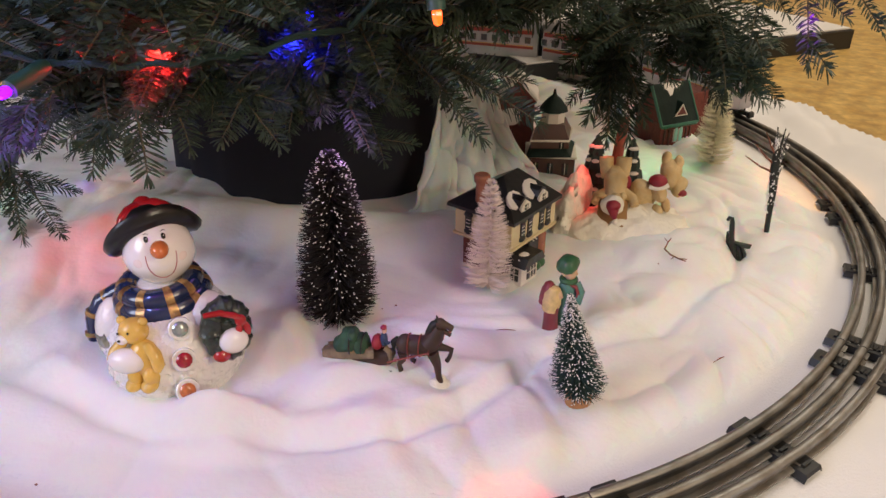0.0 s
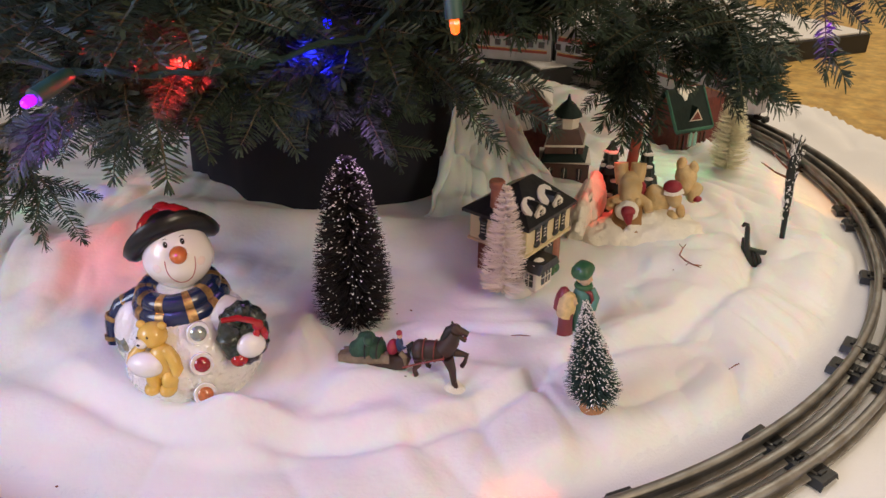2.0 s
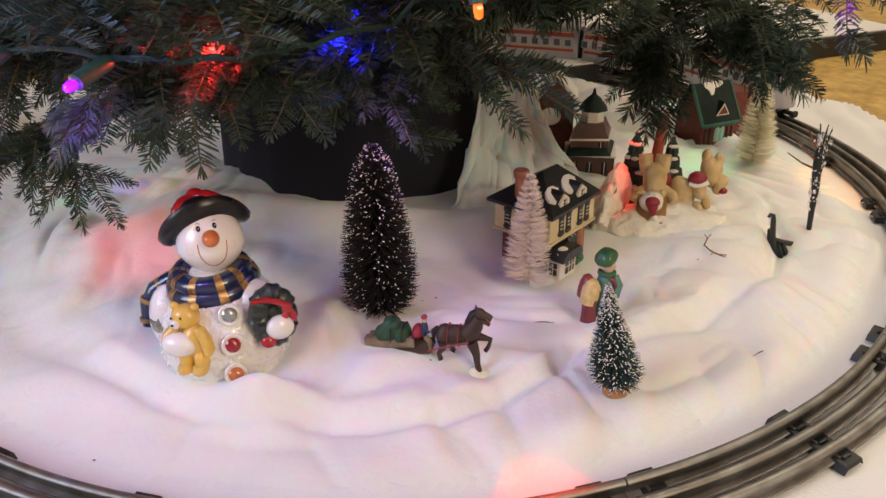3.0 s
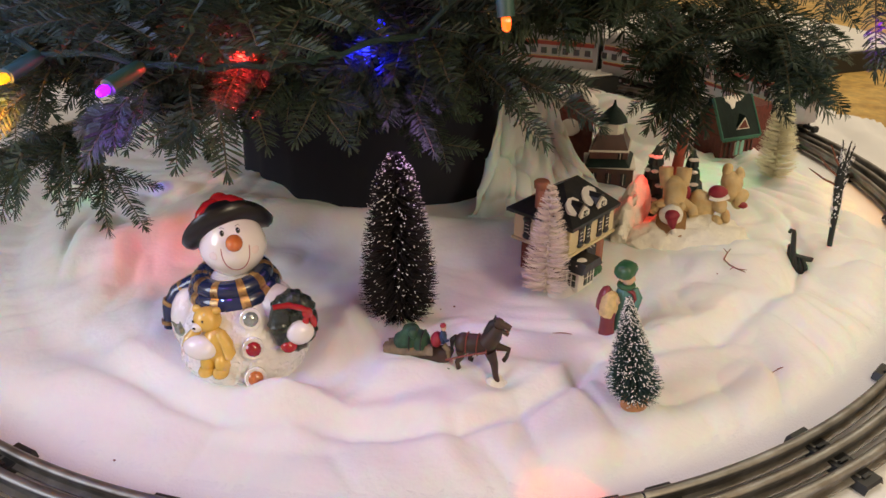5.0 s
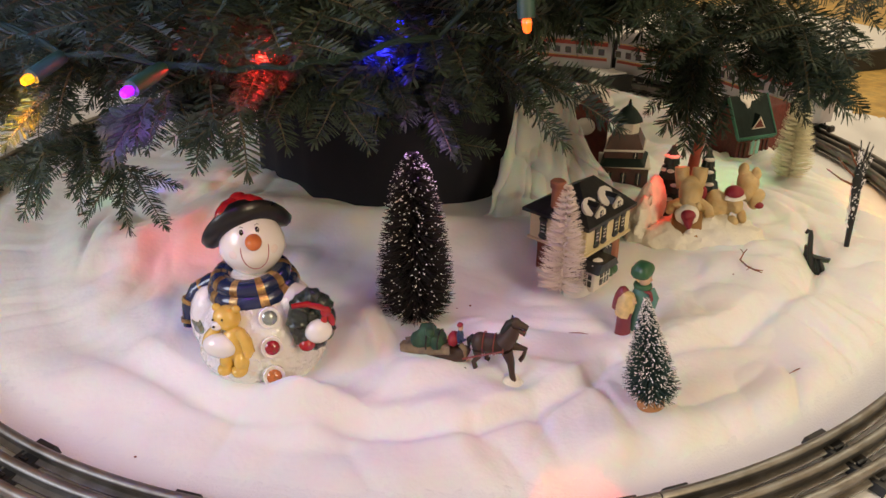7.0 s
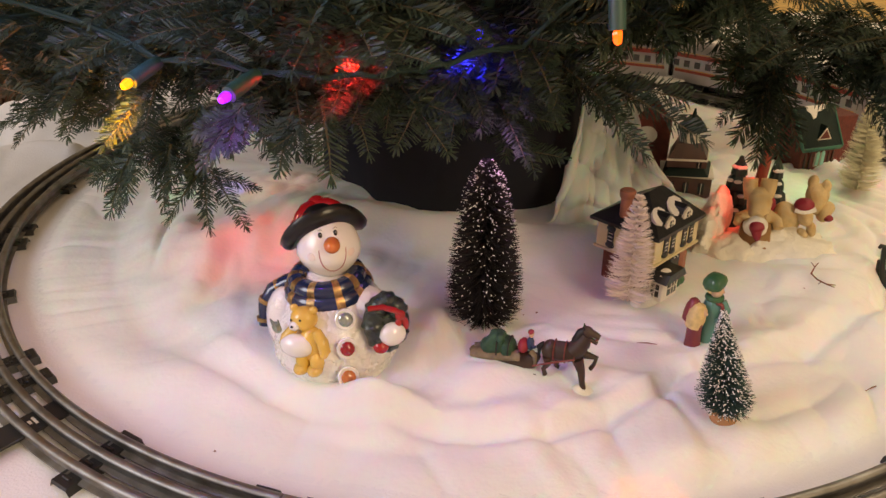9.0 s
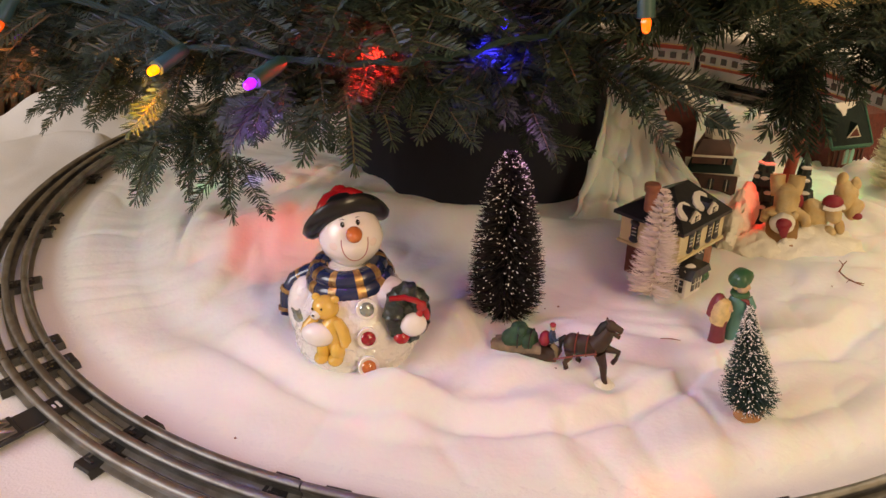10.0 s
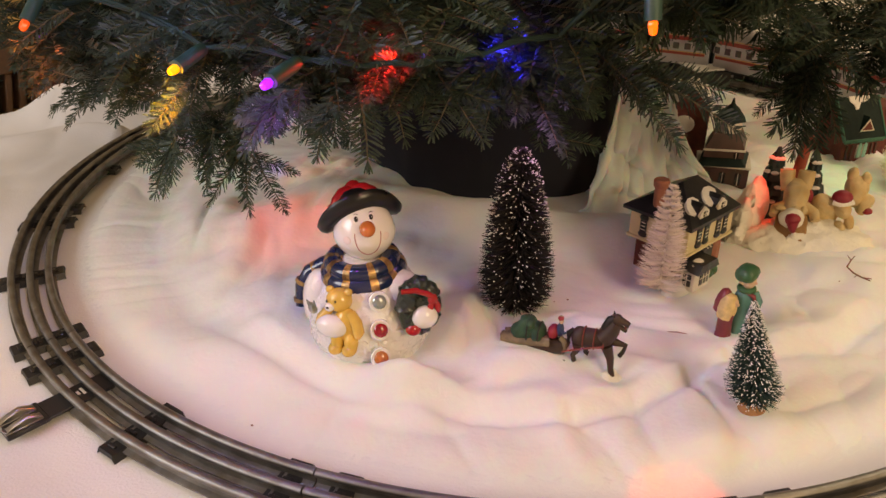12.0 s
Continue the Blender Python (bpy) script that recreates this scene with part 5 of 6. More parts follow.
def carol_figurine():
    b = Build()
    fold = lambda n, k, d=0.05: (lambda a, z: 1 + d * math.sin(n * a + 120 * z + k))
    # grown figure with beret and teal coat
    G = T(0.0085, 0.006, 0)
    b.lathe(M_TEAL, [(0.0120, -0.004), (0.0122, 0.010), (0.0105, 0.024), (0.0108, 0.036), (0.0112, 0.046), (0.0085, 0.053), (0.004, 0.057)], 28, G, 1.0, 0.85, fold(6, 0))
    b.tube(M_TEAL, [G @ Vector(p) for p in ((0.009, -0.002, 0.052), (0.0145, -0.005, 0.044), (0.0120, -0.011, 0.036), (0.0050, -0.0135, 0.035))], [0.0048, 0.0050, 0.0044, 0.0034], 12)
    b.tube(M_MAROON, [G @ Vector(p) for p in ((0.002, -0.006, 0.0525), (0.0085, -0.0075, 0.0505), (0.0115, -0.0085, 0.0440), (0.0095, -0.0100, 0.0400))], [0.0026, 0.0030, 0.0028, 0.0014], 10, flat=0.7)
    b.tube(M_GREENCAP, [G @ Vector((0.0078 * math.cos(a), 0.0072 * math.sin(a) - 0.001, 0.0555)) for a in [2 * math.pi * k / 20 for k in range(21)]], 0.0030, 8)
    b.ball(M_SKIN, 0.0076, 0.0078, 0.0088, G @ T(0.0012, -0.0015, 0.0645), 20, 14)
    b.ball(M_SKIN, 0.0018, 0.0022, 0.0016, G @ T(0.0078, -0.0052, 0.0640), 8, 6)
    b.lathe(M_HAIR, [(0.0070, 0.0600), (0.0086, 0.0650), (0.0080, 0.0700)], 20, G @ T(-0.0016, 0.001, 0), wave=fold(9, 1))
    b.lathe(M_GREENCAP, [(0.0070, 0.0675), (0.0112, 0.0690), (0.0128, 0.0725), (0.0116, 0.0770), (0.0075, 0.0805), (0.002, 0.0815)], 30, G @ T(-0.0012, 0.0, 0.0665) @ pose(0, 0, 0, 9, -13, 0) @ T(0, 0, -0.0680), wave=lambda a, z: 1 + 0.06 * math.sin(4 * a + 1) + 0.03 * math.sin(9 * a))
    # child in a maroon hooded coat with long fair hair
    C = T(-0.0085, -0.006, 0)
    b.lathe(M_MAROON, [(0.0096, -0.012), (0.0100, 0.000), (0.0084, 0.012), (0.0080, 0.022), (0.0090, 0.030), (0.0070, 0.036), (0.003, 0.039)], 26, C, 1.0, 0.9, fold(5, 2, 0.06))
    b.ball(M_SKIN, 0.0062, 0.0060, 0.0068, C @ T(0.0048, -0.001, 0.0430), 18, 12)
    b.ball(M_SKIN, 0.0016, 0.0018, 0.0014, C @ T(0.0100, -0.0050, 0.0435), 8, 6)
    b.lathe(M_HAIR, [(0.0030, 0.0235), (0.0092, 0.0260), (0.0108, 0.0360), (0.0100, 0.0450), (0.0066, 0.0510), (0.002, 0.0525)], 26, C @ T(-0.0008, 0, 0.036) @ pose(0, 0, 0, 0, 8, 0) @ T(0, 0, -0.036), 1.0, 0.9, fold(8, 0, 0.05))
    b.lathe(M_MAROON, [(0.0095, 0.0300), (0.0108, 0.0370), (0.0106, 0.0450), (0.0080, 0.0520), (0.003, 0.0550), (0.001, 0.0552)], 26, C @ T(-0.0034, 0.0012, 0.040) @ pose(0, 0, 0, 0, 12, 0) @ T(-0.0026, 0.0030, -0.040), 0.74, 0.8, fold(3, 1, 0.04))
    b.lathe(M_CREAMSNOW, [(0.021, -0.014), (0.022, -0.010), (0.017, -0.006)], 24, wave=fold(3, 0, 0.08))
    tagged(put("carol_figurine", b, at=T(0.0470, 0.7265, 0.013) @ Matrix.Diagonal((0.80, 0.80, 0.96, 1))), "painted porcelain carol figurine with green beret, maroon and teal coats", "figurine")


carol_figurine()


# ---- bears on a sled ----
def bear_group():
    s = thing("bear_sled_figurine", T(0.1185, 0.936, 0.024), "resin figurine of tan toy bears in red hats sledding on snow", "bear figurine")
    b = Build()
    def drift(rx, ry, rz, at, seed):
        k = len(b.v)
        b.ball(M_CREAMSNOW, rx, ry, rz, None, 56, 28)
        for n in range(k, len(b.v)):
            x, y, z = b.v[n]
            q = 1 + 0.22 * float(vnoise(x * 4 + z * 3, y * 4 - z * 2, 14, seed)) + 0.12 * float(vnoise(x * 9 - z * 5, y * 9 + z * 4, 14, seed + 3))
            b.v[n] = tuple(at @ Vector((x * q, y * q, z * q)))

    drift(0.066, 0.044, 0.026, T(0.014, -0.004, 0.0), 51)
    drift(0.018, 0.066, 0.046, T(-0.048, 0.020, 0.004) @ pose(0, 0, 0, 0, 0, -16), 55)
    drift(0.030, 0.020, 0.018, T(-0.030, -0.030, 0.004), 58)
    put("snow_base", b, s, label="cream textured snow mound")
    b = Build()
    b.box(M_CARD, (0.033, 0.038, 0.006), T(-0.008, -0.021, 0.0255) @ pose(0, 0, 0, 34, 0, -6), 0.0015)
    put("sled", b, s, label="flat tan wooden sled")
    # first bear, lying head down
    b = Build()
    b.tube(M_TAN, [(-0.009, -0.016, 0.034), (-0.007, -0.006, 0.043), (-0.006, 0.006, 0.052), (-0.006, 0.018, 0.058)], [0.0110, 0.0130, 0.0145, 0.0120], 26)
    b.ball(M_TAN, 0.0125, 0.0125, 0.012, T(-0.009, -0.020, 0.036), 24, 16)
    for sx in (-1, 1):
        b.tube(M_TAN, [(-0.006 + sx * 0.0075, 0.014, 0.054), (-0.006 + sx * 0.0098, 0.021, 0.066), (-0.006 + sx * 0.0102, 0.023, 0.0745)], [0.0088, 0.0088, 0.0084], 20)
        b.tube(M_TAN, [(-0.006 + sx * 0.010, -0.006, 0.043), (-0.006 + sx * 0.020, -0.012, 0.039), (-0.006 + sx * 0.022, -0.019, 0.033)], [0.0056, 0.0054, 0.0044], 16)
        b.ball(M_TAN, 0.0042, 0.003, 0.0042, T(-0.010 + sx * 0.0120, -0.019, 0.044))
    rough(b, 0.0022, 70, 61)
    put("bear", b, s, label="tan bear lying head first on the sled")
    b = Build()
    b.ball(M_CREAMSNOW, 0.0130, 0.010, 0.0122, T(-0.009, -0.0245, 0.036), 26, 16)
    rough(b, 0.0012, 120, 63)
    hat = put("hat_brim", b, s, label="cream fur hat brim")
    b = Build()
    b.ball(M_SANTA, 0.0082, 0.0085, 0.0082, T(-0.0095, -0.0295, 0.0365), 22, 14)
    b.tube(M_SANTA, [(-0.009, -0.035, 0.033), (-0.008, -0.038, 0.028), (-0.0065, -0.039, 0.0235)], [0.0062, 0.0042, 0.0014], 12)
    b.ball(M_CREAMSNOW, 0.0036, 0.0034, 0.0034, T(-0.006, -0.0395, 0.0225), 12, 8)
    rough(b, 0.0010, 110, 65)
    put("hat_crown", b, hat, label="dark red pointed hat")
    # second bear
    b = Build()
    b.ball(M_TAN, 0.0165, 0.015, 0.018, T(0.028, 0.016, 0.034))
    b.ball(M_TAN, 0.0115, 0.011, 0.011, T(0.045, 0.010, 0.040))
    b.ball(M_TAN, 0.0065, 0.009, 0.006, T(0.044, 0.000, 0.022))
    b.ball(M_TAN, 0.006, 0.006, 0.010, T(0.055, 0.008, 0.026))
    b.ball(M_TAN, 0.0038, 0.003, 0.004, T(0.054, 0.012, 0.047))
    rough(b, 0.0024, 70, 67)
    put("bear", b, s, label="tan bear crouching on the snow")
    b = Build()
    b.tube(M_CREAMSNOW, [(0.034, 0.006, 0.047), (0.043, 0.002, 0.0465), (0.054, 0.005, 0.050)], 0.0032, 8)
    hat = put("hat_brim", b, s)
    b = Build()
    b.ball(M_SANTA, 0.0108, 0.010, 0.0085, T(0.043, 0.010, 0.052))
    b.ball(M_SANTA, 0.008, 0.009, 0.011, T(0.006, 0.012, 0.048))
    put("hat_crown", b, hat, label="dark red pointed hat")
    # third bear, hanging forward
    b = Build()
    b.ball(M_TAN, 0.0125, 0.013, 0.019, T(0.067, 0.062, 0.040) @ pose(0, 0, 0, 0, -15, 0))
    b.ball(M_TAN, 0.010, 0.010, 0.012, T(0.078, 0.058, 0.027))
    b.ball(M_TAN, 0.0055, 0.0055, 0.010, T(0.060, 0.062, 0.058))
    b.ball(M_TAN, 0.0055, 0.0055, 0.009, T(0.073, 0.062, 0.056))
    rough(b, 0.0024, 70, 71)
    put("bear", b, s, label="tan bear tumbling forwards")
    b = Build()
    b.ball(M_SANTA, 0.0058, 0.005, 0.004, T(0.081, 0.050, 0.022))
    put("hat_crown", b, s, label="dark red pointed hat")


bear_group()


# ---- moulded pines and post ----
def resin_pine(at, h, r, seed):
    t = thing("resin_pine", at, "dark green resin pine with snowy tiers", "miniature tree", "pines behind the bears")
    rng = random.Random(seed)
    for k in range(5):
        z, rr = h * (0.08 + 0.19 * k), r * (1 - 0.17 * k)
        b = Build()
        b.lathe(M_PINE, [(rr * 0.5, z), (rr, z - 0.004), (rr * 0.86, z + 0.006), (rr * 0.35, z + h * 0.16), (0.002, z + h * 0.21)], 18, wave=lambda a, zz: 1 + 0.13 * math.sin(7 * a + k))
        tier = put("tier", b, t)
        b = Build()
        for q in range(3):
            a = rng.uniform(-2.6, -0.5)
            b.ball(M_SNOWCAP, 0.005, 0.004, 0.0022, T(rr * 0.78 * math.cos(a), rr * 0.78 * math.sin(a), z + 0.006), 8, 5)
        put("snow_patch", b, tier)
    return t


resin_pine(T(0.094, 0.992, gz(0.094, 0.992)), 0.0873, 0.0269, 1)
resin_pine(T(0.139, 1.012, gz(0.139, 1.012)), 0.0777, 0.0224, 2)
b = Build()
b.tube(M_REDPOST, [(0.117, 0.992, gz(0.117, 0.992) - 0.002), (0.1185, 0.992, 0.08), (0.122, 0.99, 0.135)], [0.0072, 0.0066, 0.0058], 12)
tagged(put("wooden_post", b), "upright red brown post between two small pines", "post")


# ---- brick station ----
def brick_station():
    s = thing("brick_station", T(0.212, 1.239, -0.003) @ pose(0, 0, 0, 0, 0, 31) @ Matrix.Diagonal((0.74, 1, 1, 1)), "dark red brick village station with deep green gabled roof", "village building")
    b = Build()
    b.box(M_BRICK, (0.084, 0.062, 0.05), T(0.044, 0.033, 0.025), 0.001)
    b.prism(M_BRICK, [(-0.031, 0.0), (0.031, 0.0), (0, 0.048)], 0.080, T(0.044, 0.033, 0.048) @ pose(0, 0, 0, 0, 0, 90))
    put("wall", b, s)
    b = Build()
    b.box(M_BRICK, (0.062, 0.05, 0.085), T(0.116, 0.045, 0.042), 0.001)
    put("side_wall", b, s)
    for side in (-1, 1):
        b = Build()
        m = T(0.044, 0.033 + side * 0.0185, 0.0745) @ pose(0, 0, 0, -side * 57, 0, 0)
        b.box(M_GREEN_ROOF, (0.096, 0.063, 0.003), m, 0.0006)
        put("roof", b, s, label="dark green glazed roof slope")
    for x in (-0.003, 0.091):
        b = Build()
        b.box(M_GREEN_TRIM, (0.0035, 0.064, 0.0055), T(x, 0.0145, 0.0745) @ pose(0, 0, 0, 57, 0, 0), 0.0006)
        put("barge_board", b, s, label="bright green roof edge")
    b = Build()
    b.box(M_GREEN_TRIM, (0.096, 0.004, 0.004), T(0.044, -0.0025, 0.0475), 0.0006)
    for k in range(14):
        b.box(M_GREEN_TRIM, (0.0035, 0.003, 0.003), T(0.002 + k * 0.0065, -0.002, 0.0445))
    put("eave_trim", b, s, label="green scalloped eave")
    b = Build()
    b.prism(M_OLDWHITE, [(-0.0165, 0), (0.0165, 0), (0, 0.0185)], 0.004, T(0.05, 0.0035, 0.0585))
    pd = put("pediment", b, s, label="white framed triangular gable")
    b = Build()
    b.prism(M_BRICK, [(-0.0115, 0.002), (0.0115, 0.002), (0, 0.0148)], 0.0052, T(0.05, 0.0033, 0.0585))
    put("gable_panel", b, pd)
    b = Build()
    b.prism(M_GREEN_ROOF, [(-0.0185, -0.001), (0, 0.0205), (0.0185, -0.001), (0, 0.0175)], 0.03, T(0.05, 0.017, 0.0585))
    put("gable_roof", b, pd)
    for x, w in ((0.041, 0.0085), (0.0535, 0.0085)):
        b = Build()
        b.box(M_OLDWHITE, (w + 0.002, 0.003, 0.021), T(x, 0.0015, 0.028), 0.001)
        win = put("window", b, s, label="pale arched window")
        b = Build()
        b.box(M_LIT, (w, 0.002, 0.018), T(x, 0.0, 0.028), 0.001)
        b.ball(M_LIT, w / 2, 0.001, 0.0045, T(x, 0.0, 0.037), 12, 6)
        put("pane", b, win)
    for x in (0.012, 0.024, 0.068, 0.078):
        b = Build()
        b.box(M_BROWN, (0.004, 0.003, 0.03), T(x, 0.001, 0.024), 0.0006)
        put("pilaster", b, s)
    b = Build()
    m = T(0.044, 0.033 - 0.0185, 0.0745) @ pose(0, 0, 0, 57, 0, 0) @ pose(0, 0, 0, -90, 0, 0)
    b.prism(M_SNOWCAP, [(-0.022, 0.0325), (0.026, 0.0325), (0.024, 0.0270), (0.012, 0.0230), (0.003, 0.0225), (-0.004, 0.0130), (-0.010, 0.0120), (-0.013, 0.0200), (-0.021, 0.0250)], 0.0056, m)
    put("snow_patch", b, s, label="white snow patch on the ridge")


brick_station()


# ---- brown tower house ----
def tower_house():
    s = thing("tower_house", T(0.045, 1.125, 0.004), "brown porcelain town house with dark green roofs and cupola", "village building")
    b = Build()
    b.box(M_BROWN, (0.066, 0.05, 0.036), T(0, 0, 0.018), 0.001)
    put("lower_wall", b, s)
    b = Build()
    b.box(M_OLDWHITE, (0.070, 0.054, 0.003), T(0, 0, 0.0365), 0.0006)
    put("cornice", b, s, label="cream cornice")
    b = Build()
    b.lathe(M_GREEN_ROOF, [(0.049, 0.038), (0.030, 0.051), (0.026, 0.052)], 4, pose(0, 0, 0, 0, 0, 45), 1.0, 0.78)
    put("roof", b, s)
    b = Build()
    b.lathe(M_BROWN, [(0.040, 0.049), (0.040, 0.060), (0.031, 0.072), (0.026, 0.080)], 4, pose(0, 0, 0, 0, 0, 45), 1.0, 0.82)
    put("upper_wall", b, s, label="brown sloping upper storey")
    b = Build()
    b.lathe(M_OLDWHITE, [(0.0415, 0.0585), (0.0420, 0.0600), (0.0405, 0.0612)], 4, pose(0, 0, 0, 0, 0, 45), 1.0, 0.82)
    put("cornice", b, s, label="cream cornice")
    for x in (-0.013, 0.013):
        b = Build()
        b.box(M_GLASS_DARK, (0.007, 0.002, 0.008), T(x, -0.0238, 0.0535), 0.0005)
        b.box(M_OLDWHITE, (0.0008, 0.003, 0.008), T(x, -0.0240, 0.0535))
        put("window", b, s)
    b = Build()
    b.lathe(M_OLDWHITE, [(0.0165, 0.078), (0.0165, 0.095), (0.017, 0.096)], 8, pose(0, 0, 0, 0, 0, 22.5))
    cup = put("cupola", b, s, label="pale cupola")
    b = Build()
    b.lathe(M_GREEN_ROOF, [(0.0205, 0.0955), (0.0195, 0.098), (0.010, 0.110), (0.003, 0.116), (0.0012, 0.124)], 8, pose(0, 0, 0, 0, 0, 22.5))
    put("cupola_roof", b, cup, label="dark green pointed cupola roof")
    for x in (-0.02, 0.0, 0.02):
        b = Build()
        b.box(M_GLASS_DARK, (0.008, 0.002, 0.016), T(x, -0.0255, 0.02), 0.0006)
        b.box(M_OLDWHITE, (0.0008, 0.0032, 0.016), T(x, -0.0255, 0.02))
        put("window", b, s)
    b = Build()
    b.box(M_OLDWHITE, (0.058, 0.002, 0.0022), T(0, -0.0265, 0.0055), 0.0004)
    put("plinth", b, s)


tower_house()

b = Build()
s = thing("gabled_house", T(-0.005, 1.19, gz(0, 1.19)), "dark red village house under heavy white roof snow", "village building")
b.box(M_BRICK, (0.05, 0.045, 0.08), T(0, 0, 0.04), 0.001)
put("wall", b, s)
b = Build()
b.prism(M_BRICK, [(-0.027, 0), (0.027, 0), (0, 0.03)], 0.045, T(0, 0, 0.08))
put("gable", b, s)
for sx in (-1, 1):
    b = Build()
    b.box(M_SNOWCAP, (0.042, 0.05, 0.006), T(sx * 0.0145, 0, 0.0985) @ pose(0, 0, 0, 0, sx * 47, 0), 0.002)
    put("roof_snow", b, s, label="thick white moulded roof snow")
b = Build()
b.ball(M_SNOWCAP, 0.015, 0.004, 0.013, T(-0.008, -0.024, 0.058), 16, 8)
put("snow_patch", b, s)

# ---- little bare birch, toy bench end, dry twig ----
t = thing("snowy_sapling", T(0.291, 0.942, gz(0.291, 0.942) - 0.004), "thin dark bare sapling with white flocked upper branches", "miniature tree")
rng = random.Random(8)
SPINE = [Vector(p) for p in ((0, 0, 0), (-0.002, 0, 0.028), (-0.004, 0, 0.056), (-0.007, 0, 0.080), (-0.009, 0, 0.102), (-0.011, 0, 0.118))]
b = Build()
b.tube(M_IRON, SPINE, [0.0028, 0.0032, 0.0042, 0.0052, 0.0040, 0.0014], 12)
trunk = put("trunk", b, t)
b = Build()
for j in range(320):
    u = 1.0 + 3.9 * rng.random() ** 0.8
    i = int(u)
    c = SPINE[i].lerp(SPINE[min(i + 1, 5)], u - i)
    a, rr = rng.uniform(0, 6.28), 0.0040 + 0.0014 * math.sin(u)
    r = rng.uniform(0.0004, 0.0011)
    b.ball(M_FLAKE, r, r * 0.7, r * rng.uniform(0.8, 2.6), T(c.x + rr * math.cos(a), rr * math.sin(a), c.z) @ pose(0, 0, 0, rng.uniform(-30, 30), rng.uniform(-30, 30), 0), 6, 5)
put("flock", b, trunk, label="white flocking")
for k in range(13):
    a, z = rng.uniform(0, 6.28), rng.uniform(0.060, 0.098)
    p = Vector((-0.08 * z, 0, z))
    q = p + Vector((0.0075 * math.cos(a), 0.006 * math.sin(a), rng.uniform(0.022, 0.034)))
    if k < 3:
        p = Vector((-0.006, 0, 0.076 + 0.008 * k))
        q = p + Vector((-0.036 + 0.008 * k, -0.004, 0.020 + 0.006 * k))
    b = Build()
    b.tube(M_STICK if k < 3 else M_IRON, [p, p.lerp(q, 0.5) + Vector((0, 0, -0.002)), q], [0.0014, 0.0011, 0.0006], 6)
    br = put("branch", b, t)
    b = Build()
    for j in range(16 if k > 2 else 5):
        c = p.lerp(q, rng.uniform(0.2, 1.0)) + Vector((rng.uniform(-1, 1), rng.uniform(-1, 1), rng.uniform(-1, 1))) * 0.0013
        r = rng.uniform(0.0004, 0.0009)
        b.ball(M_FLAKE, r, r, r * 1.8, T(*c), 6, 5)
    put("flock", b, br, label="white flocking")

s = thing("toy_bench", T(0.250, 0.905, gz(0.25, 0.905)), "small black plastic park bench lying on its end", "toy bench")
b = Build()
b.tube(M_IRON, [(-0.016, 0, 0.046), (-0.0145, 0, 0.0495), (-0.0115, 0, 0.0485), (-0.0105, 0, 0.043), (-0.008, 0, 0.026), (-0.004, 0, 0.010), (0.000, 0, -0.004)], [0.0018, 0.0022, 0.0022, 0.0028, 0.003, 0.0032, 0.0034], 10)
put("back_post", b, s)
b = Build()
b.tube(M_IRON, [(-0.0105, 0.003, 0.030), (-0.0075, 0.004, 0.008), (-0.011, 0.004, -0.004)], [0.003, 0.0036, 0.004], 10)
b.tube(M_IRON, [(-0.006, 0, 0.020), (0.004, 0, 0.0175), (0.0145, 0, 0.0165), (0.0135, 0, 0.0135), (0.004, 0, 0.0145)], [0.0022, 0.0024, 0.0016, 0.0012, 0.002], 8)
put("arm_rest", b, s)
for k, x in enumerate((-0.006, -0.001, 0.004, 0.009)):
    b = Build()
    b.tube(M_IRON, [(x * 0.5 - 0.001, 0.004, 0.016), (x, 0.001, 0.006), (x + 0.003, -0.001, -0.004)], [0.002, 0.0026, 0.0028], 6)
    put("slat", b, s)

b = Build()
z = gz(0.17, 0.85)
b.tube(M_STICK, [(0.168, 0.864, z + 0.010), (0.164, 0.858, z + 0.008), (0.160, 0.850, z + 0.004), (0.165, 0.842, z + 0.002), (0.172, 0.834, z + 0.002), (0.180, 0.832, z + 0.003)], [0.0005, 0.0007, 0.0009, 0.0009, 0.0008, 0.0004], 6)
b.tube(M_STICK, [(0.172, 0.834, z + 0.002), (0.178, 0.827, z + 0.003)], [0.0007, 0.0004], 6)
b.tube(M_STICK, [(0.164, 0.858, z + 0.008), (0.161, 0.864, z + 0.010)], [0.0006, 0.0003], 6)
b.tube(M_STICK, [(0.168, 0.838, z + 0.002), (0.164, 0.832, z + 0.002)], [0.0006, 0.0003], 6)
tagged(put("dry_twig", b), "bent reddish brown dry twig lying on the snow", "twig")

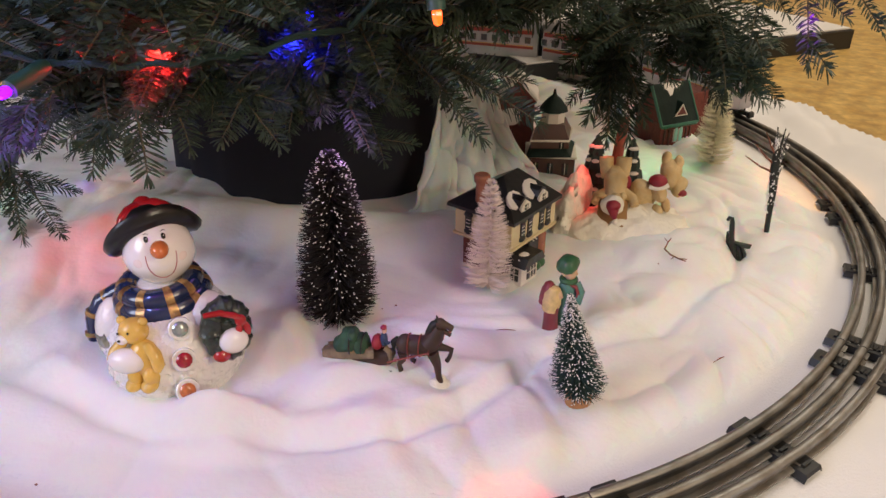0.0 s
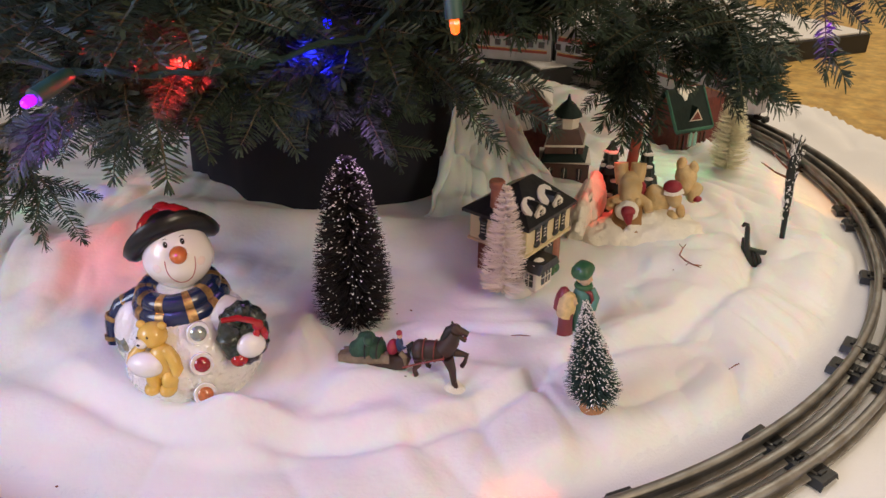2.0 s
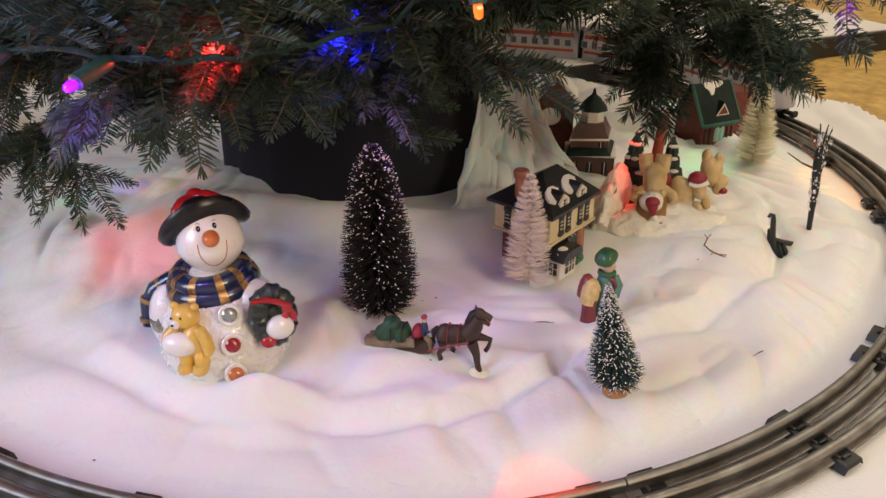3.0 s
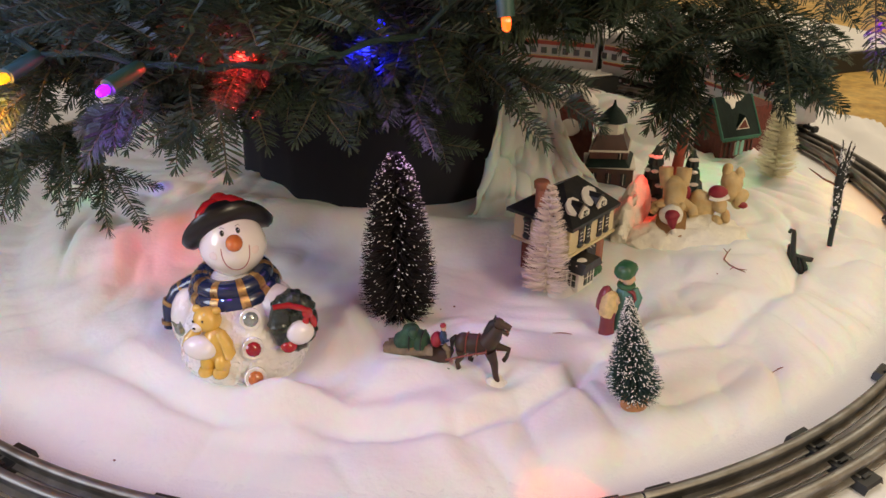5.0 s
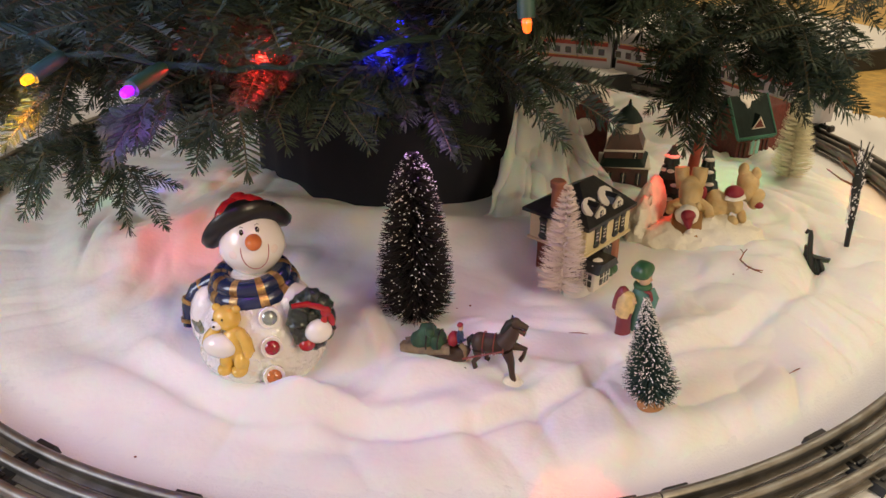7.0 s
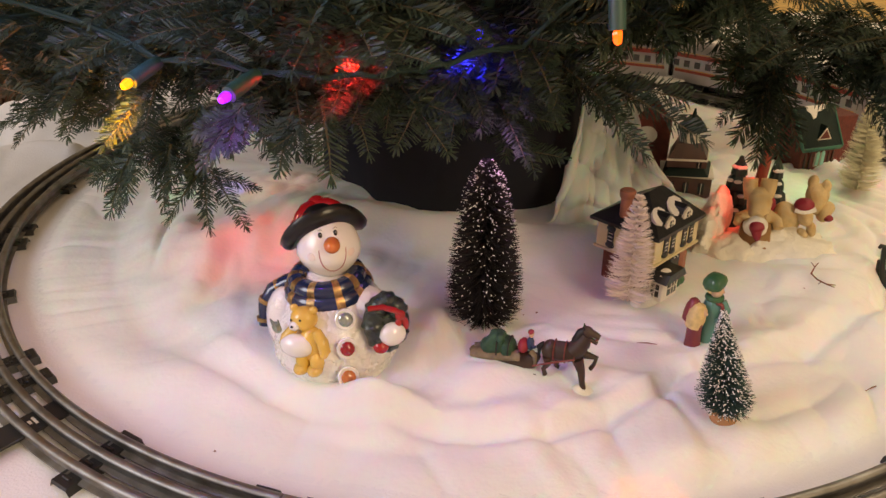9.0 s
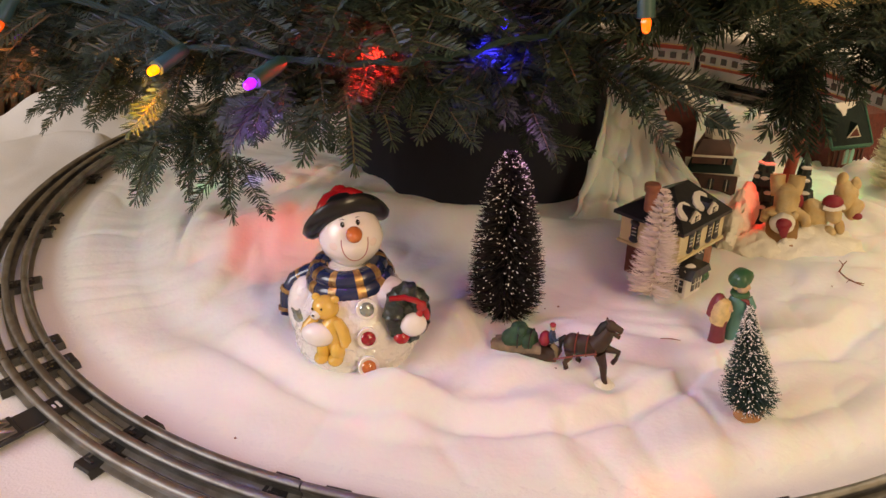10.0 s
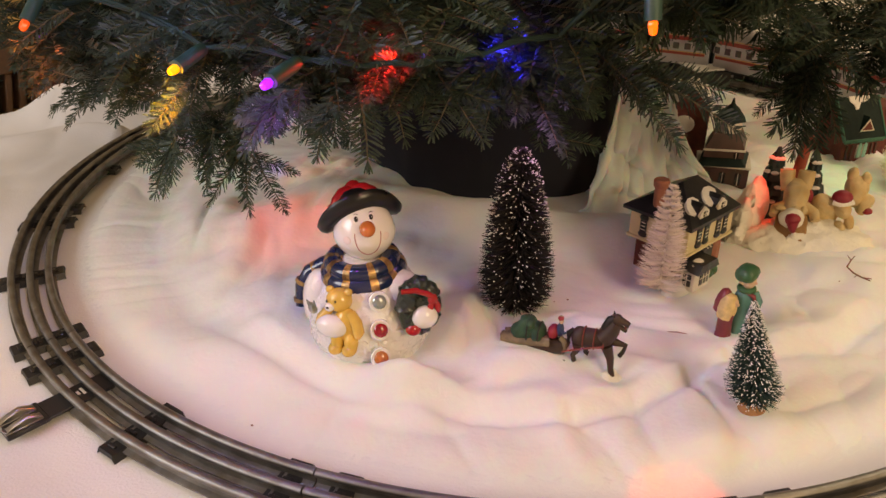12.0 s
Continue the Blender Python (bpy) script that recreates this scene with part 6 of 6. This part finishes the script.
# ---- white sheet gathered up beside the tree stand ----
def gathered_sheet():
    b = Build()
    nu, nv = 90, 50
    v, f = [], []
    for j in range(nv + 1):
        w = j / nv
        for i in range(nu + 1):
            u = i / nu
            bx, by = -0.132 + 0.165 * u, 0.950 + 0.055 * u + 0.08 * max(0.0, u - 0.5)
            tx, ty = -0.092 + 0.050 * u, 1.045 + 0.02 * u
            k = w ** 0.8
            x, y = bx * (1 - k) + tx * k, by * (1 - k) + ty * k
            uu = u + 0.07 * float(vnoise(u * 2.0, w * 1.5, 2.0, 9)) * (1 - 0.5 * w)
            fold = abs(float(vnoise(uu * 2.6 + 0.5 * w, w * 1.1, 2.0, 3))) ** 0.6 + 0.5 * abs(float(vnoise(uu * 5.0 - w, w * 1.6, 2.0, 5))) ** 0.7 + 0.45 * abs(float(vnoise(uu * 2.2 + 2 * w, w * 4.0 - u, 1.6, 8))) ** 0.7
            d = 0.036 * (fold - 0.6) * (1 - 0.45 * w)
            slump = 0.016 * math.exp(-((w - 0.16 - 0.05 * math.sin(7 * u)) / 0.05) ** 2) + 0.020 * u * math.exp(-((w - 0.33 - 0.1 * u) / 0.13) ** 2)
            z = (gz(bx, by) - 0.004) * (1 - w) + (0.215 - 0.06 * u) * w
            v.append((x + 0.35 * d + 0.014 * u * math.exp(-((w - 0.30) / 0.16) ** 2), y - d - slump, z))
    for j in range(nv):
        for i in range(nu):
            a = j * (nu + 1) + i
            f.append((a, a + 1, a + nu + 2, a + nu + 1))
    b.add(v, f, M_COTTON)
    ob = put("gathered_sheet", b, smooth=180)
    m = ob.modifiers.new("thickness", "SOLIDIFY")
    m.thickness = 0.002
    tagged(ob, "white bed sheet gathered up in folds against the tree stand", "sheet")


gathered_sheet()

# ---- train ----
M_SILVER = material("silver_painted_metal", (0.44, 0.43, 0.47), 0.36, metal=0.7, vary=0.1, scale=40)
M_STRIPE = material("red_stripe", (0.28, 0.04, 0.032), 0.4, vary=0.1)
M_STRIPE_GOLD = material("gold_pinstripe", (0.62, 0.36, 0.08), 0.4, vary=0.1)
M_TRAINRED = material("warbonnet_red", (0.24, 0.015, 0.02), 0.28, vary=0.1, coat=0.4)
M_TRUCK = material("dark_truck_metal", (0.02, 0.02, 0.022), 0.45, metal=0.4, vary=0.3, scale=90)
M_WHEEL = material("wheel_steel", (0.45, 0.45, 0.45), 0.3, metal=1.0, vary=0.1)
M_CARGLASS = material("smoked_window", (0.05, 0.04, 0.045), 0.12, vary=0.1, coat=0.6)
SIDE = [(-0.029, 0.036), (-0.031, 0.040), (-0.031, 0.083), (-0.0295, 0.092), (-0.025, 0.101), (-0.017, 0.1075), (-0.008, 0.111), (0, 0.112),
        (0.008, 0.111), (0.017, 0.1075), (0.025, 0.101), (0.0295, 0.092), (0.031, 0.083), (0.031, 0.040), (0.029, 0.036)]


def shell(mat, x_scale, profile=SIDE):
    """Sweeps the car's section along x: (x, width, height) stations."""
    b = Build()
    n = len(profile)
    v = [(x, p * w, 0.036 + (z - 0.036) * h) for x, w, h in x_scale for p, z in profile]
    f = [(i * n + j, i * n + j + 1, (i + 1) * n + j + 1, (i + 1) * n + j) for i in range(len(x_scale) - 1) for j in range(n - 1)]
    f += [(i * n + n - 1, i * n, (i + 1) * n, (i + 1) * n + n - 1) for i in range(len(x_scale) - 1)]
    f += [tuple(range(n)), tuple((len(x_scale) - 1) * n + j for j in range(n - 1, -1, -1))]
    b.add(v, f, mat)
    return b


def truck(parent, x):
    b = Build()
    b.box(M_TRUCK, (0.050, 0.034, 0.008), T(x, 0, 0.030), 0.002)
    for s in (-1, 1):
        b.box(M_TRUCK, (0.052, 0.003, 0.009), T(x, s * 0.0205, 0.027), 0.001)
        b.box(M_WHEEL, (0.014, 0.0022, 0.005), T(x, s * 0.0225, 0.0265), 0.0008)
    tr = put("truck", b, parent, label="dark cast truck frame")
    for dx in (-0.016, 0.016):
        for s in (-1, 1):
            w = Build()
            w.lathe(M_WHEEL, [(0.004, -0.002), (0.0085, -0.002), (0.0085, 0.001), (0.0098, 0.0012), (0.0098, 0.0022), (0.004, 0.0022)], 18, T(x + dx, s * 0.0165, 0.0268) @ pose(0, 0, 0, 90 * s, 0, 0))
            put("wheel", w, tr)


def coach(tail=False):
    L = 0.208
    c = thing("passenger_coach", T(0, 0, 0), "silver streamlined toy passenger coach with red stripes and windows", "train car", "coaches of the train")
    st = [(-L / 2, 1, 1), (L / 2, 1, 1)]
    if tail:
        c["label"] = "silver observation coach with rounded end and red stripes"
        st = [(-L / 2 - 0.004, 0.45, 0.78), (-L / 2 + 0.003, 0.68, 0.88), (-L / 2 + 0.014, 0.86, 0.95), (-L / 2 + 0.03, 0.97, 0.99), (-L / 2 + 0.045, 1, 1), (L / 2, 1, 1)]
    put("body", shell(M_SILVER, st), c, smooth=35)
    x0 = -L / 2 + (0.05 if tail else 0.008)
    for s in (-1, 1):
        for z, hgt, mat in ((0.0875, 0.0075, M_STRIPE), (0.0575, 0.005, M_STRIPE), (0.0925, 0.0012, M_STRIPE_GOLD), (0.0610, 0.0012, M_STRIPE_GOLD)):
            b = Build()
            y = 0.0312 if z < 0.083 else (0.0306 if z < 0.09 else 0.0294)
            b.box(mat, (L / 2 - 0.002 - x0, 0.0008, hgt), T((x0 + L / 2 - 0.002) / 2, s * y, z) @ pose(0, 0, 0, s * (8 if 0.083 < z < 0.09 else 14 if z > 0.09 else 0), 0, 0))
            put("stripe", b, c, label="red stripe edged in gold")
        n = 9 if not tail else 7
        for k in range(n):
            b = Build()
            x = x0 + 0.012 + (L - 0.024 - (0.045 if tail else 0)) * k / (n - 1)
            b.box(M_SILVER, (0.0148, 0.0008, 0.0148), T(x, s * 0.0312, 0.0722), 0.0003)
            w = put("window", b, c)
            b = Build()
            b.box(M_CARGLASS, (0.0122, 0.0008, 0.0122), T(x, s * 0.0317, 0.0722), 0.0003)
            put("pane", b, w, label="smoked window pane")
    b = Build()
    b.box(M_TRUCK, (L * 0.94, 0.05, 0.004), T(0, 0, 0.034), 0.001)
    b.box(M_TRUCK, (0.06, 0.04, 0.009), T(0, 0, 0.029), 0.002)
    put("underframe", b, c)
    for x in (-0.068, 0.068):
        truck(c, x)
    b = Build()
    b.box(M_TRUCK, (0.022, 0.006, 0.007), T(-L / 2 - 0.006, 0, 0.029), 0.001)
    b.box(M_TRUCK, (0.008, 0.013, 0.010), T(-L / 2 - 0.017, 0, 0.029), 0.002)
    put("coupler", b, c, label="black knuckle coupler")
    if not tail:
        b = Build()
        b.box(M_TRUCK, (0.008, 0.034, 0.058), T(-L / 2 - 0.003, 0, 0.068), 0.002)
        put("diaphragm", b, c, label="black folded end diaphragm")
    return c


def on_track(deg):
    """Pose on the circle, x pointing on along the way round."""
    a = radians(deg)
    return T(CX + RC * math.cos(a), CY + RC * math.sin(a), 0.0) @ pose(0, 0, 0, 0, 0, deg + 90)


TAIL = 26.0
coach(True).matrix_basis = on_track(TAIL + 10)
mid = coach()
mid.matrix_basis = on_track(TAIL + 30.3)
for k in (2, 3):
    copy_thing(mid, on_track(TAIL + 10 + 20.3 * k))

loco = thing("diesel_locomotive", on_track(TAIL + 92.5), "red and silver streamlined toy diesel locomotive with yellow nose band", "locomotive")
st = [(-0.105, 1, 1), (0.055, 1, 1), (0.072, 1, 0.97), (0.082, 0.98, 0.80), (0.094, 0.92, 0.66), (0.106, 0.78, 0.58), (0.113, 0.5, 0.45)]
put("body", shell(M_SILVER, st[:2]), loco, smooth=35)
nose = put("nose", shell(M_TRAINRED, [(0.0, 1.012, 1.008)] + [(x, w * 1.012, h * 1.008) for x, w, h in st[1:]]), loco, label="glossy red rounded nose", smooth=50)
b = Build()
b.box(M_STRIPE_GOLD, (0.002, 0.036, 0.018), T(0.111, 0, 0.054), 0.0008)
b.box(M_STRIPE_GOLD, (0.05, 0.066, 0.003), T(0.075, 0, 0.049), 0.0008)
put("nose_band", b, nose, label="yellow nose band")
b = Build()
b.lathe(M_WHEEL, [(0.006, -0.003), (0.006, 0.003), (0.0045, 0.0036)], 16, T(0.103, 0, 0.078) @ pose(0, 0, 0, 0, 70, 0))
put("headlight", b, nose, label="round silver headlight")
for s in (-1, 1):
    for x in (-0.05, -0.025):
        b = Build()
        b.lathe(M_CARGLASS, [(0.0055, -0.001), (0.0055, 0.001), (0.004, 0.0012)], 16, T(x, s * 0.0312, 0.074) @ pose(0, 0, 0, 90 * -s, 0, 0))
        put("porthole", b, loco)
b = Build()
b.box(M_TRUCK, (0.20, 0.05, 0.006), T(0, 0, 0.033), 0.001)
put("underframe", b, loco)
for x in (-0.065, 0.06):
    truck(loco, x)

# ---- light string ----
WIRE = material("green_wire", (0.010, 0.028, 0.022), 0.65, vary=0.2, spec=0.2)


def bulb_material(name, colour, strength):
    return material(name, tuple(0.02 + 0.25 * c for c in colour), 0.15, emit=tuple(c ** 1.3 for c in colour), strength=strength, coat=0.5)


string = thing("light_string", T(0, 0, 0), "green wired string of coloured faceted tree bulbs", "string lights")
BULBS = [
    ("purple", PURPLE, (-0.303, 0.538, 0.278), (-0.295, 0.580, 0.287), 3.2),
    ("yellow", YELLOW, (-0.394, 0.560, 0.276), (-0.387, 0.600, 0.287), 2.0),
    ("orange", ORANGE, (-0.051, 0.610, 0.311), (-0.056, 0.618, 0.352), 3.2),
    ("red", RED, (-0.250, 0.668, 0.270), (-0.252, 0.690, 0.305), 3.0),
    ("blue", BLUE, (-0.171, 0.735, 0.285), (-0.165, 0.760, 0.318), 6.0),
    ("orange", ORANGE, (-0.565, 0.600, 0.290), (-0.560, 0.63, 0.322), 1.0),
    ("purple", PURPLE, (0.174, 0.640, 0.334), (0.178, 0.66, 0.372), 1.0),
    ("purple", PURPLE, (-0.590, 0.640, 0.275), (-0.585, 0.67, 0.30), 1.0),
    ("red", RED, (0.105, 1.030, 0.165), (0.105, 1.045, 0.20), 1.0),
    # the next two bulbs hang above the view, added to go with the upper fills
    ("blue", BLUE, (-0.385, 0.485, 0.375), (-0.380, 0.510, 0.405), 1.0),
    ("pink", PINK, (-0.110, 0.475, 0.400), (-0.105, 0.500, 0.430), 1.0),
    ("green", GREEN, (-0.450, 0.770, 0.245), (-0.445, 0.79, 0.282), 1.0),
    ("green", GREEN, (0.215, 1.150, 0.185), (0.215, 1.16, 0.22), 1.0),
]
for nm, colour, tip, back, power in BULBS:
    tip, back = Vector(tip), Vector(back)
    d = (tip - back).normalized()
    m = Matrix.Translation(back) @ d.to_track_quat("Z", "Y").to_matrix().to_4x4()
    L = (tip - back).length
    b = Build()
    b.lathe(M_SOCKET, [(0.0035, 0.0), (0.0050, 0.002), (0.0056, 0.010), (0.0058, L * 0.76), (0.0048, L * 0.77)], 14, m)
    sock = put("socket", b, string)
    b = Build()
    b.lathe(bulb_material("bulb_" + nm, colour, power), [(0.0028, L * 0.76), (0.0036, L * 0.80), (0.0035, L * 0.88), (0.0028, L * 0.96), (0.001, L * 0.99)], 6, m)
    put("bulb", b, sock, label=nm + " faceted glass bulb")
rng = random.Random(21)


def wire(pts):
    b = Build()
    fine = []
    for p, q in zip(pts, pts[1:]):
        p, q = Vector(p), Vector(q)
        for k in range(8):
            u = k / 8
            fine.append(p.lerp(q, u) + Vector((0, 0, 0.05 * (q - p).length * math.sin(math.pi * u))))
    fine.append(Vector(pts[-1]))
    b.tube(WIRE, fine, 0.0018, 6)
    b.tube(WIRE, [p + Vector((0.002 * math.sin(i * 1.1), 0.002 * math.cos(i * 1.1), 0.002 * math.cos(i * 0.9))) for i, p in enumerate(fine)], 0.0015, 6)
    put("wire", b, string)


wire([(-0.560, 0.63, 0.322), (-0.387, 0.600, 0.287), (-0.295, 0.580, 0.287)])
wire([(-0.295, 0.580, 0.287), (-0.245, 0.574, 0.288), (-0.207, 0.579, 0.290), (-0.182, 0.600, 0.291), (-0.166, 0.620, 0.291), (-0.122, 0.670, 0.295), (-0.056, 0.66, 0.352), (0.06, 0.70, 0.37), (0.178, 0.66, 0.372)])
wire([(-0.252, 0.690, 0.305), (-0.34, 0.74, 0.31), (-0.445, 0.79, 0.282), (-0.585, 0.67, 0.30)])
wire([(-0.165, 0.735, 0.305), (-0.05, 0.9, 0.30), (0.105, 1.045, 0.20), (0.215, 1.16, 0.22)])

bulb_beam("orange_beam", (-0.050, 0.609, 0.308), (0.016, 0.502, 0.0), 10.0, (1.0, 0.045, 0.002), 17, 0.9)
bulb_glow("purple_glow", (-0.306, 0.526, 0.264), 0.14, PURPLE)
bulb_glow("blue_glow", (-0.170, 0.690, 0.279), 0.42, BLUE)
bulb_glow("red_glow", (-0.250, 0.642, 0.281), 0.75, RED)
bulb_glow("yellow_glow", (-0.402, 0.552, 0.262), 0.26, (1.0, 0.32, 0.0))
# unseen blue and pink fills, added to tint the upper needles and snow
bulb_glow("upper_blue_fill", (-0.387, 0.475, 0.362), 1.3, (0.20, 0.28, 1.0))
bulb_glow("upper_pink_fill", (-0.112, 0.465, 0.388), 0.24, (1.0, 0.28, 0.42))
bulb_glow("orange_glow", (-0.050, 0.607, 0.297), 0.05, ORANGE)
bulb_glow("far_orange_glow", (-0.566, 0.592, 0.276), 0.14, ORANGE)
bulb_glow("far_purple_glow", (0.173, 0.632, 0.320), 0.02, PURPLE)
bulb_beam("pink_beam", (-0.40, 0.76, 0.20), (-0.43, 0.775, 0.02), 0.85, PINK, 66, 1.0)
# wide soft fill with no bulb of its own, tinting the left snow lavender
bulb_beam("left_violet_fill", (-0.37, 0.70, 0.235), (-0.40, 0.74, 0.0), 0.25, (0.3, 0.2, 1.0), 130, 1.0, 0.02)
bulb_beam("red_beam", (0.100, 1.005, 0.175), (0.083, 0.960, 0.05), 1.0, RED, 40, 0.5)
bulb_beam("green_beam", (0.205, 1.120, 0.170), (0.195, 1.165, 0.0), 0.35, GREEN, 50, 0.7)
bulb_beam("right_orange_beam", (0.36, 1.02, 0.22), (0.40, 1.125, 0.0), 1.2, (1.0, 0.4, 0.06), 40, 0.5)
bulb_beam("purple_beam", (-0.14, 0.73, 0.24), (-0.10, 0.68, 0.02), 0.75, (0.62, 0.28, 1.0), 110, 1.0, 0.03)
bulb_beam("yellow_beam", (-0.396, 0.556, 0.270), (-0.58, 0.62, 0.0), 0.7, (1.0, 0.72, 0.15), 80, 1.0, 0.02)
bulb_beam("blue_beam", (-0.55, 0.86, 0.22), (-0.53, 0.93, 0.0), 0.6, BLUE, 16, 0.5)
bulb_beam("left_green_beam", (-0.60, 0.84, 0.22), (-0.60, 0.90, 0.0), 0.5, GREEN, 16, 0.5)
bulb_beam("left_orange_beam", (-0.47, 0.86, 0.22), (-0.49, 0.95, 0.0), 0.35, (1.0, 0.45, 0.25), 40, 0.8)

# ---- track lock-on with its wires ----
a = radians(-114.6)
lock = thing("track_terminal", T(CX + RC * math.cos(a), CY + RC * math.sin(a), 0.0015) @ pose(0, 0, 0, 0, 0, -114.6), "black track terminal with two bent metal wire clips", "track terminal")
b = Build()
b.box(M_TIE, (0.086, 0.027, 0.003), T(0.026, 0, 0.0064), 0.0006)
b.box(M_TIE, (0.034, 0.030, 0.0045), T(0.056, 0, 0.0070), 0.001)
put("base_plate", b, lock)
for y in (-0.0075, 0.0075):
    b = Build()
    b.box(M_WHEEL, (0.030, 0.010, 0.0012), T(0.058, y, 0.0098), 0.0003)
    b.tube(M_WHEEL, [(0.044, y, 0.0102), (0.054, y, 0.0150), (0.064, y, 0.0130), (0.071, y, 0.0105), (0.074, y, 0.0150)], 0.0030, 8, flat=0.5)
    put("clip", b, lock, label="bent shiny steel clip")
for k, (x, w) in enumerate(((0.0075, 0.0105), (0.0115, 0.0055))):
    b = Build()
    b.box(M_FLAKE, (0.0022, w, 0.0004), T(x - 0.002, 0, 0.0081))
    put("label_bar", b, lock, label="white raised lettering bar")
M_GREENWIRE = material("thin_green_wire", (0.03, 0.14, 0.09), 0.5, vary=0.1)
for k, pts in enumerate((((-0.540, 0.440), (-0.575, 0.452), (-0.62, 0.447), (-0.70, 0.462), (-0.80, 0.475)), ((-0.530, 0.425), (-0.56, 0.418), (-0.61, 0.405), (-0.68, 0.395), (-0.78, 0.392)))):
    b = Build()
    b.tube(M_GREENWIRE, [(x, y, gz(x, y) + (0.0095 if i == 0 else 0.003)) for i, (x, y) in enumerate(pts)], 0.0007, 6)
    tagged(put("feed_wire", b), "thin green feed wire running over the sheet", "wire")

# ---- things beyond the sheet ----
M_BLACKEDGE = material("black_board_edge", (0.012, 0.012, 0.012), 0.5, vary=0.2)
M_BOARD = material("white_board_top", (0.74, 0.72, 0.70), 0.6, vary=0.05, scale=10)
M_LINE = material("grey_seam", (0.25, 0.25, 0.26), 0.6, vary=0.1)
brd = thing("white_display_board", T(0.782, 2.045, -0.009) @ pose(0, 0, 0, 0, 0, 30), "low white topped platform with black edge standing on the floor", "display board")
b = Build()
b.box(M_BLACKEDGE, (0.9, 0.6, 0.045), T(-0.45, 0.30, 0.0225), 0.002)
put("base", b, brd, label="black platform edge")
b = Build()
b.box(M_BOARD, (0.885, 0.585, 0.004), T(-0.45, 0.30, 0.047), 0.001)
put("top", b, brd)
for x, turn in ((-0.16, 62), (-0.30, 62), (-0.48, 60)):
    b = Build()
    b.box(M_LINE, (0.30, 0.006, 0.003), T(x, 0.20, 0.0500) @ pose(0, 0, 0, 0, 0, turn))
    put("seam", b, brd)

M_SLAT = material("brown_slat_wood", (0.12, 0.065, 0.04), 0.6, vary=0.25, scale=60)
reg = thing("slatted_crate", T(-1.25, 1.12, -0.009) @ pose(0, 0, 0, 0, 0, 66), "brown slatted wooden crate beside the sheet", "crate")
b = Build()
b.box(M_SLAT, (0.6, 0.02, 0.13), T(0, 0.03, 0.065), 0.002)
put("back_panel", b, reg)
for k in range(24):
    b = Build()
    b.box(M_SLAT, (0.012, 0.03, 0.075), T(-0.28 + k * 0.0245, 0.005, 0.0375) @ pose(0, 0, 0, 0, 12, 0), 0.002)
    put("slat", b, reg)
b = Build()
b.box(M_SLAT, (0.62, 0.05, 0.060), T(0, 0.01, 0.105), 0.003)
put("rail", b, reg)

# ---- dry needles and crumbs on the snow ----
for x, y, r in ((-0.108, 0.744, 0.0013), (0.153, 0.835, 0.0009), (-0.005, 0.45 + 0.05, 0.0008), (-0.33, 0.50, 0.0012), (-0.12, 0.735, 0.0008)):
    b = Build()
    b.ball(M_STICK, r, r * 0.7, r * 0.6, T(x, y, gz(x, y) + r * 0.4), 8, 6)
    tagged(put("crumb", b), "tiny dark bark crumb lying on the snow", "crumb", "crumbs on the snow")
for x, y, turn in ((0.0, 0.713, 4), (0.19, 0.70, 40), (0.30, 0.665, 25)):
    b = Build()
    z = gz(x, y)
    b.tube(M_STICK, [(x - 0.009 * math.cos(radians(turn)), y - 0.009 * math.sin(radians(turn)), z + 0.0012), (x, y, z + 0.0022), (x + 0.009 * math.cos(radians(turn)), y + 0.009 * math.sin(radians(turn)), z + 0.0014)], [0.0003, 0.0006, 0.0003], 5)
    tagged(put("fallen_needle", b), "dry brown fir needle fallen on the snow", "fir needle", "fallen needles")
